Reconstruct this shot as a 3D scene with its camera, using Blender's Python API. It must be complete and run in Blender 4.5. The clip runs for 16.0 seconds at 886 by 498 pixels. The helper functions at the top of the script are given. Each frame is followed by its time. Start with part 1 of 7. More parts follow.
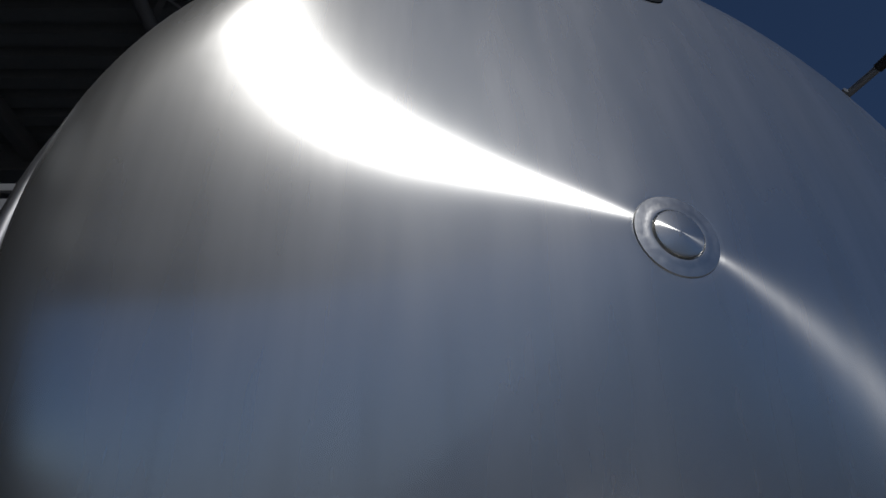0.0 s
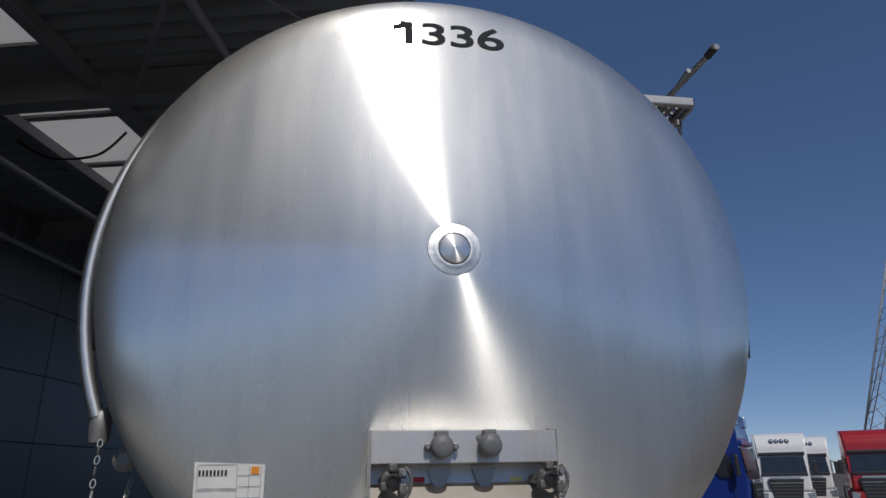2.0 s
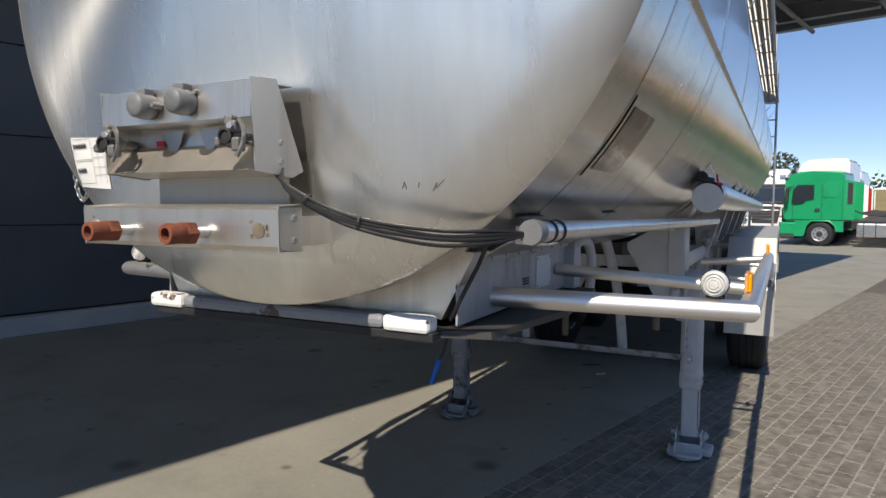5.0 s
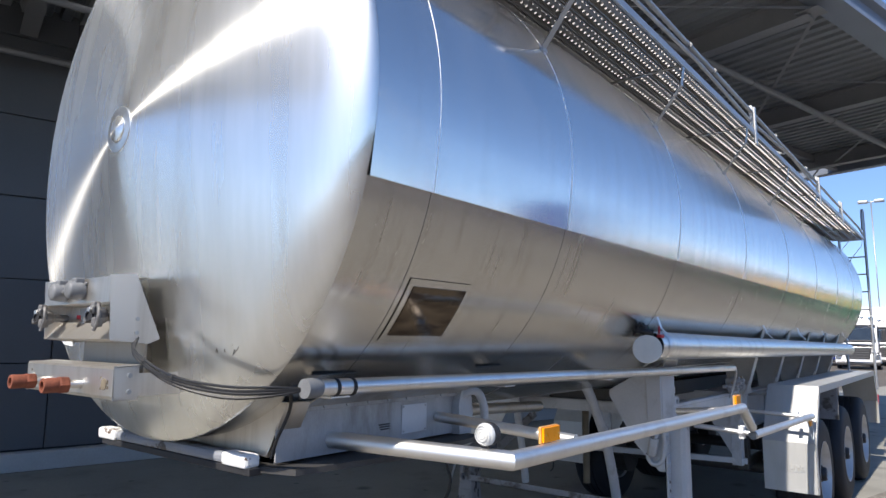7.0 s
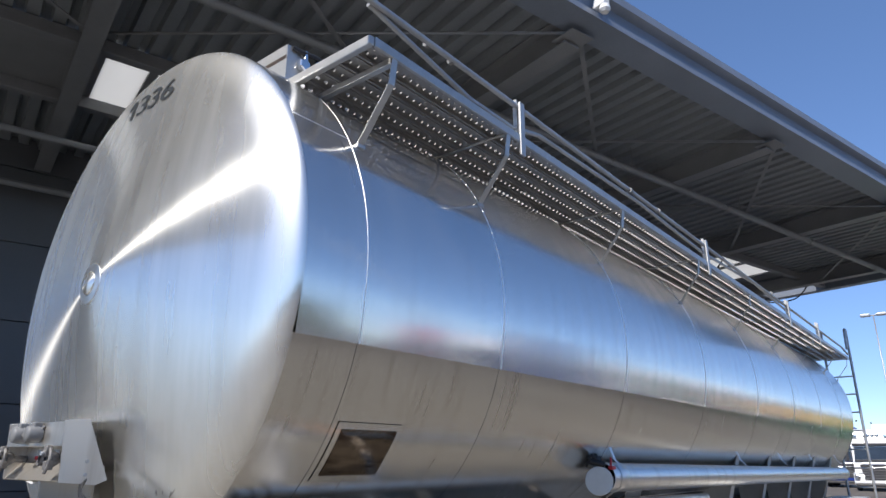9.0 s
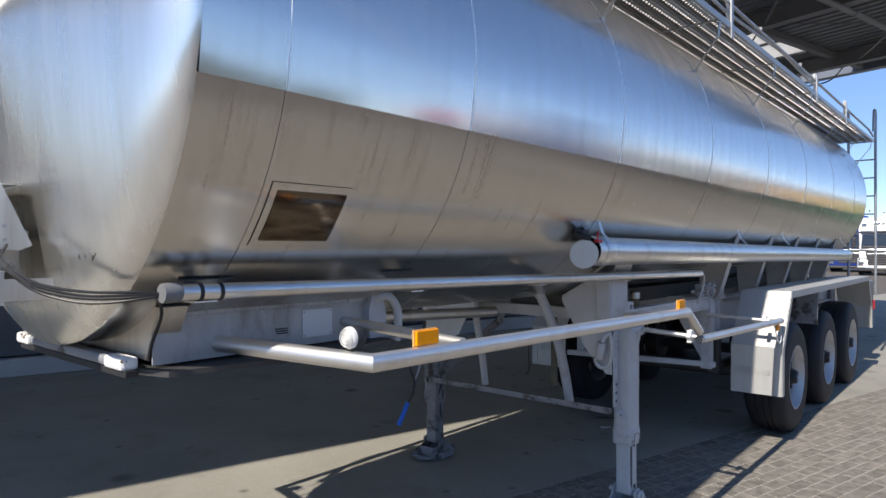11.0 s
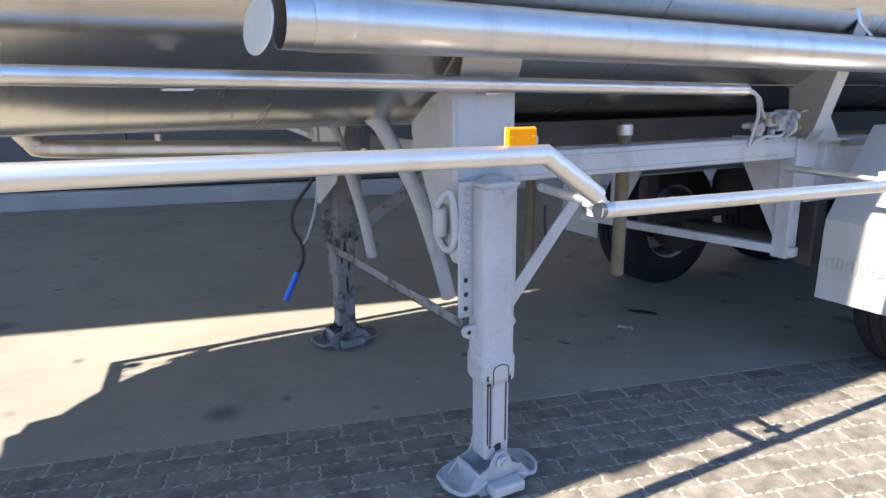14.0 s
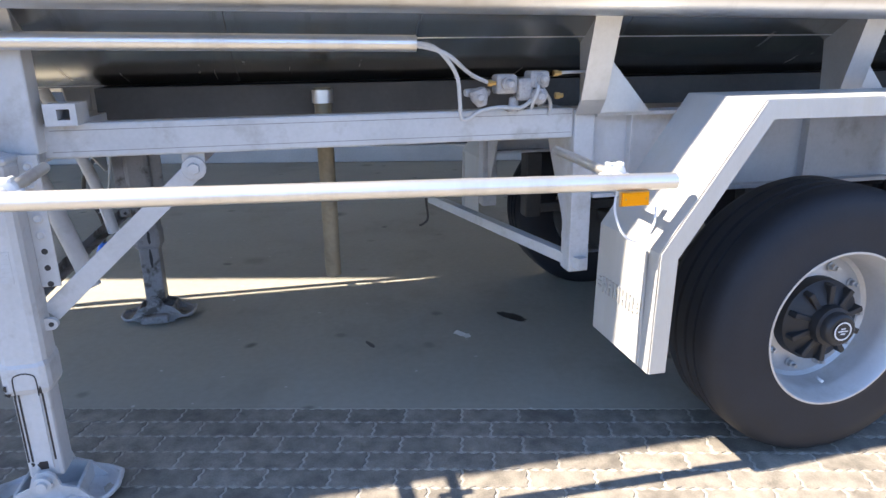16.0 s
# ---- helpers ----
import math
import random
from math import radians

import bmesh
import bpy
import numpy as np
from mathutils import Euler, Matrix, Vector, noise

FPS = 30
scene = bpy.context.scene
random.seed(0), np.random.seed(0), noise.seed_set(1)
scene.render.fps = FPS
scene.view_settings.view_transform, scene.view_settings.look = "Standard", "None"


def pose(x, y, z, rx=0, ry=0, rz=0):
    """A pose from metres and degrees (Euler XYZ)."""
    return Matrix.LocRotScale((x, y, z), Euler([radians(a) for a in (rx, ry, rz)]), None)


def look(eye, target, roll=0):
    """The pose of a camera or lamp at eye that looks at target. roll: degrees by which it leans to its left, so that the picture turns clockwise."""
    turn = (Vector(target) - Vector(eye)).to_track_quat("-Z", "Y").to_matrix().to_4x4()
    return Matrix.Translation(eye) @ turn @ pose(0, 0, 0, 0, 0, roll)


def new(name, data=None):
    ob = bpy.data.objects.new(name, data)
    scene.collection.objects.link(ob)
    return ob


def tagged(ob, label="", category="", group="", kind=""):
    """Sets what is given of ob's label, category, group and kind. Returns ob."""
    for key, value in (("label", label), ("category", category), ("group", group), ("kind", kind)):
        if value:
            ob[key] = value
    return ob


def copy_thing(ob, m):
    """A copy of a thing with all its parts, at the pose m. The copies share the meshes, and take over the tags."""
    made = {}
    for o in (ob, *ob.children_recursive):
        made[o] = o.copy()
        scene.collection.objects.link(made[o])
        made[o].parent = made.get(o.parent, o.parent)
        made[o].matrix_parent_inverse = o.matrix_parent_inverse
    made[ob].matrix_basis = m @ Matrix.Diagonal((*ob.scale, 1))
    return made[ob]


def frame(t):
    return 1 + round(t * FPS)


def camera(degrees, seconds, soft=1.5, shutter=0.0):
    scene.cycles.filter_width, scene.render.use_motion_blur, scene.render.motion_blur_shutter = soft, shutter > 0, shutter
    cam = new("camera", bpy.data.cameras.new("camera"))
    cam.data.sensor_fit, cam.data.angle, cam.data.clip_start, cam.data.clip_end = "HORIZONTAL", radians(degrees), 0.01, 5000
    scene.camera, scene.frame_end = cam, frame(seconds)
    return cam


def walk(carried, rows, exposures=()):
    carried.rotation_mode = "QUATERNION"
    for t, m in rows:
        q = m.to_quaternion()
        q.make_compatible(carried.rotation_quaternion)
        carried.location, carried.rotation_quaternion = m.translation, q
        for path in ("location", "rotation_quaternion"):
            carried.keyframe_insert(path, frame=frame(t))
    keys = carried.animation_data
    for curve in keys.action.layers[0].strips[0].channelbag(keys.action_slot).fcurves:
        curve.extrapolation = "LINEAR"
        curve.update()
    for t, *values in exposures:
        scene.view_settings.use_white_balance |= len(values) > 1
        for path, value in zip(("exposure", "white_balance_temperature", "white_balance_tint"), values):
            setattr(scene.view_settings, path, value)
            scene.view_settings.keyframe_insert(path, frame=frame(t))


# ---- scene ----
cam = camera(68.5, 16.0)
PATH = [
    (0, (-0.669, -0.817, 1.912), (-0.217, 0.821, 2.967), -1.2),
    (0.5, (-0.663, -1.118, 1.955), (-0.221, 0.493, 3.054), -2.0),
    (1, (-0.545, -1.393, 1.927), (-0.153, 0.211, 3.055), -3.1),
    (1.5, (-0.417, -1.659, 1.89), (-0.075, 0.041, 2.887), -2.7),
    (2, (-0.339, -1.893, 1.856), (-0.045, -0.031, 2.522), -1.0),
    (2.5, (-0.126, -1.992, 1.832), (0.003, -0.016, 2.114), -0.1),
    (3, (0.194, -1.973, 1.741), (0.047, 0.013, 1.93), 0.1),
    (3.5, (0.37, -1.73, 1.669), (0.094, 0.245, 1.816), 0.1),
    (4, (0.611, -1.526, 1.693), (0.102, 0.408, 1.649), -0.1),
    (4.2, (0.752, -1.459, 1.683), (0.156, 0.448, 1.588), -0.1),
    (6.3, (2.092, -0.939, 1.742), (0.848, 0.626, 1.7), -0.0),
    (6.5, (2.184, -0.968, 1.739), (0.934, 0.593, 1.773), 0.3),
    (7, (2.38, -1.033, 1.789), (1.139, 0.512, 2.061), 0.4),
    (7.5, (2.587, -1.0, 1.828), (1.318, 0.489, 2.241), -0.1),
    (8, (2.725, -0.997, 1.829), (1.416, 0.418, 2.361), 0.0),
    (8.5, (2.75, -1.041, 1.864), (1.443, 0.361, 2.438), 0.3),
    (9, (2.778, -1.073, 1.86), (1.573, 0.401, 2.472), 0.2),
    (9.5, (2.798, -1.081, 1.837), (1.647, 0.458, 2.391), 0.1),
    (10, (2.795, -1.057, 1.813), (1.639, 0.546, 2.118), 0.1),
    (10.2, (2.807, -1.022, 1.801), (1.641, 0.596, 1.961), 0.1),
    (12.3, (2.572, 0.407, 1.659), (1.05, 1.698, 1.537), -0.3),
    (12.5, (2.592, 0.589, 1.633), (1.048, 1.847, 1.445), -0.4),
    (13, (2.624, 1.097, 1.632), (1.045, 2.271, 1.275), -0.5),
    (13.5, (2.764, 1.627, 1.597), (1.13, 2.717, 1.219), -0.5),
    (14, (2.804, 2.141, 1.552), (1.1, 3.079, 1.089), -0.4),
    (14.5, (2.853, 2.634, 1.522), (1.063, 3.37, 1.018), -0.4),
    (15, (2.941, 3.193, 1.545), (1.112, 3.796, 1.005), -0.3),
    (15.5, (2.95, 3.756, 1.505), (1.096, 4.266, 0.953), -0.5),
    (16, (3.057, 4.391, 1.52), (1.184, 4.803, 0.952), -0.8),
]
EXPOSURES = [
    (0.0, -2.0, 6050, 12), (0.5, -2.1, 6050, 12), (1.0, -1.4, 6120, 12), (1.5, -0.84, 6280, 12), (2.0, -0.68, 6450, 12), (2.5, -0.52, 6650, 12), (3.0, -0.2, 6850, 12),
    (3.5, 0.06, 7100, 11), (4.2, 0.1, 7350, 11), (6.3, 1.28, 6750, 12), (7.0, 1.0, 6600, 12), (7.5, 0.28, 6450, 12), (8.0, 0.3, 6450, 12), (9.0, 0.8, 6500, 12),
    (10.2, 0.58, 6600, 12), (12.3, 1.82, 7050, 13), (13.5, 2.1, 7100, 13), (14.5, 2.3, 7300, 14), (15.5, 2.52, 7400, 14), (16.0, 2.57, 7400, 14),
]
walk(cam, [(t, look(eye, target, roll)) for t, eye, target, roll in PATH], EXPOSURES)

# ---------------------------------------------------------------- light
SUN_TO = Vector((0.052, -1.03, 1.0)).normalized()
world = bpy.data.worlds.new("sky")
scene.world = world
world.use_nodes = True
wn = world.node_tree
for nd in list(wn.nodes):
    wn.nodes.remove(nd)
sky = wn.nodes.new("ShaderNodeTexSky")
sky.sky_type = "NISHITA"
sky.sun_disc = False
sky.sun_elevation = math.asin(SUN_TO.z)
sky.sun_rotation = math.atan2(SUN_TO.x, SUN_TO.y)
sky.altitude = 600
sky.air_density, sky.dust_density, sky.ozone_density = 0.5, 0.0, 3.0
bgn = wn.nodes.new("ShaderNodeBackground")
bgn.inputs["Strength"].default_value = 0.14
outw = wn.nodes.new("ShaderNodeOutputWorld")
hsv = wn.nodes.new("ShaderNodeHueSaturation")
hsv.inputs["Saturation"].default_value = 1.30
hsv.inputs["Value"].default_value = 1.50
hsv.inputs["Hue"].default_value = 0.507
soft_sky = wn.nodes.new("ShaderNodeGamma")
soft_sky.inputs["Gamma"].default_value = 0.65
wn.links.new(sky.outputs[0], soft_sky.inputs["Color"])
wn.links.new(soft_sky.outputs[0], hsv.inputs["Color"])
wn.links.new(hsv.outputs[0], bgn.inputs[0])
wn.links.new(bgn.outputs[0], outw.inputs[0])

sun_data = bpy.data.lights.new("sun", "SUN")
sun_data.energy, sun_data.angle, sun_data.color = 3.6, radians(0.55), (1.0, 0.95, 0.87)
sun_ob = new("sun", sun_data)
sun_ob.matrix_world = look((0, 0, 30), Vector((0, 0, 30)) - SUN_TO * 10)


# ---------------------------------------------------------------- materials
def mat(name, base, rough=0.6, metal=0.0, var=0.12, scale=3.0, fine=60.0, bump=0.15, stretch=(1, 1, 1),
        rough_var=0.12, spots=None, spot_scale=2.0, spot_amount=0.0, coat=0.0, emit=None, spec=0.5, rand=0.0,
        bump_dist=0.004, spot_range=(0.53, 0.68)):
    """A surface with broad and fine variation in colour, gloss and relief, at real size."""
    m = bpy.data.materials.new(name)
    m.use_nodes = True
    t = m.node_tree
    n, l = t.nodes, t.links
    p = n["Principled BSDF"]
    co = n.new("ShaderNodeTexCoord")
    mp = n.new("ShaderNodeMapping")
    mp.inputs["Scale"].default_value = stretch
    l.new(co.outputs["Object"], mp.inputs["Vector"])
    big = n.new("ShaderNodeTexNoise")
    big.inputs["Scale"].default_value, big.inputs["Detail"].default_value = scale, 6.0
    small = n.new("ShaderNodeTexNoise")
    small.inputs["Scale"].default_value, small.inputs["Detail"].default_value = fine, 4.0
    for x in (big, small):
        l.new(mp.outputs[0], x.inputs["Vector"])
    mixn = n.new("ShaderNodeMath")
    mixn.operation = "MULTIPLY_ADD"
    l.new(big.outputs[0], mixn.inputs[0])
    mixn.inputs[1].default_value = 0.65
    half = n.new("ShaderNodeMath")
    half.operation = "MULTIPLY"
    half.inputs[1].default_value = 0.35
    l.new(small.outputs[0], half.inputs[0])
    l.new(half.outputs[0], mixn.inputs[2])
    ramp = n.new("ShaderNodeValToRGB")
    b = Vector(base[:3])
    lo, hi = b * (1 - var), b * (1 + var)
    ramp.color_ramp.elements[0].position, ramp.color_ramp.elements[1].position = 0.3, 0.7
    ramp.color_ramp.elements[0].color = (*[min(1, c) for c in lo], 1)
    ramp.color_ramp.elements[1].color = (*[min(1, c) for c in hi], 1)
    l.new(mixn.outputs[0], ramp.inputs[0])
    col = ramp.outputs[0]
    if rand:
        oi = n.new("ShaderNodeObjectInfo")
        mr = n.new("ShaderNodeMapRange")
        mr.inputs["To Min"].default_value, mr.inputs["To Max"].default_value = 1 - rand, 1 + rand
        l.new(oi.outputs["Random"], mr.inputs[0])
        shift = n.new("ShaderNodeCombineXYZ")
        sm = n.new("ShaderNodeMath")
        sm.operation = "MULTIPLY"
        sm.inputs[1].default_value = 57.0
        l.new(oi.outputs["Random"], sm.inputs[0])
        for i in range(3):
            l.new(sm.outputs[0], shift.inputs[i])
        l.new(shift.outputs[0], mp.inputs["Location"])
        mul = n.new("ShaderNodeMix")
        mul.data_type, mul.blend_type = "RGBA", "MULTIPLY"
        mul.inputs[0].default_value = 1.0
        l.new(col, mul.inputs[6])
        l.new(mr.outputs[0], mul.inputs[7])
        col = mul.outputs[2]
    if spots:
        sp = n.new("ShaderNodeTexNoise")
        sp.inputs["Scale"].default_value, sp.inputs["Detail"].default_value = spot_scale, 8.0
        sp.inputs["Roughness"].default_value = 0.65
        l.new(mp.outputs[0], sp.inputs["Vector"])
        sr = n.new("ShaderNodeMapRange")
        sr.inputs["From Min"].default_value, sr.inputs["From Max"].default_value = spot_range
        sr.inputs["To Max"].default_value = spot_amount
        l.new(sp.outputs[0], sr.inputs[0])
        mx = n.new("ShaderNodeMix")
        mx.data_type = "RGBA"
        l.new(sr.outputs[0], mx.inputs[0])
        l.new(col, mx.inputs[6])
        mx.inputs[7].default_value = (*spots, 1)
        col = mx.outputs[2]
    l.new(col, p.inputs["Base Color"])
    rr = n.new("ShaderNodeMapRange")
    rr.inputs["To Min"].default_value = max(0.02, rough - rough_var)
    rr.inputs["To Max"].default_value = min(1, rough + rough_var)
    l.new(mixn.outputs[0], rr.inputs[0])
    l.new(rr.outputs[0], p.inputs["Roughness"])
    p.inputs["Metallic"].default_value = metal
    p.inputs["Specular IOR Level"].default_value = spec
    p.inputs["Coat Weight"].default_value = coat
    p.inputs["Coat Roughness"].default_value = 0.08
    if bump:
        bp = n.new("ShaderNodeBump")
        bp.inputs["Strength"].default_value, bp.inputs["Distance"].default_value = bump, bump_dist
        l.new(mixn.outputs[0], bp.inputs["Height"])
        l.new(bp.outputs[0], p.inputs["Normal"])
    if emit:
        p.inputs["Emission Color"].default_value = (*emit[0], 1)
        p.inputs["Emission Strength"].default_value = emit[1]
    return m


def steel(name, rough, rough_var, stretch, bump, base=(0.72, 0.725, 0.73), dirt=(0.30, 0.25, 0.19), dirt_amount=0.25, bump_dist=0.0006, aniso=0.0, turn=0.0, run=(9, 9, 0.55), run_range=(0.5, 0.72)):
    """Stainless sheet: brushed grain, soft unevenness, and grey-brown run marks of dried water."""
    m = bpy.data.materials.new(name)
    m.use_nodes = True
    n, l = m.node_tree.nodes, m.node_tree.links
    p = n["Principled BSDF"]
    co = n.new("ShaderNodeTexCoord")

    def noise_at(scale, st, detail=5.0, rg=0.55):
        mp = n.new("ShaderNodeMapping")
        mp.inputs["Scale"].default_value = st
        l.new(co.outputs["Object"], mp.inputs["Vector"])
        t = n.new("ShaderNodeTexNoise")
        t.inputs["Scale"].default_value, t.inputs["Detail"].default_value, t.inputs["Roughness"].default_value = scale, detail, rg
        l.new(mp.outputs[0], t.inputs["Vector"])
        return t.outputs[0]

    grain = noise_at(1.0, stretch, 6.0)
    cloud = noise_at(1.3, (1, 1, 1), 4.0)
    runs = noise_at(1.0, run, 6.0, 0.6)
    rr = n.new("ShaderNodeMath")
    rr.operation = "MULTIPLY_ADD"
    l.new(grain, rr.inputs[0])
    rr.inputs[1].default_value = rough_var
    ad = n.new("ShaderNodeMath")
    ad.operation = "MULTIPLY_ADD"
    l.new(cloud, ad.inputs[0])
    ad.inputs[1].default_value, ad.inputs[2].default_value = rough_var, rough - rough_var
    l.new(ad.outputs[0], rr.inputs[2])
    dr = n.new("ShaderNodeMapRange")
    dr.inputs["From Min"].default_value, dr.inputs["From Max"].default_value = run_range
    dr.inputs["To Max"].default_value = dirt_amount
    l.new(runs, dr.inputs[0])
    mx = n.new("ShaderNodeMix")
    mx.data_type = "RGBA"
    l.new(dr.outputs[0], mx.inputs[0])
    mx.inputs[6].default_value = (*base, 1)
    mx.inputs[7].default_value = (*dirt, 1)
    l.new(mx.outputs[2], p.inputs["Base Color"])
    r2 = n.new("ShaderNodeMath")
    r2.operation = "MULTIPLY_ADD"
    l.new(dr.outputs[0], r2.inputs[0])
    r2.inputs[1].default_value = 0.18
    l.new(rr.outputs[0], r2.inputs[2])
    l.new(r2.outputs[0], p.inputs["Roughness"])
    p.inputs["Metallic"].default_value = 1.0
    p.inputs["Anisotropic"].default_value = aniso
    if aniso:
        tg = n.new("ShaderNodeTangent")
        tg.direction_type, tg.axis = "RADIAL", "Y"
        l.new(tg.outputs[0], p.inputs["Tangent"])
        p.inputs["Anisotropic Rotation"].default_value = turn
    bp = n.new("ShaderNodeBump")
    bp.inputs["Strength"].default_value, bp.inputs["Distance"].default_value = bump, bump_dist
    l.new(grain, bp.inputs["Height"])
    b2 = n.new("ShaderNodeBump")
    b2.inputs["Strength"].default_value, b2.inputs["Distance"].default_value = 0.25, 0.002
    l.new(cloud, b2.inputs["Height"])
    l.new(bp.outputs[0], b2.inputs["Normal"])
    l.new(b2.outputs[0], p.inputs["Normal"])
    return m


def hazed(m, low, high, rough, scale, colour=(0.80, 0.79, 0.76)):
    """A thin dull film over polished steel, smeared by old water runs."""
    n, l = m.node_tree.nodes, m.node_tree.links
    film = n.new("ShaderNodeBsdfPrincipled")
    film.inputs["Base Color"].default_value = (*colour, 1)
    film.inputs["Metallic"].default_value, film.inputs["Roughness"].default_value = 1.0, rough
    mixer = n.new("ShaderNodeMixShader")
    co = n.new("ShaderNodeTexCoord")
    mp = n.new("ShaderNodeMapping")
    mp.inputs["Scale"].default_value = scale
    nz = n.new("ShaderNodeTexNoise")
    nz.inputs["Scale"].default_value, nz.inputs["Detail"].default_value = 1.0, 4.0
    r = n.new("ShaderNodeMapRange")
    r.inputs["From Min"].default_value, r.inputs["From Max"].default_value = 0.32, 0.68
    r.inputs["To Min"].default_value, r.inputs["To Max"].default_value = low, high
    l.new(co.outputs["Object"], mp.inputs["Vector"])
    l.new(mp.outputs[0], nz.inputs["Vector"])
    l.new(nz.outputs[0], r.inputs[0])
    l.new(r.outputs[0], mixer.inputs[0])
    l.new(n["Principled BSDF"].outputs[0], mixer.inputs[1])
    l.new(film.outputs[0], mixer.inputs[2])
    l.new(mixer.outputs[0], n["Material Output"].inputs[0])


M_TANK = steel("tank_steel", 0.195, 0.03, (2.0, 24, 2.0), 0.02, dirt=(0.30, 0.27, 0.22), dirt_amount=0.10, aniso=0.5, turn=0.25, base=(0.70, 0.69, 0.675), run=(0.8, 11, 0.8))
hazed(M_TANK, 0.10, 0.22, 0.55, (0.8, 9, 0.8))
M_FIRST = steel("first_section_steel", 0.135, 0.02, (2.0, 24, 2.0), 0.02, dirt=(0.30, 0.27, 0.22), dirt_amount=0.10, aniso=0.3, turn=0.25, base=(0.70, 0.69, 0.675), run=(0.8, 11, 0.8))
hazed(M_FIRST, 0.12, 0.22, 0.52, (0.8, 9, 0.8))
M_RING = steel("front_ring_steel", 0.14, 0.02, (2.5, 20, 2.5), 0.02, base=(0.70, 0.69, 0.675), dirt_amount=0.08, run=(0.8, 11, 0.8), aniso=0.2, turn=0.25)
hazed(M_RING, 0.14, 0.24, 0.50, (0.8, 9, 0.8))
M_BELLY = steel("belly_steel", 0.235, 0.04, (2.0, 24, 2.0), 0.02, dirt=(0.20, 0.15, 0.095), dirt_amount=0.26, aniso=0.6, turn=0.25, base=(0.615, 0.60, 0.565), run=(1.5, 21, 1.5), run_range=(0.54, 0.70))
M_HUBWELD = mat("ground_weld", (0.74, 0.74, 0.72), 0.38, 1.0, var=0.15, scale=18, fine=60, bump=0.3, bump_dist=0.005, rough_var=0.12)
M_GAP = mat("panel_gap", (0.07, 0.065, 0.06), 0.7, 0.2, var=0.3, scale=30, bump=0)
M_SEAM = mat("weld_bead", (0.86, 0.85, 0.83), 0.42, 1.0, var=0.1, scale=60, fine=200, bump=0.1)
M_DOME = steel("dome_steel", 0.235, 0.03, (12, 12, 0.6), 0.0, base=(0.85, 0.85, 0.82), dirt=(0.42, 0.40, 0.36), dirt_amount=0.20, aniso=0.97, turn=0.255)
hazed(M_DOME, 0.22, 0.32, 0.55, (7, 7, 0.8), (0.81, 0.81, 0.78))
# the brushing fades out towards the hand-polished rim of the end
nt = M_DOME.node_tree
dc = nt.nodes.new("ShaderNodeTexCoord")
dm = nt.nodes.new("ShaderNodeMapping")
dm.inputs["Location"].default_value, dm.inputs["Scale"].default_value = (0, 0, -2.538), (1, 0, 1)
dl = nt.nodes.new("ShaderNodeVectorMath")
dl.operation = "LENGTH"
dr_ = nt.nodes.new("ShaderNodeMapRange")
dr_.inputs["From Min"].default_value, dr_.inputs["From Max"].default_value = 0.97, 1.09
dr_.inputs["To Min"].default_value, dr_.inputs["To Max"].default_value = 1.0, 0.80
nt.links.new(dc.outputs["Object"], dm.inputs["Vector"])
nt.links.new(dm.outputs[0], dl.inputs[0])
nt.links.new(dl.outputs["Value"], dr_.inputs[0])
nt.links.new(dr_.outputs[0], nt.nodes["Principled BSDF"].inputs["Anisotropic"])
M_TUBE = steel("tube_steel", 0.36, 0.05, (60, 4, 60), 0.10, base=(0.72, 0.71, 0.69), dirt_amount=0.25)
# steel base darkened to carry the shade of the box above the plate
M_BACKPLATE = steel("back_plate_steel", 0.45, 0.08, (20, 20, 20), 0.2, base=(0.36, 0.335, 0.30), dirt_amount=0.5)
M_BOXSTEEL = steel("box_steel", 0.41, 0.10, (20, 20, 20), 0.2, base=(0.70, 0.67, 0.62), dirt_amount=0.45)
# glossy dark brown base with darker streaks across it
M_MIRROR = steel("dark_brown_cover", 0.07, 0.03, (3, 14, 14), 0.25, base=(0.15, 0.12, 0.09), dirt=(0.05, 0.035, 0.025), dirt_amount=0.9, bump_dist=0.004, run=(3, 4, 22), run_range=(0.45, 0.6))
M_ALU = mat("aluminium", (0.48, 0.48, 0.47), 0.42, 0.6, var=0.10, scale=7, fine=70, bump=0.1, spots=(0.36, 0.34, 0.30), spot_scale=5, spot_amount=0.4)
M_FENDER = mat("fender_metal", (0.45, 0.45, 0.435), 0.48, 0.35, var=0.07, scale=5, fine=60, bump=0.08, stretch=(3, 3, 0.7), spots=(0.42, 0.39, 0.32), spot_scale=3, spot_amount=0.35)
M_GALV = mat("galvanised", (0.42, 0.43, 0.44), 0.45, 0.8, var=0.15, scale=8, fine=60, bump=0.1)
M_GREY = mat("grey_paint", (0.43, 0.445, 0.46), 0.42, 0.0, var=0.11, scale=5, fine=70, bump=0.16, spots=(0.22, 0.20, 0.17), spot_scale=7, spot_amount=0.55, spot_range=(0.54, 0.72))
M_PANEL = mat("weathered_panel", (0.40, 0.40, 0.40), 0.5, 0.2, var=0.15, scale=5, fine=60, bump=0.15, stretch=(3, 3, 1), spots=(0.20, 0.185, 0.16), spot_scale=3, spot_amount=0.75, spot_range=(0.47, 0.66))
M_GREYDARK = mat("darker_worn_grey", (0.21, 0.21, 0.22), 0.55, 0.0, var=0.2, scale=9, fine=90, bump=0.2, spots=(0.05, 0.043, 0.035), spot_scale=7, spot_amount=0.9, spot_range=(0.52, 0.60))
M_WHITEWORN = mat("chipped_white_paint", (0.78, 0.78, 0.76), 0.5, var=0.06, scale=6, fine=80, bump=0.2, spots=(0.10, 0.06, 0.035), spot_scale=11, spot_amount=1.0, spot_range=(0.585, 0.60))
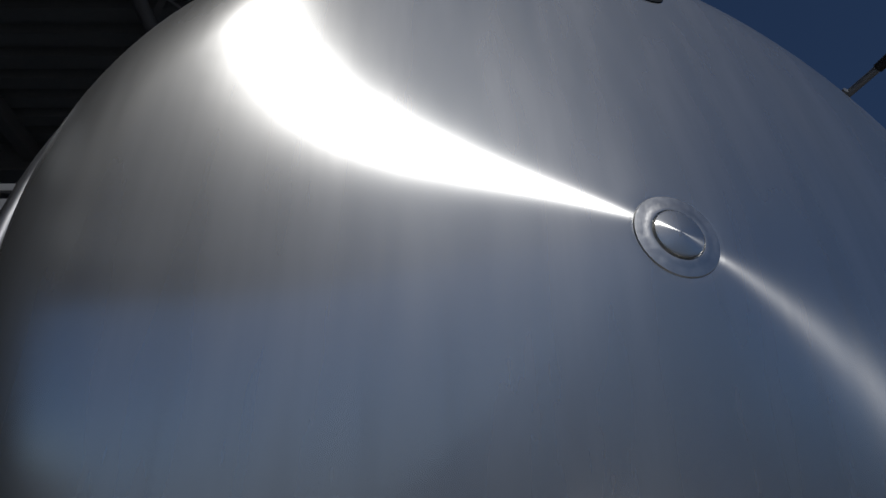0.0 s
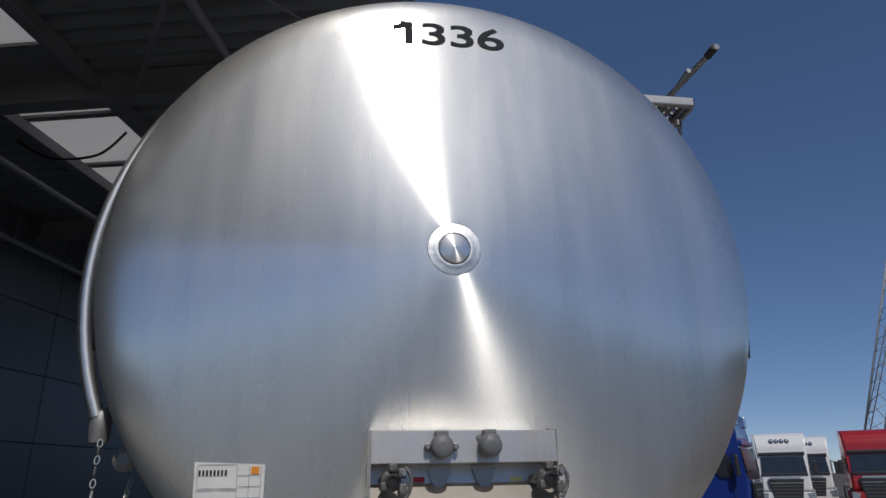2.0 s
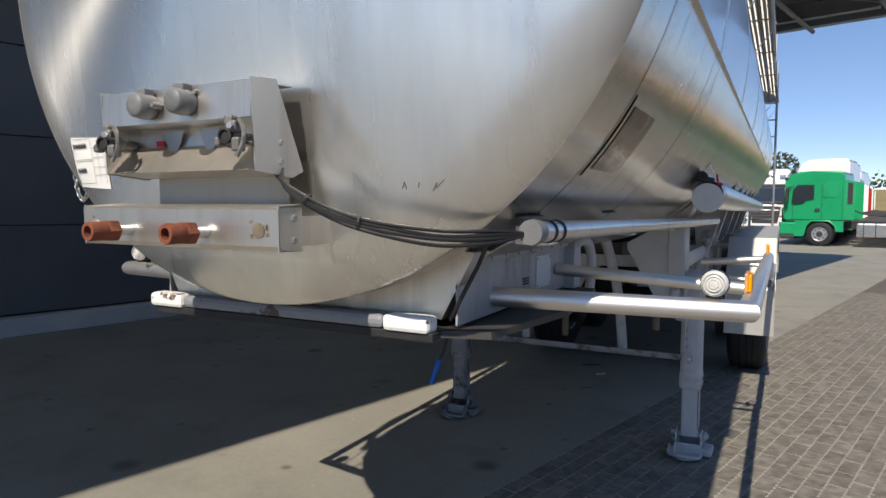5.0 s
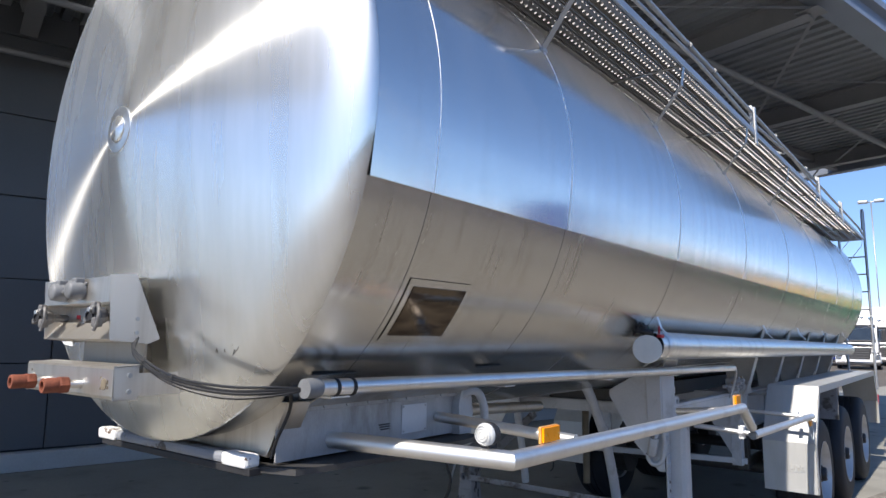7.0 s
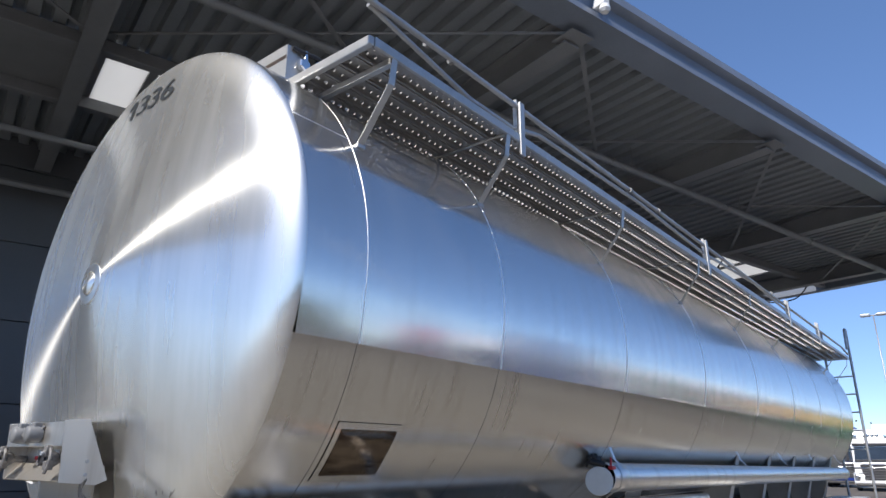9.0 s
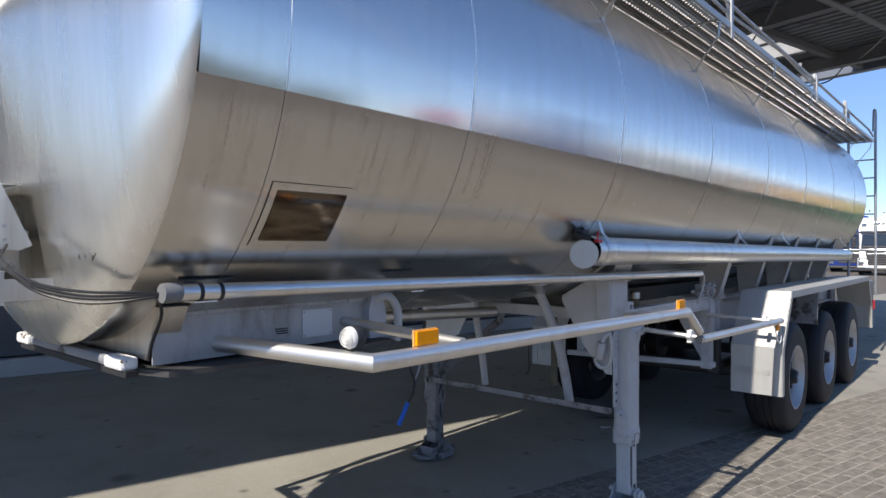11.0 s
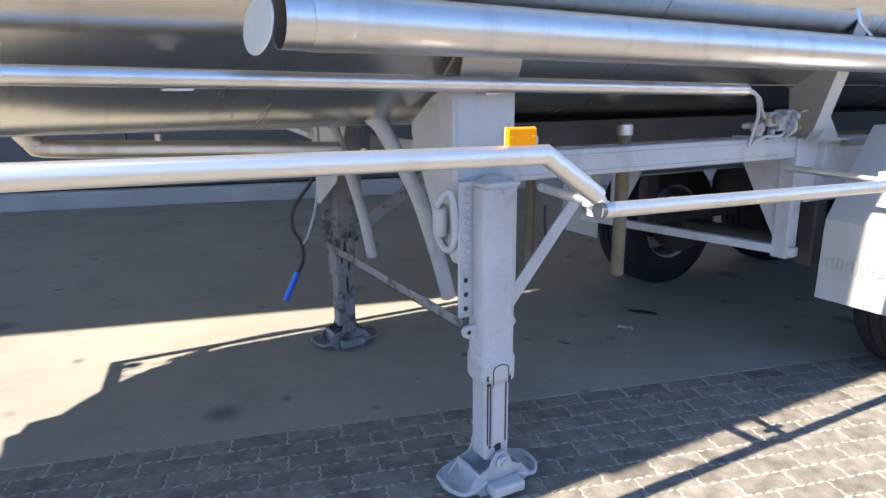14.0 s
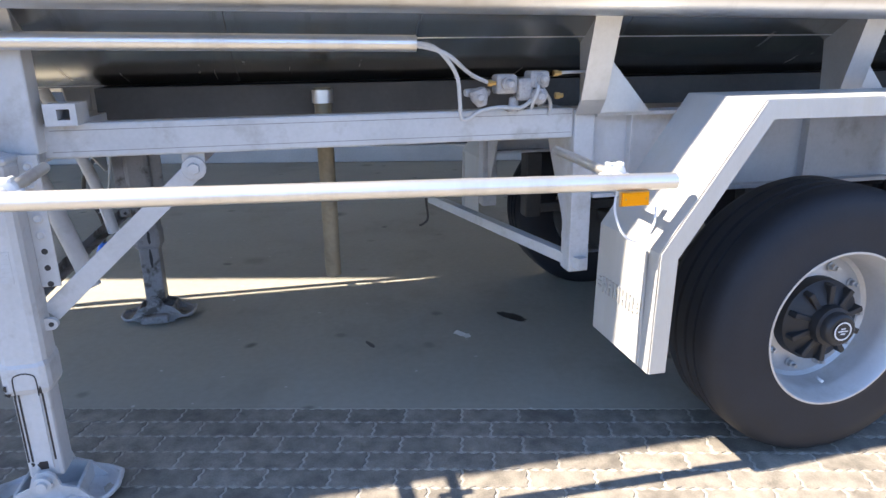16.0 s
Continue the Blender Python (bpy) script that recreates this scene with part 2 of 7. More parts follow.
# grey base darkened for the shade the bar lies in; chips are wear
M_GREYCHIP = mat("chipped_grey_paint", (0.22, 0.23, 0.25), 0.5, var=0.12, scale=6, fine=80, bump=0.2, spots=(0.06, 0.05, 0.045), spot_scale=9, spot_amount=1.0, spot_range=(0.60, 0.62))
M_DARKSTEEL = mat("dirty_dark_steel", (0.06, 0.058, 0.056), 0.6, 0.3, var=0.3, scale=6, fine=50, bump=0.3)
M_BLACK = mat("black_rubber", (0.018, 0.018, 0.02), 0.62, var=0.25, scale=20, fine=120, bump=0.2)
M_TYRE = mat("tyre_rubber", (0.018, 0.0195, 0.024), 0.62, spec=0.3, var=0.25, scale=6, fine=90, bump=0.2, spots=(0.026, 0.026, 0.027), spot_scale=3, spot_amount=0.35)
M_CABLE = mat("black_cable", (0.015, 0.015, 0.016), 0.45, var=0.2, scale=30, fine=90, bump=0.05)
M_PLASTIC = mat("grey_plastic", (0.16, 0.165, 0.17), 0.5, var=0.2, scale=12, fine=90, bump=0.15)
M_CAST = mat("cast_aluminium", (0.24, 0.24, 0.24), 0.5, 0.5, var=0.25, scale=25, fine=120, bump=0.3)
M_RUST = mat("rusty_coupling", (0.21, 0.062, 0.032), 0.75, 0.1, var=0.35, scale=30, fine=140, bump=0.5)
M_AMBER = mat("amber_lens", (0.92, 0.31, 0.0), 0.30, var=0.05, scale=40, fine=200, bump=0.2, spec=0.25)
M_AMBERB = mat("amber_backing", (0.55, 0.3, 0.1), 0.4, var=0.1)
M_RED = mat("red_plastic", (0.5, 0.03, 0.04), 0.4, var=0.1)
M_YELLOWTAG = mat("yellow_tag", (0.75, 0.7, 0.25), 0.5, var=0.1)
M_BLUEGRIP = mat("blue_grip", (0.01, 0.14, 0.62), 0.4, var=0.1)
M_CAPWHITE = mat("white_cap", (0.60, 0.59, 0.54), 0.7, var=0.06, scale=10, bump=0.05)
M_PAPER = mat("paper", (0.78, 0.78, 0.76), 0.7, var=0.05, scale=15, fine=60, bump=0.3)
M_INK = mat("ink", (0.03, 0.03, 0.035), 0.7, var=0.1)
M_PRINT = mat("printed_line", (0.30, 0.30, 0.31), 0.7, var=0.1)
M_ORANGE = mat("orange_sticker", (0.85, 0.30, 0.03), 0.6, var=0.05)
M_NUMBER = mat("number_vinyl", (0.030, 0.035, 0.04), 0.75, spec=0.15, var=0.1, bump=0)
M_PLATE = mat("off_white_plate", (0.62, 0.63, 0.64), 0.45, var=0.06, scale=5, bump=0.05)
M_EMBOSS = M_FENDER
M_GUARD = steel("guard_tube_steel", 0.46, 0.05, (60, 4, 60), 0.08, base=(0.78, 0.77, 0.75), dirt_amount=0.2)
M_WALL = mat("cladding_grey", (0.088, 0.094, 0.103), 0.40, var=0.08, scale=1.2, fine=40, bump=0.05, spots=(0.12, 0.12, 0.125), spot_scale=0.7, spot_amount=0.35)
M_JOINT = mat("dark_joint", (0.02, 0.02, 0.022), 0.8, var=0.1)
M_PLINTH = mat("plinth_concrete", (0.40, 0.40, 0.39), 0.85, var=0.15, scale=2, fine=40, bump=0.3)
M_CANOPY = mat("canopy_sheet", (0.225, 0.24, 0.255), 0.5, 0.2, var=0.12, scale=2, fine=30, bump=0.05)
M_CANSTEEL = mat("canopy_steel", (0.22, 0.225, 0.235), 0.5, 0.2, var=0.12, scale=3, fine=50, bump=0.1)
M_FASCIA = mat("fascia", (0.22, 0.25, 0.30), 0.45, 0.3, var=0.1, scale=2, fine=30, bump=0.05)
M_SLAB = mat("concrete_slab", (0.262, 0.252, 0.216), 0.8, var=0.15, scale=0.9, fine=25, bump=0.15, spots=(0.13, 0.125, 0.11), spot_scale=1.4, spot_amount=0.35)
def drips(m, colour):
    """Scattered round oil drips and pale specks on concrete."""
    n, l = m.node_tree.nodes, m.node_tree.links
    p = n["Principled BSDF"]
    col = p.inputs["Base Color"].links[0].from_socket
    co = n.new("ShaderNodeTexCoord")
    wob = n.new("ShaderNodeTexNoise")
    wob.inputs["Scale"].default_value = 9.0
    addv = n.new("ShaderNodeMixRGB")
    addv.inputs[0].default_value = 0.06
    l.new(co.outputs["Object"], wob.inputs["Vector"])
    l.new(co.outputs["Object"], addv.inputs[1])
    l.new(wob.outputs["Color"], addv.inputs[2])
    for scale, r0, r1, amount, c in ((0.8, 0.03, 0.09, 0.8, colour), (1.9, 0.03, 0.08, 0.7, colour), (3.3, 0.01, 0.03, 0.7, (0.5, 0.48, 0.44))):
        v = n.new("ShaderNodeTexVoronoi")
        v.voronoi_dimensions = "2D"
        v.inputs["Scale"].default_value = scale
        l.new(addv.outputs[0], v.inputs["Vector"])
        r = n.new("ShaderNodeMapRange")
        r.inputs["From Min"].default_value, r.inputs["From Max"].default_value = r0, r1
        r.inputs["To Min"].default_value, r.inputs["To Max"].default_value = amount, 0.0
        l.new(v.outputs["Distance"], r.inputs[0])
        pick = n.new("ShaderNodeMapRange")
        pick.inputs["From Min"].default_value, pick.inputs["From Max"].default_value = 0.5, 0.8
        l.new(v.outputs["Color"], pick.inputs[0])
        few = n.new("ShaderNodeMath")
        few.operation = "MULTIPLY"
        l.new(r.outputs[0], few.inputs[0])
        l.new(pick.outputs[0], few.inputs[1])
        mx = n.new("ShaderNodeMix")
        mx.data_type = "RGBA"
        l.new(few.outputs[0], mx.inputs[0])
        l.new(col, mx.inputs[6])
        mx.inputs[7].default_value = (*c, 1)
        col = mx.outputs[2]
    l.new(col, p.inputs["Base Color"])


drips(M_SLAB, (0.06, 0.055, 0.05))
M_PAVER = mat("paver", (0.178, 0.162, 0.137), 0.85, var=0.50, scale=14, fine=170, bump=1.0, rand=0.12, spots=(0.075, 0.068, 0.06), spot_scale=5, spot_amount=0.6)
M_SAND = mat("joint_sand", (0.34, 0.325, 0.285), 0.95, var=0.3, scale=20, fine=150, bump=0.4, spots=(0.17, 0.155, 0.13), spot_scale=2.5, spot_amount=0.6)
M_ASPHALT = mat("yard_paving", (0.115, 0.102, 0.089), 0.92, spec=0.3, var=0.14, scale=0.6, fine=45, bump=0.3, spots=(0.095, 0.086, 0.078), spot_scale=0.22, spot_amount=0.5, spot_range=(0.45, 0.75))
M_GRASS = mat("dry_grass", (0.26, 0.20, 0.085), 0.95, var=0.3, scale=0.3, fine=8, bump=0.4, spots=(0.10, 0.11, 0.04), spot_scale=0.15, spot_amount=0.7)
M_LEAF = mat("foliage", (0.055, 0.075, 0.03), 0.8, var=0.35, scale=2, fine=20, bump=0)
M_GLASSDARK = mat("dark_window", (0.022, 0.028, 0.034), 0.05, var=0.3, scale=1.5, bump=0, spec=0.9)
M_CHROME = mat("chrome", (0.75, 0.75, 0.76), 0.18, 1.0, var=0.06, bump=0.03)
P_WHITE = mat("white_truck_paint", (0.78, 0.78, 0.78), 0.3, var=0.04, scale=1, bump=0, coat=0.4)
P_BLUE = mat("blue_truck_paint", (0.010, 0.035, 0.22), 0.25, var=0.06, scale=1, bump=0, coat=0.6)
P_GREEN = mat("green_truck_paint", (0.0, 0.30, 0.12), 0.3, var=0.06, scale=1, bump=0, coat=0.5)
P_RED = mat("red_truck_paint", (0.38, 0.016, 0.02), 0.3, var=0.06, scale=1, bump=0, coat=0.5)
P_YELLOW = mat("yellow_container_paint", (0.80, 0.42, 0.02), 0.4, var=0.06, scale=1, bump=0)
P_TRIM = mat("truck_dark_trim", (0.03, 0.03, 0.033), 0.5, var=0.1, scale=4, bump=0.05)
P_SILVER = mat("silver_tank", (0.6, 0.6, 0.61), 0.3, 0.9, var=0.08, scale=3, bump=0.03)


def translucent(name, colour):
    m = bpy.data.materials.new(name)
    m.use_nodes = True
    n, l = m.node_tree.nodes, m.node_tree.links
    p = n["Principled BSDF"]
    t = n.new("ShaderNodeBsdfTranslucent")
    nz = n.new("ShaderNodeTexNoise")
    nz.inputs["Scale"].default_value = 1.5
    rp = n.new("ShaderNodeValToRGB")
    rp.color_ramp.elements[0].color = (*[c * 0.85 for c in colour], 1)
    rp.color_ramp.elements[1].color = (*colour, 1)
    l.new(nz.outputs[0], rp.inputs[0])
    l.new(rp.outputs[0], t.inputs[0])
    p.inputs["Base Color"].default_value = (*colour, 1)
    ms = n.new("ShaderNodeMixShader")
    ms.inputs[0].default_value = 0.75
    l.new(p.outputs[0], ms.inputs[1])
    l.new(t.outputs[0], ms.inputs[2])
    l.new(ms.outputs[0], n["Material Output"].inputs[0])
    return m


M_SKYLIGHT = translucent("skylight_sheet", (0.85, 0.84, 0.80))


M_LENS = mat("lamp_lens", (0.60, 0.60, 0.58), 0.22, var=0.12, scale=40, fine=300, bump=0.3, coat=0.6)


# ---------------------------------------------------------------- mesh helpers
def box(bm, x0, x1, y0, y1, z0, z1, bev=0.0, m=None):
    made = bmesh.ops.create_cube(bm, size=1.0)["verts"]
    for v in made:
        v.co = Vector((x0 + (x1 - x0) * (v.co.x + 0.5), y0 + (y1 - y0) * (v.co.y + 0.5), z0 + (z1 - z0) * (v.co.z + 0.5)))
    if bev:
        edges = list({e for v in made for e in v.link_edges})
        res = bmesh.ops.bevel(bm, geom=edges, offset=bev, segments=2, profile=0.5, affect="EDGES", clamp_overlap=True)
        made = list({v for f in res["faces"] for v in f.verts} | {v for v in made if v.is_valid})
        grow = set(made)
        stack = list(made)
        while stack:
            v = stack.pop()
            for e in v.link_edges:
                o = e.other_vert(v)
                if o not in grow:
                    grow.add(o)
                    stack.append(o)
        made = list(grow)
    if m is not None:
        bmesh.ops.transform(bm, matrix=m, verts=made)
    return made


def tube(bm, pts, r, n=12, caps=True, closed=False):
    """A round tube along points, mitred at the bends."""
    pts = [Vector(p) for p in pts]
    k = len(pts)
    rings = []
    prev = None
    for i, p in enumerate(pts):
        a = (p - pts[i - 1]).normalized() if (i or closed) else None
        b = (pts[(i + 1) % k] - p).normalized() if (i < k - 1 or closed) else None
        d = ((a or b) + (b or a))
        d = d.normalized() if d.length > 1e-6 else (a or b)
        if prev is None:
            up = Vector((0, 0, 1)) if abs(d.z) < 0.9 else Vector((0, 1, 0))
            s = d.cross(up).normalized()
        else:
            s = (prev - d * prev.dot(d)).normalized()
        prev = s
        t = d.cross(s)
        cosine = max(0.35, d.dot(b or a))
        ring = []
        bend = (b - a) if (a is not None and b is not None) else None
        for j in range(n):
            w = 2 * math.pi * j / n
            off = s * math.cos(w) * r + t * math.sin(w) * r
            if bend is not None and bend.length > 1e-4:
                bd = bend.normalized()
                off += bd * off.dot(bd) * (1 / cosine - 1)
            ring.append(bm.verts.new(p + off))
        rings.append(ring)
    for i in range(k if closed else k - 1):
        x, y = rings[i], rings[(i + 1) % k]
        for j in range(n):
            f = bm.faces.new((x[j], x[(j + 1) % n], y[(j + 1) % n], y[j]))
            f.smooth = True
    if caps and not closed:
        bm.faces.new(list(reversed(rings[0])))
        bm.faces.new(rings[-1])
    return rings


def arc(pts, steps=6):
    """A smooth curve through points (Catmull-Rom)."""
    pts = [Vector(p) for p in pts]
    out = []
    for i in range(len(pts) - 1):
        p0, p1, p2, p3 = pts[max(i - 1, 0)], pts[i], pts[i + 1], pts[min(i + 2, len(pts) - 1)]
        for s in range(steps):
            t = s / steps
            out.append(0.5 * (2 * p1 + (p2 - p0) * t + (2 * p0 - 5 * p1 + 4 * p2 - p3) * t * t + (3 * p1 - p0 - 3 * p2 + p3) * t ** 3))
    return out + [pts[-1]]


def lathe(bm, prof, m, n=32, smooth=True, cap0=True, cap1=True):
    """Turns (radius, height) pairs round the z axis of m."""
    rings = []
    for r, h in prof:
        rings.append([bm.verts.new(m @ Vector((r * math.cos(2 * math.pi * j / n), r * math.sin(2 * math.pi * j / n), h))) for j in range(n)])
    for a, b in zip(rings, rings[1:]):
        for j in range(n):
            f = bm.faces.new((a[j], a[(j + 1) % n], b[(j + 1) % n], b[j]))
            f.smooth = smooth
    if cap0:
        bm.faces.new(list(reversed(rings[0])))
    if cap1:
        bm.faces.new(rings[-1])
    return rings


def prism(bm, poly, h, m):
    """A flat outline (x, y) with a thickness h along z, placed by m."""
    a = [bm.verts.new(m @ Vector((x, y, 0))) for x, y in poly]
    b = [bm.verts.new(m @ Vector((x, y, h))) for x, y in poly]
    bm.faces.new(list(reversed(a)))
    bm.faces.new(b)
    k = len(poly)
    for i in range(k):
        bm.faces.new((a[i], a[(i + 1) % k], b[(i + 1) % k], b[i]))


def sheet(bm, strip, width, thick, axis):
    """A folded sheet: a polyline of points swept along axis by width, with thickness."""
    axis = Vector(axis).normalized()
    pts = [Vector(p) for p in strip]
    nors = []
    for i in range(len(pts)):
        a = (pts[i] - pts[i - 1]).normalized() if i else None
        b = (pts[i + 1] - pts[i]).normalized() if i < len(pts) - 1 else None
        na = axis.cross(a) if a else None
        nb = axis.cross(b) if b else None
        v = ((na or nb) + (nb or na)).normalized()
        nors.append(v / max(0.4, v.dot(na or nb)))
    vs = []
    for p, v in zip(pts, nors):
        vs.append([bm.verts.new(p + v * o + axis * w) for o in (0, thick) for w in (0, width)])
    for a, b in zip(vs, vs[1:]):
        bm.faces.new((a[0], a[1], b[1], b[0]))
        bm.faces.new((a[2], b[2], b[3], a[3]))
        bm.faces.new((a[0], b[0], b[2], a[2]))
        bm.faces.new((a[1], a[3], b[3], b[1]))
    bm.faces.new((vs[0][0], vs[0][2], vs[0][3], vs[0][1]))
    bm.faces.new((vs[-1][0], vs[-1][1], vs[-1][3], vs[-1][2]))


X_AXIS = pose(0, 0, 0, 0, 90, 0)    # local z -> world x
NEG_Y = pose(0, 0, 0, 90, 0, 0)     # local z -> world -y
POS_Y = pose(0, 0, 0, -90, 0, 0)    # local z -> world +y


def at(x, y, z, m=None):
    return Matrix.Translation((x, y, z)) @ (m or Matrix())


def finish(bm):
    bmesh.ops.recalc_face_normals(bm, faces=bm.faces)
    for e in bm.edges:
        if len(e.link_faces) == 2 and e.calc_face_angle(0.0) > 0.75:
            e.smooth = False
    return bm


def part(name, bm, material, parent=None, label="", kind="", category="", group=""):
    """Links a bmesh as one mesh object, under a thing or under a part."""
    me = bpy.data.meshes.new(name)
    finish(bm)
    bm.to_mesh(me)
    bm.free()
    me.materials.append(material)
    ob = new(name, me)
    if parent:
        ob.parent = parent
    return tagged(ob, label, category, group, kind)


def thing(name, label, category, group="", m=None):
    ob = new(name)
    ob.empty_display_size = 0.2
    if m is not None:
        ob.matrix_world = m
    return tagged(ob, label, category, group)


def again(name, ob, parent, m):
    """Another object on the same mesh."""
    o = new(name, ob.data)
    o.parent = parent
    o.matrix_basis = m
    if ob.get("label"):
        o["label"] = ob["label"]
    return o


def B():
    return bmesh.new()


# ---------------------------------------------------------------- the yard and the building
BUILDING = pose(0, 0, 0, 0, 0, -14)   # local x runs out from the wall, local y along it

bm = B()
box(bm, -1500, 1500, -1500, 1500, -0.3, -0.012)
part("ground", bm, M_ASPHALT, label="worn grey-brown paving of a wide truck yard", kind="structure", category="ground")

bm = B()
box(bm, -7.9, -0.70, -18, 42, -0.2, 0.0, 0.004)
slab = part("concrete_floor", bm, M_SLAB, label="smooth stained concrete apron under the canopy", kind="structure", category="pavement")
slab.matrix_world = BUILDING

M_OIL = mat("oil_stain", (0.028, 0.025, 0.021), 0.45, var=0.3, scale=14, fine=80, bump=0.05)
g = random.Random(14)
for cx, cy, ra, rb, turn in ((-0.44, 5.58, 0.115, 0.045, 35), (-0.25, 4.70, 0.055, 0.016, 20)):
    bm = B()
    prism(bm, [(ra * g.uniform(0.75, 1.1) * math.cos(w), rb * g.uniform(0.7, 1.15) * math.sin(w)) for w in np.linspace(0, 6.0, 18)], 0.0012, BUILDING.inverted() @ pose(cx, cy, 0, 0, 0, turn))
    part("oil_stain", bm, M_OIL, slab, "dark oil stain on the concrete")
scrap = thing("paper_scrap", "small crumpled white paper scrap lying on the concrete", "litter", m=pose(-0.24, 5.22, 0.0, 0, 0, 30))
bm = B()
rows = [[bm.verts.new((-0.05 + 0.02 * i, -0.022 + 0.015 * j, 0.003 + g.uniform(0, 0.014))) for j in range(4)] for i in range(6)]
for a, b in zip(rows, rows[1:]):
    for j in range(3):
        bm.faces.new((a[j], b[j], b[j + 1], a[j + 1]))
bmesh.ops.solidify(bm, geom=bm.faces[:], thickness=0.001)
part("sheet", bm, M_PAPER, scrap)

wall = new("wall_hall")
tagged(wall, "dark grey panelled wall of an industrial hall", "wall", kind="structure")
wall.matrix_world = BUILDING
bm = B()
box(bm, -8.5, -8.14, -7.6, 19, 0, 7.2)
part("backing", bm, M_JOINT, wall)
bm = B()
box(bm, -8.14, -7.9, -7.6, 19, 0.0, 0.24, 0.015)
part("plinth", bm, M_PLINTH, wall, "low concrete plinth")
bm = B()
box(bm, 0, 0.045, 0.008, 4.192, 0.006, 1.144, 0.006)
panel = part("panel", bm, M_WALL, wall)
panel.location = (-8.14, -7.6, 0.26)
for row in range(6):
    for k in range(6):
        if row or k:
            again("panel", panel, wall, pose(-8.14, -7.6 + 4.2 * k, 0.26 + 1.15 * row))

canopy = new("canopy_roof")
tagged(canopy, "grey steel canopy with ribbed sheet roof and skylights", "canopy", kind="structure")
canopy.matrix_world = BUILDING


def ribbed(d0, d1, s0, s1, z):
    """A trapezoid-ribbed roof sheet whose ribs run out from the wall."""
    bm = B()
    prof = []
    s = s0
    while s < s1:
        prof += [(s, z), (s + 0.125, z), (s + 0.15, z + 0.085), (s + 0.225, z + 0.085)]
        s += 0.25
    prof.append((s, z))
    rows = []
    for s, h in prof:
        rows.append([bm.verts.new((d, s, h + o)) for o in (0, 0.02) for d in (d0, d1)])
    for a, b in zip(rows, rows[1:]):
        bm.faces.new((a[0], a[1], b[1], b[0]))
        bm.faces.new((a[2], b[2], b[3], a[3]))
    for a in (rows[0], rows[-1]):
        bm.faces.new((a[0], a[2], a[3], a[1]))
    return bm


part("roof_sheet", ribbed(-4.62, -0.98, -9.2, 18.2, 6.42), M_CANOPY, canopy, "ribbed grey roof sheet")
part("roof_sheet", ribbed(-8.2, -6.08, -9.2, 18.2, 6.42), M_CANOPY, canopy, "ribbed grey roof sheet")
BEAMS = [0.17 + 4.1 * k for k in range(-2, 5)]
for b in BEAMS:
    panes = ((0.24, 0.74), (0.84, 2.10), (2.20, 2.93 if b < 0 else 3.45))
    edge = -0.67 if b > BEAMS[0] else -1.17
    for a0, a1 in panes:
        if b + a1 > 18.0:
            continue
        bm = B()
        box(bm, -6.08, -4.62, b + a0, b + a1, 6.44, 6.46)
        part("skylight", bm, M_SKYLIGHT, canopy, "translucent white skylight sheet")
    solid = [edge] + [v for q in panes for v in q] + [4.1 - 0.67]
    for a0, a1 in zip(solid[::2], solid[1::2]):
        if b + a1 < 18.2 and a1 - a0 > 0.02:
            bm = B()
            box(bm, -6.08, -4.62, b + a0, b + a1, 6.40, 6.47)
            part("skylight_bar", bm, M_CANSTEEL, canopy)
    bm = B()
    tube(bm, arc([(-6.40, b + 1.2, 6.36), (-5.9, b + 1.24, 6.08), (-5.2, b + 1.22, 6.06), (-4.80, b + 1.18, 6.36)]), 0.018, 8)
    part("hanging_cable", bm, M_CABLE, canopy)
for s in BEAMS:
    bm = B()
    box(bm, -8.1, -0.98, s - 0.11, s + 0.11, 6.05, 6.07)
    box(bm, -8.1, -0.98, s - 0.006, s + 0.006, 6.07, 6.38)
    box(bm, -8.1, -0.98, s - 0.11, s + 0.11, 6.38, 6.40)
    part("beam", bm, M_CANSTEEL, canopy)
for d in (-4.50, -6.02):
    bm = B()
    box(bm, d - 0.07, d + 0.07, -9.2, 17.9, 6.24, 6.40, 0.01)
    part("purlin", bm, M_CANSTEEL, canopy)
bm = B()
prism(bm, [(-1.0, 6.20), (-0.64, 6.20), (-0.64, 6.27), (-0.70, 6.27), (-0.70, 6.47), (-0.60, 6.50), (-0.60, 6.60), (-1.0, 6.60)], 27.15, at(0, 17.95, 0, NEG_Y))
part("fascia", bm, M_FASCIA, canopy, "blue-grey steel edge beam")
bm = B()
box(bm, -8.2, -1.0, 17.95, 18.2, 6.2, 6.60, 0.01)
part("end_fascia", bm, M_FASCIA, canopy)
bm = B()
box(bm, -8.2, -1.0, -9.45, -9.2, 6.2, 6.60, 0.01)
part("end_fascia", bm, M_FASCIA, canopy)
for s in BEAMS[:-1]:
    bm = B()
    box(bm, -0.026, 0.026, -0.004, 0.004, 0, 5.14, 0.002, Matrix.Translation((-0.87, s, 6.115)) @ Vector((-3.11, 4.10, 0)).to_track_quat("Z", "X").to_matrix().to_4x4() @ pose(0, 0, 0, 0, 0, 90))
    part("brace", bm, M_CANSTEEL, canopy)
    bm = B()
    tube(bm, [(-3.98, s, 6.14), (-0.87, s + 4.10, 6.14)], 0.016, 6)
    part("tie_rod", bm, M_CANSTEEL, canopy)
    bm = B()
    box(bm, -1.12, -0.82, s - 0.16, s + 0.16, 6.100, 6.108)
    part("gusset_plate", bm, M_CANSTEEL, canopy)
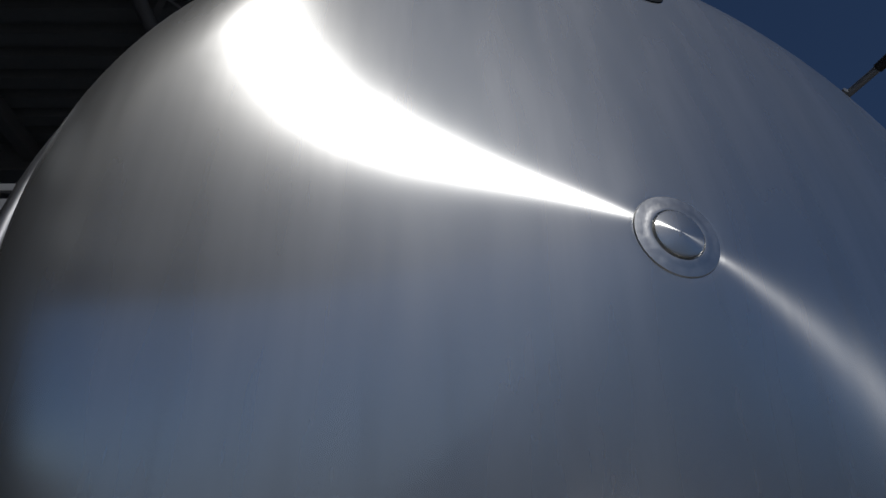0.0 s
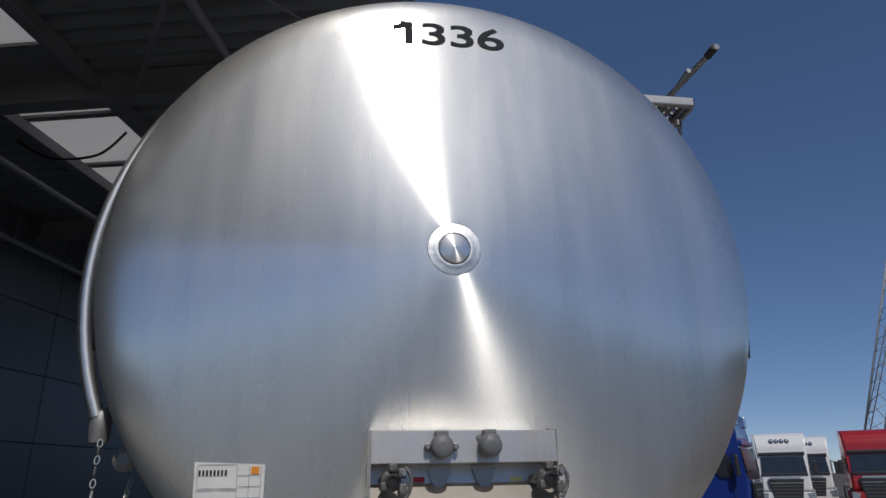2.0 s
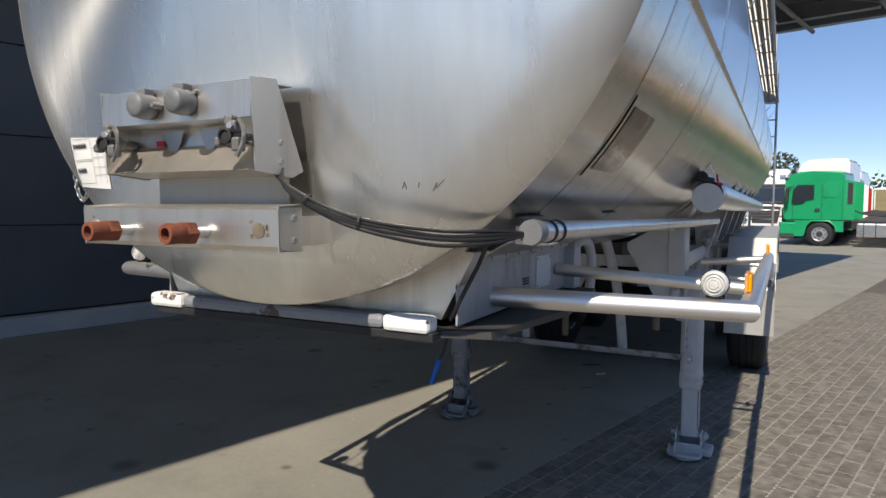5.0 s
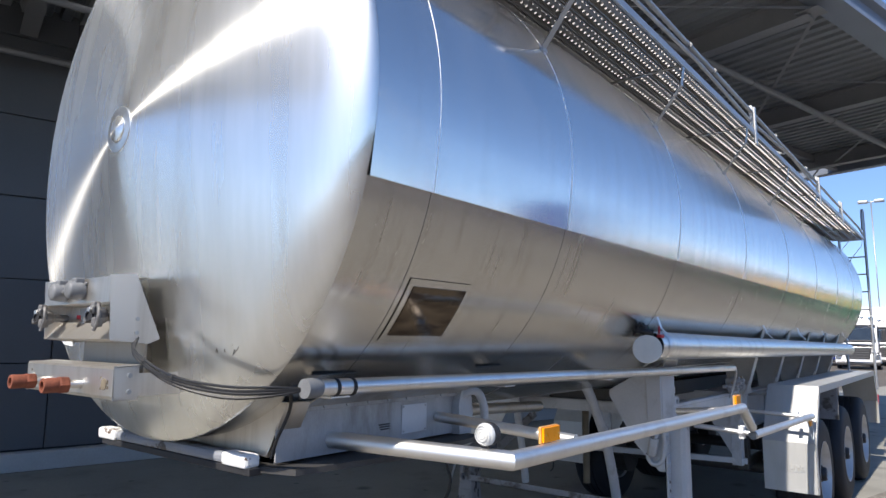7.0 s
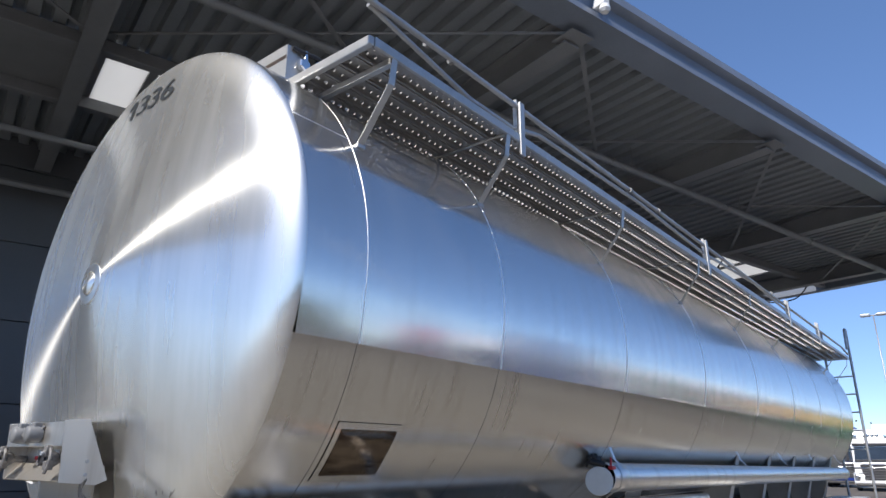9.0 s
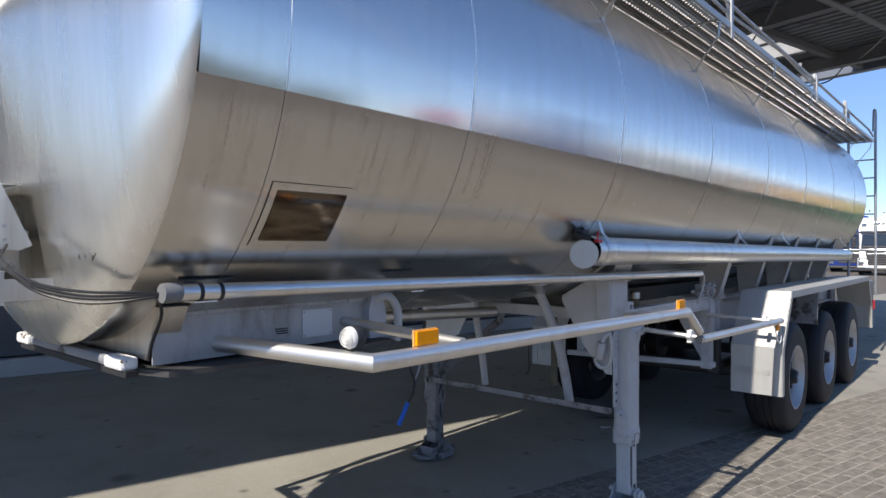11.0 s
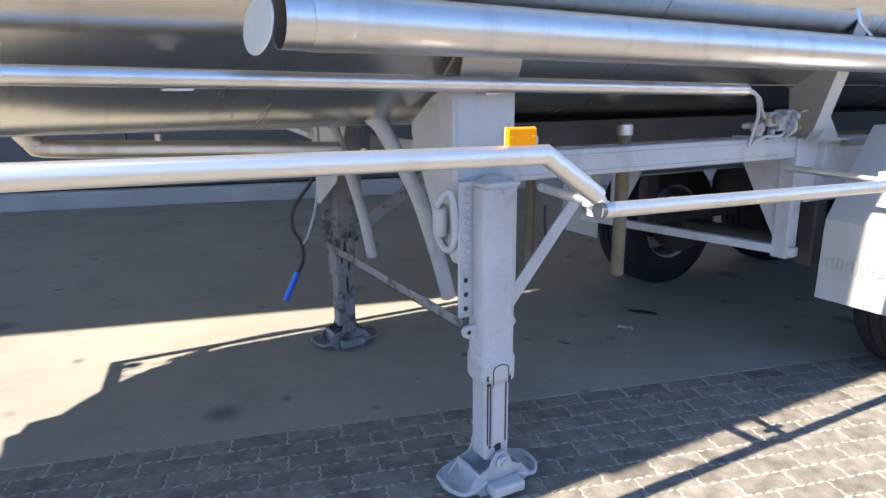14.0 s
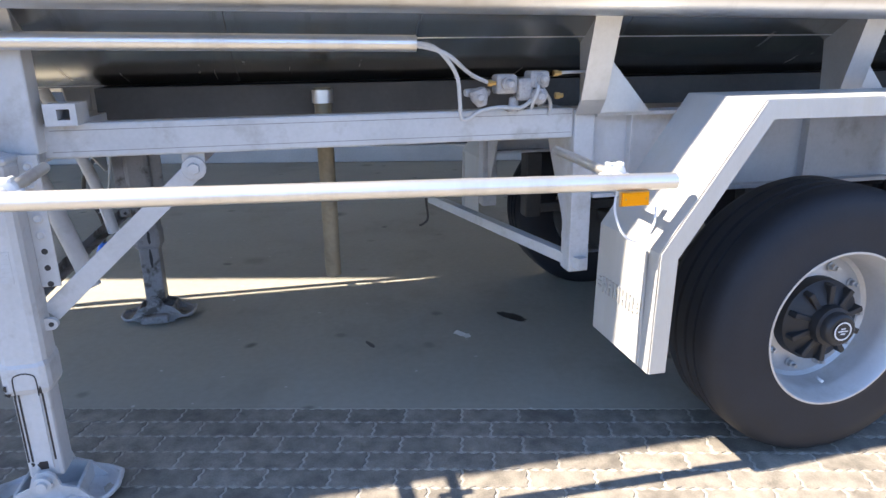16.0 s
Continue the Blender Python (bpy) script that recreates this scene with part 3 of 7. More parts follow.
for d, z, r in ((-2.57, 6.03, 0.055), (-6.02, 5.72, 0.045), (-7.7, 5.62, 0.05)):
    bm = B()
    tube(bm, [(d, -9.2, z), (d, 17.8, z)], r, 12)
    pipe = part("service_pipe", bm, M_CANSTEEL, canopy, "grey service pipe under the roof")
    for k in range(3, 11):
        bm = B()
        lathe(bm, [(r + 0.012, -0.035), (r + 0.012, 0.035)], at(d, -14.5 + 3.05 * k, z, POS_Y), 12)
        part("pipe_collar", bm, M_CANSTEEL, pipe)
        bm = B()
        tube(bm, [(d, -14 + 3.05 * k, z + r), (d, -14 + 3.05 * k, 6.41)], 0.008, 6)
        part("pipe_hanger", bm, M_CANSTEEL, pipe)
lamp = thing("flood_light", "small white security light under the canopy edge", "lamp", m=BUILDING)
bm = B()
box(bm, -0.66, -0.52, 4.26, 4.36, 6.30, 6.40, 0.01)
part("housing", bm, M_PLATE, lamp)
bm = B()
lathe(bm, [(0.05, 0), (0.06, -0.05), (0.04, -0.08)], at(-0.55, 4.31, 6.30), 14)
part("lens", bm, M_PLATE, lamp)
bm = B()
tube(bm, [(-0.66, 4.31, 6.36), (-0.70, 4.31, 6.36)], 0.02, 8)
part("arm", bm, M_PLATE, lamp)

# drain and rail in the yard
M_KERBSTONE = mat("yard_kerb_concrete", (0.10, 0.094, 0.086), 0.9, var=0.25, scale=5, fine=60, bump=0.4)
drain = new("yard_drain")
tagged(drain, "dark cast drain grating set in the yard", "drain", kind="structure")
drain.matrix_world = pose(4.45, 7.5, 0.013, 0, 0, -18)
bm = B()
box(bm, -0.55, 0.55, -0.45, 0.45, -0.2, -0.009)
part("pit_plate", bm, M_DARKSTEEL, drain)
for k in range(9):
    bm = B()
    box(bm, -0.52, 0.52, -0.42 + 0.105 * k - 0.012, -0.42 + 0.105 * k + 0.012, -0.010, -0.003)
    part("bar", bm, M_KERBSTONE, drain)
for k in range(11):
    bm = B()
    box(bm, -0.52 + 0.104 * k - 0.010, -0.52 + 0.104 * k + 0.010, -0.42, 0.42, -0.010, -0.0035)
    part("bar", bm, M_KERBSTONE, drain)
channel = new("drain_channel")
tagged(channel, "narrow dark slot drain crossing the yard", "drain", kind="structure")
a, b = Vector((7.535, 13.67, 0.006)), Vector((5.75, 6.3, 0.006))
dv = b - a
lay = Matrix.Translation(a) @ dv.to_track_quat("Y", "Z").to_matrix().to_4x4()
for k in range(8):
    for x0, x1 in ((-0.19, -0.045), (0.045, 0.19)):
        bm = B()
        box(bm, x0, x1, k * dv.length / 8 + 0.006, (k + 1) * dv.length / 8 - 0.006, -0.1, 0.0, 0.004, lay)
        part("kerb_stone", bm, M_KERBSTONE, channel)
bm = B()
box(bm, -0.044, 0.044, 0, dv.length, -0.1, -0.003, 0, lay)
part("slot", bm, M_BLACK, channel)


# ---------------------------------------------------------------- the tank trailer
TZ, TR, TEND = 2.538, 1.126, 11.0
RIM = 0.232                              # where the dome meets the barrel
LAP = -15.0                              # degrees below level of the lap between upper and lower cladding
HUBZ = 2.542
trailer = thing("tank_trailer", "polished stainless steel food tank semi-trailer parked on its landing legs", "trailer")


def dome_y(r):
    y = 0.012 + 0.10 * r + 0.042 * r * r
    if r > KNEE:
        u = min(1.0, (r - KNEE) / (TR - KNEE))
        y += (RIM - 0.012 - 0.10 * TR - 0.042 * TR * TR) * (1 - math.sqrt(1 - u * u))
    return y


KNEE = 0.96
prof = [(0.095, dome_y(0.095) + 0.001)] + [(r, dome_y(r)) for r in np.linspace(0.13, KNEE, 14)]
prof += [(r, dome_y(r)) for r in (KNEE + (TR - KNEE) * math.sin(k / 16 * math.pi / 2) for k in range(1, 17))]
bm = B()
lathe(bm, prof, at(0, 0, TZ, POS_Y), 160, cap0=True, cap1=False)
dome = part("front_dome", bm, M_DOME, trailer, "brushed steel front end with streaky reflections")
dome.data.use_auto_texspace = False      # the brushing circles round the hub
dome.data.texspace_location = (0, 0.16, HUBZ)
dome.data.texspace_size = (TR, 0.16, TR)
bm = B()
lathe(bm, [(0.0005, 0.008), (0.044, 0.0105), (0.049, 0.013), (0.051, 0.022)], at(0, 0, HUBZ, POS_Y), 48, cap0=False, cap1=False)
part("centre_disc", bm, M_DOME, dome, "round welded disc at the centre")
bm = B()
lathe(bm, [(0.0525, 0.023), (0.0532, 0.0168), (0.058, 0.0166), (0.064, 0.0180), (0.072, 0.0190), (0.080, 0.0196), (0.085, 0.0202), (0.088, 0.025)], at(0, 0, HUBZ, POS_Y), 48, cap0=False, cap1=False)
part("weld_ring", bm, M_HUBWELD, dome)


def upper_r(deg, y=6.0):
    """The upper cladding flares out where it laps over the lower one, most of all near the front."""
    near = max(0.0, 1.0 - (min(deg - LAP, 180.0 - LAP - deg)) / 9.0)
    grow = 0.85 + 0.15 * min(1.0, (y - RIM) / 0.28) if y < 0.6 else max(0.35, 1.0 - (y - 0.6) / 6.0)
    return TR + 0.0003 + 0.0125 * grow * near * near


def lower_r(deg, y=6.0):
    return TR - 0.003


def cladding(ys, a0, a1, radius, n):
    """A rolled sheet round the tank from a0 to a1 degrees, with turned edges."""
    bm = B()
    rows = []
    for k in range(n + 1):
        a = a0 + (a1 - a0) * k / n
        c, q = math.cos(radians(a)), math.sin(radians(a))
        rows.append([bm.verts.new((radius(a, y) * c, y, TZ + radius(a, y) * q)) for y in ys])
    for a, b in zip(rows, rows[1:]):
        for i in range(len(ys) - 1):
            bm.faces.new((a[i], a[i + 1], b[i + 1], b[i])).smooth = True
    for row, a in ((rows[0], a0), (rows[-1], a1)):
        inner = [bm.verts.new(v.co - Vector((math.cos(radians(a)), 0, math.sin(radians(a)))) * 0.016) for v in row]
        for i in range(len(ys) - 1):
            bm.faces.new((row[i], row[i + 1], inner[i + 1], inner[i]))
    return bm


shell = part("tank_shell", cladding([1.40, 2.0, 3.0, 4.5, 7.5, TEND], LAP, 180.0 - LAP, upper_r, 210), M_TANK, trailer, "stainless upper cladding with bright weld seams")
part("tank_shell", cladding([0.515, 0.6, 0.8, 1.0, 1.2, 1.40], LAP, 180.0 - LAP, upper_r, 210), M_FIRST, trailer, "mirror-like first section of the upper cladding")
belly = part("tank_belly", cladding([0.515, TEND], 180.0 - LAP, 360.0 + LAP, lower_r, 150), M_BELLY, trailer, "duller stainless lower cladding with run marks")
part("front_ring", cladding([RIM, RIM + 0.035, RIM + 0.07, 0.515], LAP, 180.0 - LAP, upper_r, 210), M_RING, trailer, "glossy first ring of the tank barrel")
part("front_ring", cladding([RIM, 0.515], 180.0 - LAP, 360.0 + LAP, lower_r, 150), M_BELLY, trailer, "duller lower half of the first ring")
bm = B()
rear = [(TR, TEND)]
for k in range(1, 9):
    w = k / 8 * math.pi / 2
    rear.append((0.95 + (TR - 0.95) * math.cos(w), TEND + 0.22 * math.sin(w)))
rear += [(0.5, TEND + 0.33), (0.02, TEND + 0.38)]
lathe(bm, rear, at(0, 0, TZ, POS_Y), 128, cap0=False)
part("rear_dome", bm, M_DOME, trailer)
BELLY = ((-58.0, 0.6, 10.9), (-82.0, 1.5, 10.9))
SEAMS = [0.515, 1.40, 2.74, 4.18, 5.65, 7.10, 8.55, 10.0]


def on_shell(deg, y, off=0.0):
    """A point on the barrel: degrees up from +x."""
    a = radians(deg)
    return Vector(((TR + off) * math.cos(a), y, TZ + (TR + off) * math.sin(a)))


def hoop(y, half, rise, a0, a1, radius):
    bm = B()
    rows = []
    for k in range(121):
        a = radians(a0 + (a1 - a0) * k / 120)
        r = radius(math.degrees(a), y)
        rows.append([bm.verts.new(((r + o) * math.cos(a), y + w, TZ + (r + o) * math.sin(a))) for w, o in ((-half, -0.0006), (-half * 0.62, rise * 0.75), (0.0, rise), (half * 0.62, rise * 0.75), (half, -0.0006))])
    for a, b in zip(rows, rows[1:]):
        for i in range(4):
            bm.faces.new((a[i], a[i + 1], b[i + 1], b[i])).smooth = True
    return bm


for y in SEAMS:
    part("weld_seam", hoop(y, 0.0026 if y < 1.0 else 0.0045, 0.0011 if y < 1.0 else 0.0030, LAP, 180.0 - LAP, upper_r), M_SEAM, shell, "bright polished weld seam")
    part("panel_gap", hoop(y + 0.004, 0.0016, 0.0008, 180.0 - LAP, 360.0 + LAP, lower_r), M_GAP, belly, "thin dark joint between lower sheets")
for y0, y1 in ((RIM, 0.515),):
    for w in (29.0, 151.0):
        bm = B()
        tube(bm, [on_shell(w, y0 + 0.004, 0.0), on_shell(w, y1, 0.0)], 0.0022, 6)
        part("weld_seam", bm, M_SEAM, shell)


for deg, ya, yb in BELLY:
    bm = B()
    a = radians(deg)
    da = 0.0042 / TR
    q = [bm.verts.new(((TR - 0.003 + o) * math.cos(a + w), y, TZ + (TR - 0.003 + o) * math.sin(a + w))) for w, o in ((-da, 0.0), (-da * 0.4, 0.0016), (da * 0.4, 0.0016), (da, 0.0)) for y in (ya, yb)]
    for i in range(3):
        bm.faces.new((q[2 * i], q[2 * i + 1], q[2 * i + 3], q[2 * i + 2])).smooth = True
    part("weld_seam", bm, M_SEAM, belly)


def curved_plate(a0, a1, y0, y1, t, n=10):
    bm = B()
    rows = []
    for k in range(n + 1):
        a = a0 + (a1 - a0) * k / n
        rows.append([bm.verts.new(on_shell(a, y, o)) for o in (0.0006, t) for y in (y0, y1)])
    for a, b in zip(rows, rows[1:]):
        f = bm.faces.new((a[2], b[2], b[3], a[3]))
        f.smooth = True
        bm.faces.new((a[0], b[0], b[2], a[2]))
        bm.faces.new((a[1], a[3], b[3], b[1]))
    bm.faces.new((rows[0][0], rows[0][2], rows[0][3], rows[0][1]))
    bm.faces.new((rows[-1][0], rows[-1][1], rows[-1][3], rows[-1][2]))
    return bm


part("patch_frame", curved_plate(-42.6, -29.6, 0.548, 0.885, 0.0012), M_BELLY, belly, "welded steel frame of a document holder")
part("polished_patch", curved_plate(-41.0, -31.0, 0.575, 0.862, 0.004), M_MIRROR, belly, "glossy dark brown cover of a document holder")
for y0, y1, a in ((1.27, 1.46, -50.4), (0.37, 0.56, -50.4)):
    bm = B()
    p = on_shell(a, 0, 0.002)
    box(bm, p.x - 0.012, p.x + 0.005, y0, y1, p.z - 0.001, p.z + 0.002)
    part("drip_edge", bm, M_DARKSTEEL, belly)

# painted number
cu = bpy.data.curves.new("number", "FONT")
cu.body, cu.size, cu.align_x, cu.align_y = "1336", 0.156, "CENTER", "CENTER"
cu.offset, cu.space_character = 0.0008, 0.94
tmp = new("number_curve", cu)
me = bpy.data.meshes.new_from_object(tmp.evaluated_get(bpy.context.evaluated_depsgraph_get()))
bpy.data.objects.remove(tmp)
glyph = B()
glyph.from_mesh(me)
flag = [glyph.verts.new((q[0] * 1.156 * 0.945 + 0.0005, q[1] * 1.156, 0)) for q in ((-0.1095, 0.0551), (-0.1095, 0.030), (-0.136, 0.018), (-0.136, 0.034), (-0.122, 0.042), (-0.117, 0.0551))]
glyph.faces.new(flag)
number = new("number")
number.parent = trailer
tagged(number, "black number 1336 on the front end")
cuts = [-1.0, -0.0795, -0.003, 0.0725, 1.0]
for lo, hi in zip(cuts, cuts[1:]):
    full = B()
    for k, dx in enumerate((-0.0012, 0.0, 0.0012)):
        base = {}
        for f in glyph.faces:
            if lo < f.calc_center_median().x <= hi:
                for v in f.verts:
                    if v not in base:
                        x, z = (v.co.x + dx) * 1.49 + 0.015 + (0.014 if hi < -0.07 else 0.0), 3.437 - TZ + v.co.y
                        base[v] = full.verts.new((x, dome_y(math.hypot(x, z)) - 0.003 - 0.00015 * k, TZ + z))
                full.faces.new([base[v] for v in f.verts])
    part("digit", full, M_NUMBER, number)
glyph.free()

# paper sticker
bm = B()
N = 10
grid = []
for i in range(N + 1):
    row = []
    for j in range(N + 1):
        x = -0.745 + 0.198 * i / N
        z = 1.755 + 0.158 * j / N - 0.010 * i / N
        crumple = 0.0016 * noise.noise(Vector((x * 30, z * 30, 0)))
        row.append(bm.verts.new((x, dome_y(math.hypot(x, z - TZ)) - 0.0035 + crumple, z)))
    grid.append(row)
for i in range(N):
    for j in range(N):
        bm.faces.new((grid[i][j], grid[i + 1][j], grid[i + 1][j + 1], grid[i][j + 1])).smooth = True
sticker = part("paper_sticker", bm, M_PAPER, trailer, "crumpled white paper form stuck on the front end")


def bar_on_dome(bm, x0, x1, z0, z1, off=0.0062):
    k = [(x, z) for x, z in ((x0, z0), (x1, z0), (x1, z1), (x0, z1))]
    bm.faces.new([bm.verts.new((x, dome_y(math.hypot(x, z - TZ)) - off, z)) for x, z in k])


for x0, x1, z in [(-0.735, -0.625, z) for z in (1.905, 1.840, 1.835, 1.765)] + [(-0.622, -0.557, z) for z in (1.875, 1.845, 1.815, 1.79)]:
    bm = B()
    bar_on_dome(bm, x0, x1, z - 0.0008, z + 0.0008)
    part("printed_line", bm, M_PRINT, sticker)
for x in (-0.735, -0.624, -0.590, -0.557):
    bm = B()
    bar_on_dome(bm, x - 0.0007, x + 0.0007, 1.765, 1.90)
    part("printed_line", bm, M_PRINT, sticker)
for z, w in ((1.883, 0.075), (1.806, 0.066)):
    for k in range(6 if w < 0.07 else 8):
        bm = B()
        bar_on_dome(bm, -0.732 + k * 0.0105, -0.732 + k * 0.0105 + 0.006, z - 0.008, z + 0.007)
        part("handwriting", bm, M_INK, sticker)
bm = B()
bar_on_dome(bm, -0.585, -0.562, 1.878, 1.898)
part("orange_dot", bm, M_ORANGE, sticker)

for pts in (((0.515, 1.738), (0.521, 1.752), (0.526, 1.736)), ((0.592, 1.732), (0.602, 1.750), (0.600, 1.738), (0.622, 1.758)), ((0.556, 1.741), (0.559, 1.752))):
    bm = B()
    tube(bm, [(x, dome_y(math.hypot(x, z - TZ)) - 0.0005, z) for x, z in pts], 0.0010, 5)
    part("scratch", bm, M_DARKSTEEL, dome)

# upper connection box
ubox = new("connection_box")
ubox.parent = trailer
tagged(ubox, "open stainless box for electrical sockets and air couplings")
bm = B()
sheet(bm, [(-0.255, 0.06, 1.984), (-0.255, -0.08, 1.980), (-0.255, -0.082, 1.897), (-0.255, -0.004, 1.893), (-0.255, -0.012, 1.845), (-0.255, -0.070, 1.779), (-0.255, 0.05, 1.768)], 0.51, 0.003, (1, 0, 0))
part("folded_sheet", bm, M_BOXSTEEL, ubox)
for x in (-0.2595, 0.2555):
    bm = B()
    prism(bm, [(-0.084, 1.984), (0.0, 1.992), (0.048, 1.883), (0.093, 1.781), (0.053, 1.764), (-0.072, 1.776)], 0.004,
          Matrix(((0, 0, 1, x), (1, 0, 0, 0), (0, 1, 0, 0), (0, 0, 0, 1))))
    part("side_plate", bm, M_BOXSTEEL, ubox)
bm = B()
box(bm, -0.21, 0.245, 0.05, 0.058, 1.66, 1.775)
box(bm, -0.245, 0.245, 0.05, 0.085, 1.80, 1.83)
part("back_bracket", bm, M_BACKPLATE, ubox, "bare steel back plate")
for y, z in ((0.012, 1.845), (0.012, 1.800)):
    bm = B()
    lathe(bm, [(0.007, 0), (0.007, 0.005)], at(0.2595, y, z, X_AXIS), 6, smooth=False)
    part("bolt", bm, M_GALV, ubox)


def socket(x, z, big):
    o = new("socket")
    o.parent = trailer
    tagged(o, "grey plastic trailer socket with hinged lid")
    bm = B()
    lathe(bm, [(0.030, 0.0), (0.032, 0.018), (0.029, 0.045), (0.024, 0.050), (0.010, 0.052)], at(x, -0.083, z, NEG_Y), 20)
    part("body", bm, M_PLASTIC, o)
    bm = B()
    box(bm, x - 0.018, x + 0.018, -0.115, -0.085, z + 0.018, z + 0.042, 0.004)
    part("hinge", bm, M_PLASTIC, o)
    for sx in (-1, 1):
        bm = B()
        if big:
            lathe(bm, [(0.007, 0.0), (0.009, 0.02), (0.006, 0.028)], at(x + sx * 0.038, -0.083, z, NEG_Y), 10)
            box(bm, x + sx * 0.034 - 0.008, x + sx * 0.034 + 0.008, -0.092, -0.083, z - 0.01, z + 0.01, 0.002)
        else:
            lathe(bm, [(0.006, 0.0), (0.006, 0.006)], at(x + sx * 0.026, -0.083, z + 0.024, NEG_Y), 8)
        part("screw", bm, M_CAST, o)


socket(-0.069, 1.937, True)
socket(0.062, 1.939, False)


def gladhand(x, z, turn):
    m = at(x, -0.088, z) @ pose(0, 0, 0, 0, turn, 12) @ Matrix.Scale(1.05, 4)
    o = new("air_coupling")
    o.parent = trailer
    tagged(o, "worn cast air brake coupling head")
    bm = B()
    lathe(bm, [(0.012, -0.07), (0.013, -0.02), (0.020, -0.016), (0.026, -0.004), (0.026, 0.012), (0.020, 0.018), (0.018, 0.030)], m @ at(0, 0, 0, NEG_Y), 14)
    part("body", bm, M_COUPLING, o)
    bm = B()
    lathe(bm, [(0.0175, 0.0), (0.017, 0.006), (0.012, 0.007), (0.011, 0.002)], m @ at(-0.003, -0.030, 0, NEG_Y), 16)
    part("seal", bm, M_BLACK, o)
    for bx in ((0.014, 0.034, -0.040, -0.012, -0.034, -0.004), (0.010, 0.030, -0.046, -0.020, 0.006, 0.030), (-0.010, 0.012, -0.030, -0.006, 0.022, 0.044), (-0.032, -0.016, -0.034, -0.010, -0.022, -0.002)):
        bm = B()
        box(bm, *bx, 0.005, m)
        part("claw", bm, M_COUPLING, o)
    bm = B()
    tube(bm, arc([m @ Vector((0.030, -0.030, 0.034)), m @ Vector((0.044, -0.036, 0.008)), m @ Vector((0.040, -0.036, -0.02)), m @ Vector((0.026, -0.036, -0.044))], 4), 0.0055, 8)
    part("clamp", bm, M_COUPLING, o)
    bm = B()
    lathe(bm, [(0.007, 0), (0.007, 0.008)], m @ at(0.02, -0.046, 0.018, NEG_Y), 6, smooth=False)
    part("bolt", bm, M_GALV, o)


M_COUPLING = mat("worn_cast_coupling", (0.15, 0.145, 0.14), 0.55, 0.35, var=0.35, scale=40, fine=150, bump=0.4, spots=(0.42, 0.41, 0.40), spot_scale=30, spot_amount=0.6)
gladhand(-0.205, 1.852, 0)
gladhand(0.215, 1.852, 0)
bm = B()
box(bm, -0.135, -0.105, -0.0165, -0.0145, 1.848, 1.862)
part("red_tag", bm, M_RED, ubox)
bm = B()
box(bm, 0.135, 0.170, -0.0165, -0.0145, 1.848, 1.858)
part("yellow_tag", bm, M_YELLOWTAG, ubox)
# darker flat plates, shaped as the shadow each socket casts on the panel
for x in (-0.065, 0.062):
    bm = B()
    prism(bm, [(-0.035, 0.03), (0.035, 0.03), (0.022, -0.004), (0.012, -0.02), (-0.012, -0.02), (-0.022, -0.004)], 0.003, at(x, -0.018, 1.855, NEG_Y))
    part("socket_shadow_plate", bm, M_GALV, ubox)

# lower coupling box
M_HOLEBROWN = mat("hole_and_rub_brown", (0.16, 0.13, 0.09), 0.8, var=0.4, scale=40, fine=200, bump=0.2)
lbox = new("coupling_box")
lbox.parent = trailer
tagged(lbox, "long folded stainless box carrying rusty hose couplings")
bm = B()
sheet(bm, [(-0.335, 0.0, 1.700), (-0.335, -0.083, 1.694), (-0.335, -0.090, 1.688), (-0.335, -0.088, 1.606), (-0.335, -0.080, 1.595), (-0.335, -0.01, 1.590)], 0.674, 0.003, (1, 0, 0))
box(bm, -0.335, -0.331, -0.088, -0.01, 1.594, 1.697)
box(bm, 0.335, 0.339, -0.088, -0.01, 1.594, 1.697)
part("folded_sheet", bm, M_BOXSTEEL, lbox)
for x in (-0.30, 0.30):
    bm = B()
    box(bm, x - 0.003, x + 0.003, -0.06, 0.16, 1.60, 1.672)
    part("arm", bm, M_BOXSTEEL, lbox)
for x in (-0.15, 0.0, 0.12):
    bm = B()
    box(bm, x - 0.003, x + 0.003, 0.0, 0.10, 1.60, 1.66)
    part("rib", bm, M_BOXSTEEL, lbox)
# discs painted pale and brown as the lit and dark view through holes
for x in (-0.286, 0.281):
    bm = B()
    lathe(bm, [(0.018, 0), (0.018, 0.0012)], at(x, -0.0895, 1.641, NEG_Y), 20)
    hole = part("plugged_hole", bm, M_ALU if x < 0 else M_HOLEBROWN, lbox, "flat disc painted as the view through a worn hole")
    random.seed(int(abs(x) * 1000))
    for q in range(5):
        bm = B()
        w, rr = random.uniform(0, 6.3), random.uniform(0.022, 0.030)
        cx, cz = x + rr * math.cos(w), 1.641 + rr * math.sin(w)
        poly = [(cx + random.uniform(0.002, 0.007) * math.cos(t), cz + random.uniform(0.002, 0.008) * math.sin(t)) for t in np.linspace(0, 5.4, 7)]
        prism(bm, poly, 0.0006, at(0, -0.0895, 0, NEG_Y))
        part("rubbed_mark", bm, M_HOLEBROWN, hole)
for z in (1.668, 1.618):
    bm = B()
    lathe(bm, [(0.008, 0), (0.008, 0.006)], at(0.339, -0.04, z, X_AXIS), 6, smooth=False)
    part("bolt", bm, M_GALV, lbox)
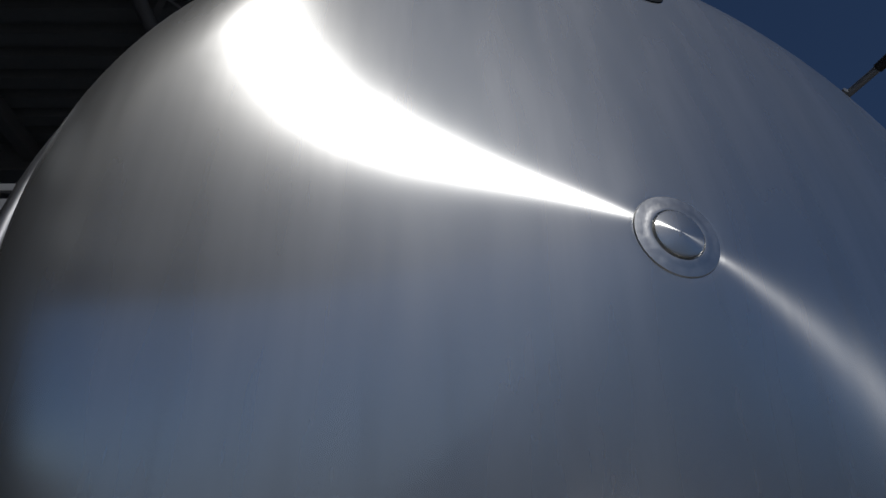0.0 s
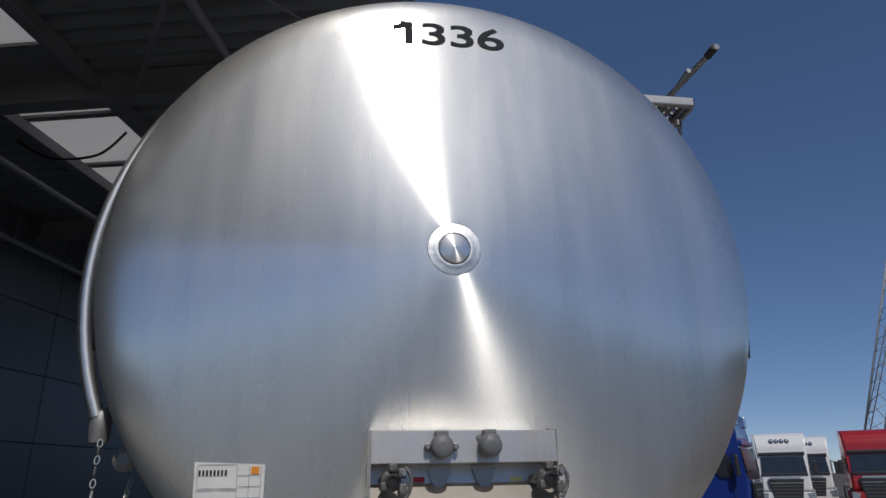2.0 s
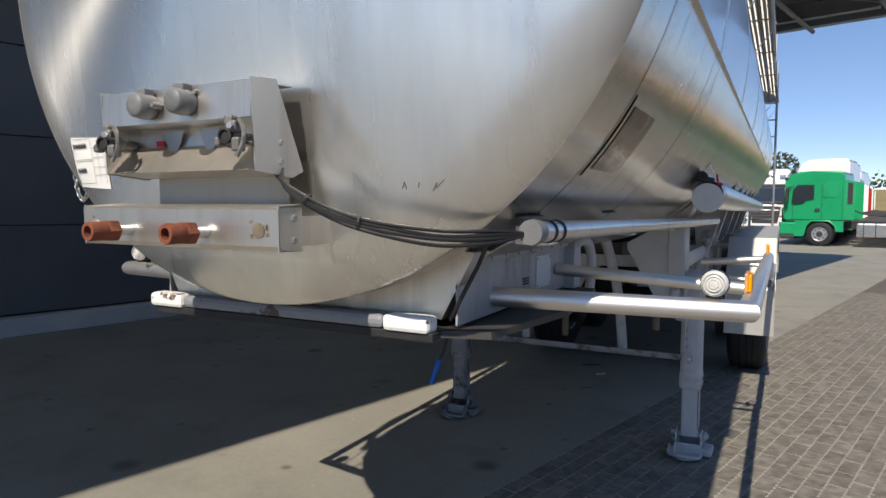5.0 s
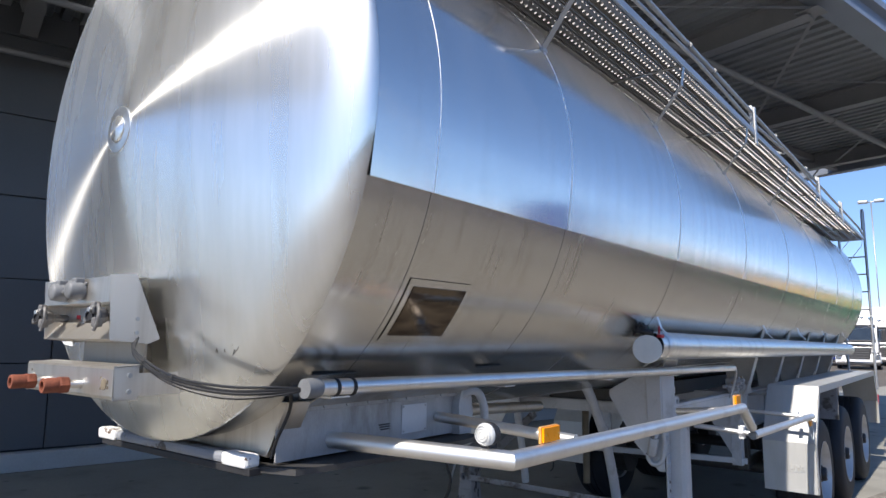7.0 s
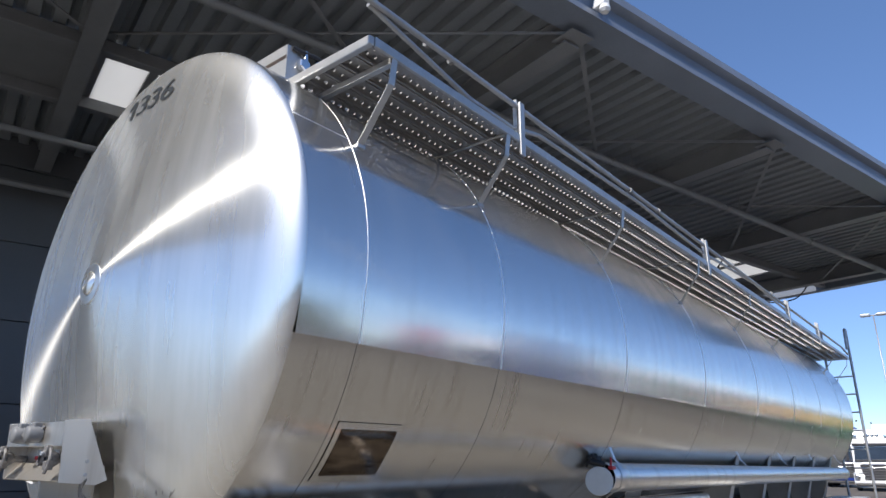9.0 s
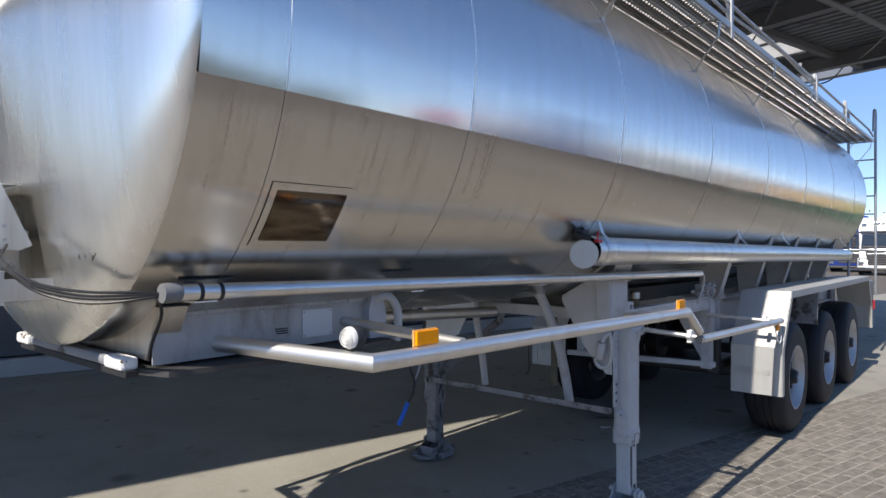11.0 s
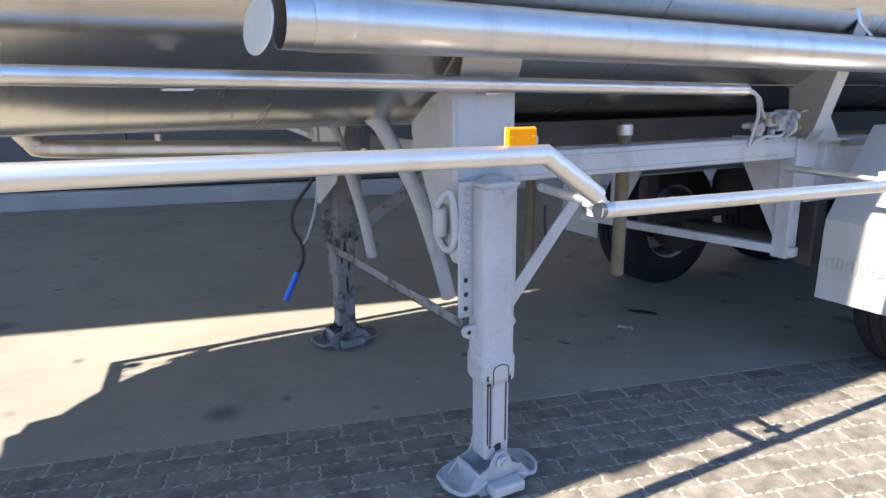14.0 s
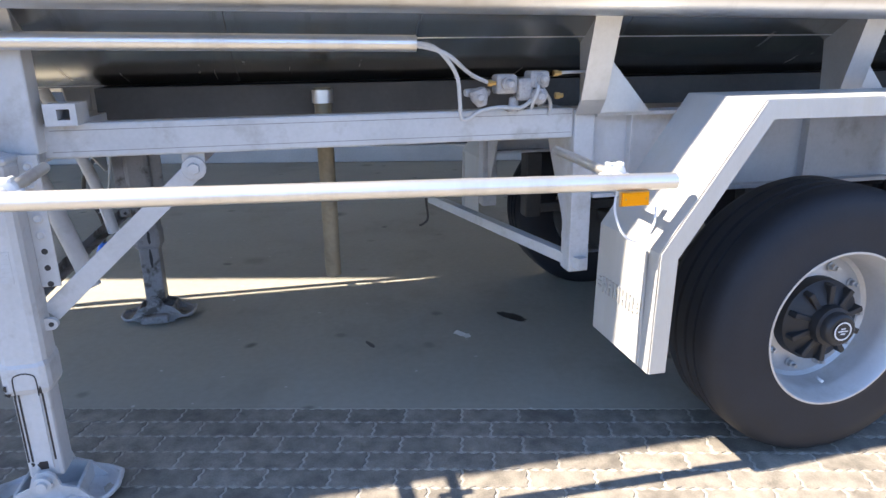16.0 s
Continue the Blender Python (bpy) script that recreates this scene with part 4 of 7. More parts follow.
for x in (-0.152, 0.117):
    o = new("hose_coupling")
    o.parent = trailer
    tagged(o, "rusty brown threaded hose coupling")
    bm = B()
    lathe(bm, [(0.014, 0.0), (0.014, 0.05)], at(x, -0.089, 1.634, NEG_Y), 14)
    part("stub", bm, M_TUBE, o)
    bm = B()
    lathe(bm, [(0.026, 0.04), (0.028, 0.045), (0.028, 0.065), (0.026, 0.07)], at(x, -0.089, 1.634, NEG_Y), 6, smooth=False)
    part("hex_nut", bm, M_RUST, o)
    bm = B()
    lathe(bm, [(0.023, 0.07), (0.024, 0.11), (0.022, 0.115), (0.014, 0.115), (0.014, 0.085)], at(x, -0.089, 1.634, NEG_Y), 18)
    part("sleeve", bm, M_RUST, o)
    bm = B()
    lathe(bm, [(0.0135, 0.088), (0.008, 0.10), (0.003, 0.101)], at(x, -0.089, 1.634, NEG_Y), 12)
    part("core", bm, M_BLACK, o)

# cable bundle from the box to the tube
cab = new("cable_bundle")
cab.parent = trailer
tagged(cab, "bundle of black cables tied along the front end")
random.seed(5)
for k in range(4):
    j = lambda s: Vector((random.uniform(-s, s), random.uniform(-s, s) * 0.5, random.uniform(-s, s)))
    sag = -0.0085 * (k - 1.5)
    bm = B()
    tube(bm, arc([(0.22 + 0.012 * k, 0.02, 1.785), Vector((0.30, -0.01, 1.735 + sag * 0.4)) + j(0.003), Vector((0.40, 0.015, 1.678 + sag * 0.7)) + j(0.003),
                  Vector((0.52, 0.045, 1.645 + sag * 0.8)) + j(0.004), Vector((0.64, 0.12, 1.625 + sag * 1.5)) + j(0.005), Vector((0.74, 0.22, 1.627 + sag * 0.9)), (0.786, 0.34, 1.634 + 0.005 * (k - 2))], 6), 0.0047, 7)
    part("cable", bm, M_CABLE, cab)
for p, d in (((0.345, 0.0, 1.712), (1, 0.2, -0.9)), ((0.47, 0.03, 1.66), (1, 0.3, -0.3))):
    bm = B()
    lathe(bm, [(0.0145, -0.002), (0.015, 0.002)], Matrix.Translation(p) @ Vector(d).to_track_quat("Z", "Y").to_matrix().to_4x4(), 10, cap0=False, cap1=False)
    part("cable_tie", bm, M_BLACK, cab)
bm = B()
tube(bm, arc([(0.66, 0.33, 1.62), (0.62, 0.36, 1.55), (0.57, 0.35, 1.45), (0.535, 0.36, 1.39)], 5), 0.006, 7)
part("earth_cable", bm, M_CABLE, cab)

# cable tube along the side
ct = new("cable_tube")
ct.parent = trailer
tagged(ct, "long straight stainless cable tube under the tank")
bm = B()
tube(bm, [(0.787, 0.29, 1.634), (0.818, 4.80, 1.562)], 0.027, 20, caps=False)
tube(bm, [(0.787, 0.29, 1.634), (0.818, 4.80, 1.562)], 0.024, 20, caps=False)
part("tube", bm, M_TUBE, ct)
bm = B()
lathe(bm, [(0.030, -0.02), (0.032, 0.0), (0.030, 0.03), (0.027, 0.04)], at(0.787, 0.30, 1.634, POS_Y), 20)
part("end_sleeve", bm, M_PLASTIC, ct, "grey rubber end sleeve")
for y in (0.40, 0.47):
    bm = B()
    lathe(bm, [(0.030, -0.006), (0.030, 0.006)], at(0.787 + 0.0069 * (y - 0.29), y, 1.634 - 0.016 * (y - 0.29), POS_Y), 18)
    part("strap", bm, M_BLACK, ct)
for y in (0.42, 1.40, 2.40, 3.45):
    x, z = 0.787 + 0.0069 * (y - 0.29), 1.634 - 0.016 * (y - 0.29)
    bm = B()
    box(bm, x - 0.06, x + 0.01, y - 0.04, y + 0.04, z - 0.034, z - 0.028)
    box(bm, x - 0.085, x - 0.055, y - 0.02, y + 0.02, z - 0.034, z + 0.012)
    part("bracket", bm, M_BOXSTEEL, ct)

# kingpin plate, bumper and skirt
sk = new("front_skirt")
sk.parent = trailer
tagged(sk, "grey steel skirt and coupling plate under the tank nose")
bm = B()
prism(bm, [(-0.52, 0.33), (0.52, 0.33), (0.65, 0.37), (0.72, 0.83), (0.66, 1.40), (-0.66, 1.40), (-0.72, 0.83), (-0.65, 0.37)], 0.02, at(0, 0, 1.345))
part("coupling_plate", bm, M_DARKSTEEL, sk, "dark greasy coupling plate")
bm = B()
box(bm, -0.40, 0.37, 0.277, 0.333, 1.364, 1.403, 0.014)
part("bumper_bar", bm, M_GREYCHIP, sk, "grey bumper bar with chipped paint")
bm = B()
box(bm, -0.53, 0.52, 0.285, 0.345, 1.338, 1.3635, 0.004)
part("lower_edge", bm, M_BLACK, sk, "black lower edge of the bumper")
for x0, x1 in ((-0.55, -0.40), (0.37, 0.512)):
    bm = B()
    box(bm, x0, x1, 0.273, 0.335, 1.361, 1.406, 0.012)
    part("bumper_end", bm, M_WHITEWORN, sk, "chipped white painted bumper end")
for sx in (-1, 1):
    bm = B()
    prism(bm, [(sx * 0.50, 1.39), (sx * 0.60, 1.575), (0.0, 1.575), (0.0, 1.39)], 0.006, at(0, 0.365, 0, NEG_Y))
    part("front_panel", bm, M_BOXSTEEL, sk)
    bm = B()
    x = sx * 0.556
    box(bm, min(x, x - sx * 0.006), max(x, x - sx * 0.006), 0.36, 1.36, 1.375, 1.60)
    part("side_panel", bm, M_PANEL, sk, "weathered grey side panel")
    bm = B()
    sheet(bm, [(sx * 0.50, 0.36, 1.39), (sx * 0.60, 0.36, 1.575)] if sx > 0 else [(sx * 0.60, 0.36, 1.575), (sx * 0.50, 0.36, 1.39)], 0.10, 0.006, (0, 1, 0))
    part("corner_panel", bm, M_BOXSTEEL, sk)
    bm = B()
    sheet(bm, [(sx * 0.575, 0.46, 1.555), (sx * 0.66, 0.46, 1.60)], 0.90, 0.005, (0, 1, 0))
    part("flange", bm, M_BOXSTEEL, sk)
    bm = B()
    box(bm, min(sx * 0.557, sx * 0.572), max(sx * 0.557, sx * 0.572), 0.40, 1.35, 1.535, 1.562, 0.002)
    part("bolted_strip", bm, M_PANEL, sk)
    for k in range(9):
        bm = B()
        lathe(bm, [(0.007, 0), (0.006, 0.005)], at(sx * 0.5725 - (0.005 if sx < 0 else 0), 0.44 + 0.11 * k, 1.548, X_AXIS), 6, smooth=False)
        part("bolt", bm, M_GALV, sk)
bm = B()
box(bm, 0.557, 0.560, 0.975, 1.13, 1.405, 1.518, 0.001)
part("plate", bm, M_PLATE, sk, "blank off-white plate")
for y in (0.985, 1.12):
    for z in (1.413, 1.510):
        bm = B()
        lathe(bm, [(0.004, 0), (0.003, 0.003)], at(0.560, y, z, X_AXIS), 8)
        part("rivet", bm, M_GALV, sk)
bm = B()
for k, z in enumerate((1.452, 1.443, 1.434)):
    box(bm, 0.5565, 0.5585, 0.845 + 0.004 * k, 0.905, z - 0.0025, z + 0.0025)
part("maker_mark", bm, M_INK, sk)
bm = B()
prism(bm, [(1.315, 1.37), (1.40, 1.37), (1.415, 1.46), (1.395, 1.575), (1.335, 1.58), (1.31, 1.50)], 0.07, Matrix(((0, 0, 1, 0.525), (1, 0, 0, 0), (0, 1, 0, 0), (0, 0, 0, 1))))
part("hose_box", bm, M_GREY, sk, "grey painted bracket with hose")
bm = B()
tube(bm, arc([(0.58, 1.345, 1.535), (0.605, 1.375, 1.555), (0.62, 1.42, 1.545), (0.625, 1.455, 1.49), (0.625, 1.462, 1.42), (0.62, 1.455, 1.35)], 6), 0.019, 12)
part("hose", bm, M_GREY, sk)
bm = B()
tube(bm, arc([(-0.085, 1.95, 1.43), (-0.086, 1.99, 1.385), (-0.087, 2.06, 1.360), (-0.095, 2.6, 1.335), (-0.104, 3.19, 1.305)], 5), 0.036, 16)
lathe(bm, [(0.014, 0), (0.014, 0.03)], at(-0.09, 2.42, 1.372), 10)
part("under_pipe", bm, M_BOXSTEEL, sk)

# front side guards
def mitre_tube(name, pts, r, parent, label=""):
    bm = B()
    tube(bm, pts, r, 24)
    return part(name, bm, M_GUARD, parent, label)


for sx in (-1, 1):
    g = new("side_guard")
    g.parent = trailer
    tagged(g, "bent polished tube guard with marker lamps")
    mitre_tube("outer_tube", [(sx * 0.53, 0.60, 1.425), (sx * 1.245, 0.725, 1.415), (sx * 1.245, 3.35, 1.375), (sx * 1.245, 3.56, 1.235)], 0.030, g)
    mitre_tube("cross_tube", [(sx * 0.56, 1.20, 1.455), (sx * 1.22, 1.20, 1.42)], 0.022, g)
    mitre_tube("rear_stay", [(sx * 0.86, 3.30, 1.33), (sx * 1.225, 3.28, 1.365)], 0.022, g)
    lampo = new("marker_lamp")
    lampo.parent = trailer
    tagged(lampo, "round clear marker lamp in a black rubber body")
    bm = B()
    lathe(bm, [(0.012, -0.04), (0.026, -0.034), (0.037, -0.012), (0.039, 0.0), (0.036, 0.012)], at(sx * 1.16, 0.722, 1.488, NEG_Y), 22)
    box(bm, sx * 1.16 - 0.018, sx * 1.16 + 0.018, 0.705, 0.75, 1.44, 1.46, 0.004)
    part("rubber_body", bm, M_BLACK, lampo)
    bm = B()
    lathe(bm, [(0.036, 0.0), (0.036, 0.010), (0.030, 0.018), (0.016, 0.023), (0.002, 0.024)], at(sx * 1.16, 0.712, 1.488, NEG_Y), 22)
    part("lens", bm, M_LENS, lampo, "clear ribbed lens")
    for r in (0.012, 0.020, 0.028):
        bm = B()
        lathe(bm, [(r - 0.0015, 0.0), (r, 0.0018), (r + 0.0015, 0.0)], at(sx * 1.16, 0.712 - 0.024 + 0.20 * r * r * 33 * 0.3, 1.488, NEG_Y), 22, cap0=False, cap1=False)
        part("rib", bm, M_LENS, lampo)


def reflector(x, y, z, w, h, side=1):
    o = new("amber_reflector")
    o.parent = trailer
    tagged(o, "amber side reflector on the tube guard")
    bm = B()
    box(bm, x - 0.012, x - 0.002, y - w / 2 - 0.003, y + w / 2 + 0.003, z - h / 2 - 0.003, z + h / 2 + 0.003, 0.002)
    part("backing", bm, M_AMBERB, o)
    bm = B()
    box(bm, x - 0.002, x + 0.008, y - w / 2, y + w / 2, z - h / 2, z + h / 2, 0.003)
    lens = part("lens", bm, M_AMBER, o)
    for k in (-1, 1):
        bm = B()
        lathe(bm, [(0.003, 0), (0.002, 0.0015)], at(x + 0.008, y + k * w * 0.38, z, X_AXIS), 8)
        part("screw", bm, M_AMBERB, o)


reflector(1.235, 0.985, 1.468, 0.112, 0.050)
reflector(1.243, 3.262, 1.430, 0.100, 0.050)
reflector(1.262, 5.395, 1.090, 0.090, 0.042)

# second side guard
for sx in (-1, 1):
    g = new("side_guard")
    g.parent = trailer
    tagged(g, "straight polished tube guard ahead of the wheels")
    mitre_tube("outer_tube", [(sx * 1.247, 3.575, 1.185), (sx * 1.250, 5.535, 1.137)], 0.026, g)
    for y, x0, z0 in ((3.63, 0.86, 1.21), (5.37, 0.68, 1.165)):
        mitre_tube("stay", [(sx * x0, y, z0), (sx * 1.235, y, 1.187 if y < 4 else 1.145)], 0.017, g)
        bm = B()
        lathe(bm, [(0.024, -0.016), (0.036, -0.014), (0.040, -0.005), (0.040, 0.005), (0.036, 0.014), (0.024, 0.016)], at(sx * 1.165, y, 1.192 if y < 4 else 1.149, X_AXIS), 18)
        ring = part("clamp_ring", bm, M_PLATE, g, "white plastic clamp ring")
        for q in range(6):
            bm = B()
            w = q * math.pi / 3
            box(bm, sx * 1.165 - 0.016, sx * 1.165 + 0.016, y + 0.040 * math.cos(w) - 0.007, y + 0.040 * math.cos(w) + 0.007, (1.192 if y < 4 else 1.149) + 0.040 * math.sin(w) - 0.007, (1.192 if y < 4 else 1.149) + 0.040 * math.sin(w) + 0.007, 0.004)
            part("ring_tooth", bm, M_PLATE, ring)
    bm = B()
    lathe(bm, [(0.027, -0.012), (0.027, 0.008)], at(sx * 1.247, 3.575, 1.185, POS_Y), 16)
    part("end_plug", bm, M_PLASTIC, g, "dark rubber end cap")
bm = B()
tube(bm, arc([(1.24, 5.35, 1.13), (1.26, 5.33, 1.06), (1.27, 5.36, 0.98), (1.27, 5.42, 0.955), (1.27, 5.46, 1.0), (1.26, 5.47, 1.06)], 5), 0.004, 6)
part("loose_wire", bm, M_PLATE, trailer, "thin white wire loop")

# landing legs
def landing_leg(sx):
    leg = new("landing_leg")
    leg.parent = trailer
    # the far leg has a darker base and darker spots than the near one
    pm = M_GREY if sx > 0 else M_GREYDARK
    tagged(leg, "grey painted telescopic landing leg with tilting foot")
    x, y = (0.800, 3.455) if sx > 0 else (-0.950, 3.490)
    bm = B()
    box(bm, x - 0.068, x + 0.068, y - 0.070, y + 0.070, 0.52, 1.238, 0.026)
    part("housing", bm, pm, leg)
    bm = B()
    box(bm, x - 0.074, x + 0.074, y - 0.076, y + 0.076, 1.222, 1.245, 0.010)
    lathe(bm, [(0.06, 0.0), (0.03, 0.018)], at(x, y, 1.244), 14)
    part("cap", bm, pm, leg)
    bm = B()
    box(bm, x - 0.073, x + 0.073, y - 0.075, y + 0.075, 0.455, 0.585, 0.026)
    part("collar", bm, pm, leg)
    bm = B()
    box(bm, x - 0.052, x + 0.052, y - 0.056, y + 0.056, 0.13, 0.53, 0.012)
    part("inner_tube", bm, pm, leg)
    bm = B()
    box(bm, x + sx * 0.052 - 0.002, x + sx * 0.052 + 0.006, y - 0.026, y + 0.030, 0.17, 0.52, 0.003)
    part("guide_strip", bm, pm, leg)
    bm = B()
    xx = x + sx * 0.0735
    tube(bm, arc([(xx, y - 0.034, 0.458), (xx, y - 0.034, 0.510), (xx, y - 0.028, 0.532), (xx, y, 0.540), (xx, y + 0.029, 0.532), (xx, y + 0.036, 0.510), (xx, y + 0.036, 0.458)], 4), 0.0022, 6)
    part("slot_edge", bm, M_BLACK, leg)
    random.seed(3)
    for ya, za, wa, ha in ((-0.055, 0.468, 0.014, 0.008), (-0.060, 0.492, 0.006, 0.014), (0.042, 0.475, 0.006, 0.02), (-0.005, 0.185, 0.016, 0.014), (-0.035, 0.19, 0.006, 0.012)):
        bm = B()
        xf = x + sx * (0.0732 if za > 0.4 else (0.0585 if abs(ya) < 0.02 else 0.0525))
        poly = []
        for q in range(9):
            w = 2 * math.pi * q / 9
            g = random.uniform(0.5, 1.1)
            poly.append((y + ya + wa * g * math.cos(w), za + ha * g * math.sin(w)))
        prism(bm, poly, 0.0012, Matrix(((0, 0, 1, xf - 0.0006), (1, 0, 0, 0), (0, 1, 0, 0), (0, 0, 0, 1))))
        part("worn_patch", bm, M_BLACK, leg)
    # thin black strips down the face of the inner tube
    bm = B()
    for yy in (y - 0.034, y - 0.046, y + 0.038):
        box(bm, x + sx * 0.0525 - 0.001, x + sx * 0.0525 + 0.001, yy - 0.003, yy + 0.003, 0.20, 0.49)
    box(bm, x + sx * 0.058 - 0.001, x + sx * 0.058 + 0.001, y - 0.012, y + 0.014, 0.17, 0.20)
    part("dark_line", bm, M_BLACK, leg)
    bm = B()
    lathe(bm, [(0.012, 0), (0.011, 0.008)], at(x + sx * 0.066, y + 0.01, 1.205, X_AXIS), 10)
    part("bolt", bm, pm, leg)
    bm = B()
    box(bm, x + sx * 0.068 - 0.001, x + sx * 0.068 + 0.0015, y - 0.030, y + 0.032, 0.845, 0.955, 0.001)
    dp = part("data_plate", bm, pm, leg)
    bm = B()
    for k in range(7):
        z = 0.858 + 0.014 * k
        box(bm, x + sx * 0.0695 - 0.001, x + sx * 0.0695 + 0.001, y - 0.025, y + 0.027, z - 0.002, z + 0.002)
    part("relief_lines", bm, pm, dp)
    if sx < 0:
        g = random.Random(9)
        for y0, z0, wy, hz in ((-0.006, 0.62, 0.013, 0.085), (0.016, 0.53, 0.010, 0.05), (-0.030, 0.57, 0.008, 0.03), (0.008, 0.40, 0.010, 0.07), (0.03, 0.72, 0.008, 0.025)):
            bm = B()
            xf = x + (0.0685 if z0 > 0.59 else (0.0735 if z0 > 0.46 else 0.0525))
            poly = [(y + y0 + wy * g.uniform(0.6, 1.1) * math.cos(w), z0 + hz * g.uniform(0.75, 1.05) * math.sin(w)) for w in np.linspace(0, 5.7, 12)]
            prism(bm, poly, 0.0012, Matrix(((0, 0, 1, xf - 0.0006), (1, 0, 0, 0), (0, 1, 0, 0), (0, 0, 0, 1))))
            part("worn_patch", bm, M_BLACK, leg)
    # flange with holes beside the leg
    for yy in (y - 0.115, y + 0.085):
        bm = B()
        box(bm, x - sx * 0.03 - 0.005, x - sx * 0.03 + 0.005, yy - 0.015, yy + 0.045, 0.72 if yy < y else 0.80, 1.24, 0.003)
        part("mounting_flange", bm, pm, leg)
    # the lowest are flat black discs, painted as the dark of open holes
    for k in range(9):
        bm = B()
        z = 0.755 + 0.056 * k
        lathe(bm, [(0.017, 0.0), (0.018, 0.004), (0.012, 0.008), (0.006, 0.004)] if k > 2 else [(0.010, 0.0), (0.010, 0.0015)],
              at(x - sx * 0.025, y - 0.10, z, X_AXIS if sx > 0 else pose(0, 0, 0, 0, -90, 0)), 12)
        part("flange_bolt_or_hole", bm, pm if k > 2 else M_BLACK, leg)
        if k > 0:
            bm = B()
            lathe(bm, [(0.017, 0.0), (0.018, 0.004), (0.012, 0.008), (0.006, 0.004)] if k > 3 else [(0.010, 0.0), (0.010, 0.0015)],
                  at(x - sx * 0.025, y + 0.10, z, X_AXIS if sx > 0 else pose(0, 0, 0, 0, -90, 0)), 12)
            part("flange_bolt_or_hole", bm, pm if k > 3 else M_BLACK, leg)
    for ya, yb, za, zb in ((y - 0.13, y - 0.068, 0.645, 0.695), (y + 0.068, y + 0.11, 0.66, 0.70)):
        bm = B()
        out_y, in_y, mid, rad = (ya, yb, (za + zb) / 2, (zb - za) / 2) if ya < y - 0.1 else (yb, ya, (za + zb) / 2, (zb - za) / 2)
        sg = 1 if in_y > out_y else -1
        poly = [(in_y, mid - rad), (in_y, mid + rad)] + [(out_y + sg * rad - sg * rad * math.sin(w), mid + rad * math.cos(w)) for w in np.linspace(0, math.pi, 9)]
        prism(bm, poly, 0.018, Matrix(((0, 0, 1, x - 0.009), (1, 0, 0, 0), (0, 1, 0, 0), (0, 0, 0, 1))))
        lug = part("lug", bm, pm, leg)
        bm = B()
        lathe(bm, [(0.0085, -0.0005), (0.0085, 0.0205)], at(x - 0.010, out_y + sg * rad, mid, X_AXIS), 12)
        part("hole", bm, M_BLACK, lug, "dark bolt hole")
    # foot
    foot = new("foot")
    foot.parent = leg
    bm = B()
    box(bm, x - 0.09, x + 0.085, y - 0.10, y + 0.10, 0.0, 0.022, 0.008)
    part("base_plate", bm, pm, foot)
    for k in (-1, 1):
        bm = B()
        top = []
        for i in range(8):
            u = i / 7
            half = 0.104 * math.sqrt(max(0.0, 1 - (max(0.0, u - 0.45) / 0.60) ** 2))
            row = []
            for j in range(7):
                v = j / 6 * 2 - 1
                lift = 0.020 * abs(v) ** 3 + 0.014 * max(0.0, u - 0.8) / 0.2 + 0.034 * (1 - u) ** 2
                row.append((x - 0.015 + half * v, y + k * (0.07 + 0.135 * u), 0.004 + lift))
            top.append(row)
        a = [[bm.verts.new(q) for q in row] for row in top]
        b = [[bm.verts.new((q[0], q[1], q[2] + 0.010)) for q in row] for row in top]
        for i in range(7):
            for j in range(6):
                bm.faces.new((a[i][j], a[i][j + 1], a[i + 1][j + 1], a[i + 1][j])).smooth = True
                bm.faces.new((b[i][j], b[i + 1][j], b[i + 1][j + 1], b[i][j + 1])).smooth = True
            for j in (0, 6):
                bm.faces.new((a[i][j], a[i + 1][j], b[i + 1][j], b[i][j]))
        for i in (0, 7):
            for j in range(6):
                bm.faces.new((a[i][j], b[i][j], b[i][j + 1], a[i][j + 1]))
        pad = part("pad", bm, pm, foot)
        bm = B()
        rim = [Vector(row[0]) for row in top] + [Vector(row[-1]) for row in reversed(top)]
        tube(bm, arc([p + Vector((0, 0, 0.008)) for p in rim], 3), 0.009, 8)
        part("rim", bm, pm, pad)
        bm = B()
        g = random.Random(5 + k)
        lathe(bm, [(0.0005, 0.004), (0.030, 0.003), (0.046, 0.0)], at(x - 0.01, y + k * 0.145, 0.016), 14)
        for v in bm.verts:
            v.co.x += g.uniform(-0.008, 0.008)
            v.co.y += g.uniform(-0.012, 0.012)
        part("sand", bm, M_SAND, pad, "sandy dirt lying in the pad")
    for q in (-0.085, 0.073):
        bm = B()
        prism(bm, [(-0.15, 0.035), (-0.10, 0.095), (-0.05, 0.115), (-0.036, 0.155), (-0.015, 0.172), (0.015, 0.172), (0.036, 0.155), (0.05, 0.115), (0.10, 0.095), (0.15, 0.035), (0.11, 0.020), (-0.11, 0.020)], 0.012,
              Matrix(((0, 0, 1, x + q), (1, 0, 0, y), (0, 1, 0, 0), (0, 0, 0, 1))))
        part("side_cheek", bm, pm, foot)
    for k in (-1, 1):
        bm = B()
        box(bm, x - 0.083, x + 0.083, y + k * 0.098 - 0.007, y + k * 0.098 + 0.007, 0.03, 0.10, 0.005)
        part("end_cheek", bm, pm, foot)
    bm = B()
    tube(bm, [(x - 0.12, y, 0.135), (x + 0.12, y, 0.135)], 0.018, 12)
    tube(bm, [(x + 0.095, y, 0.135), (x + 0.108, y, 0.135)], 0.030, 14)
    part("pivot_pin", bm, pm, foot)
    bm = B()
    box(bm, x + 0.085, x + 0.15, y - 0.075, y + 0.075, 0.018, 0.065, 0.012)
    part("front_lug", bm, pm, foot)
    # bracket to the tank
    br = new("leg_bracket")
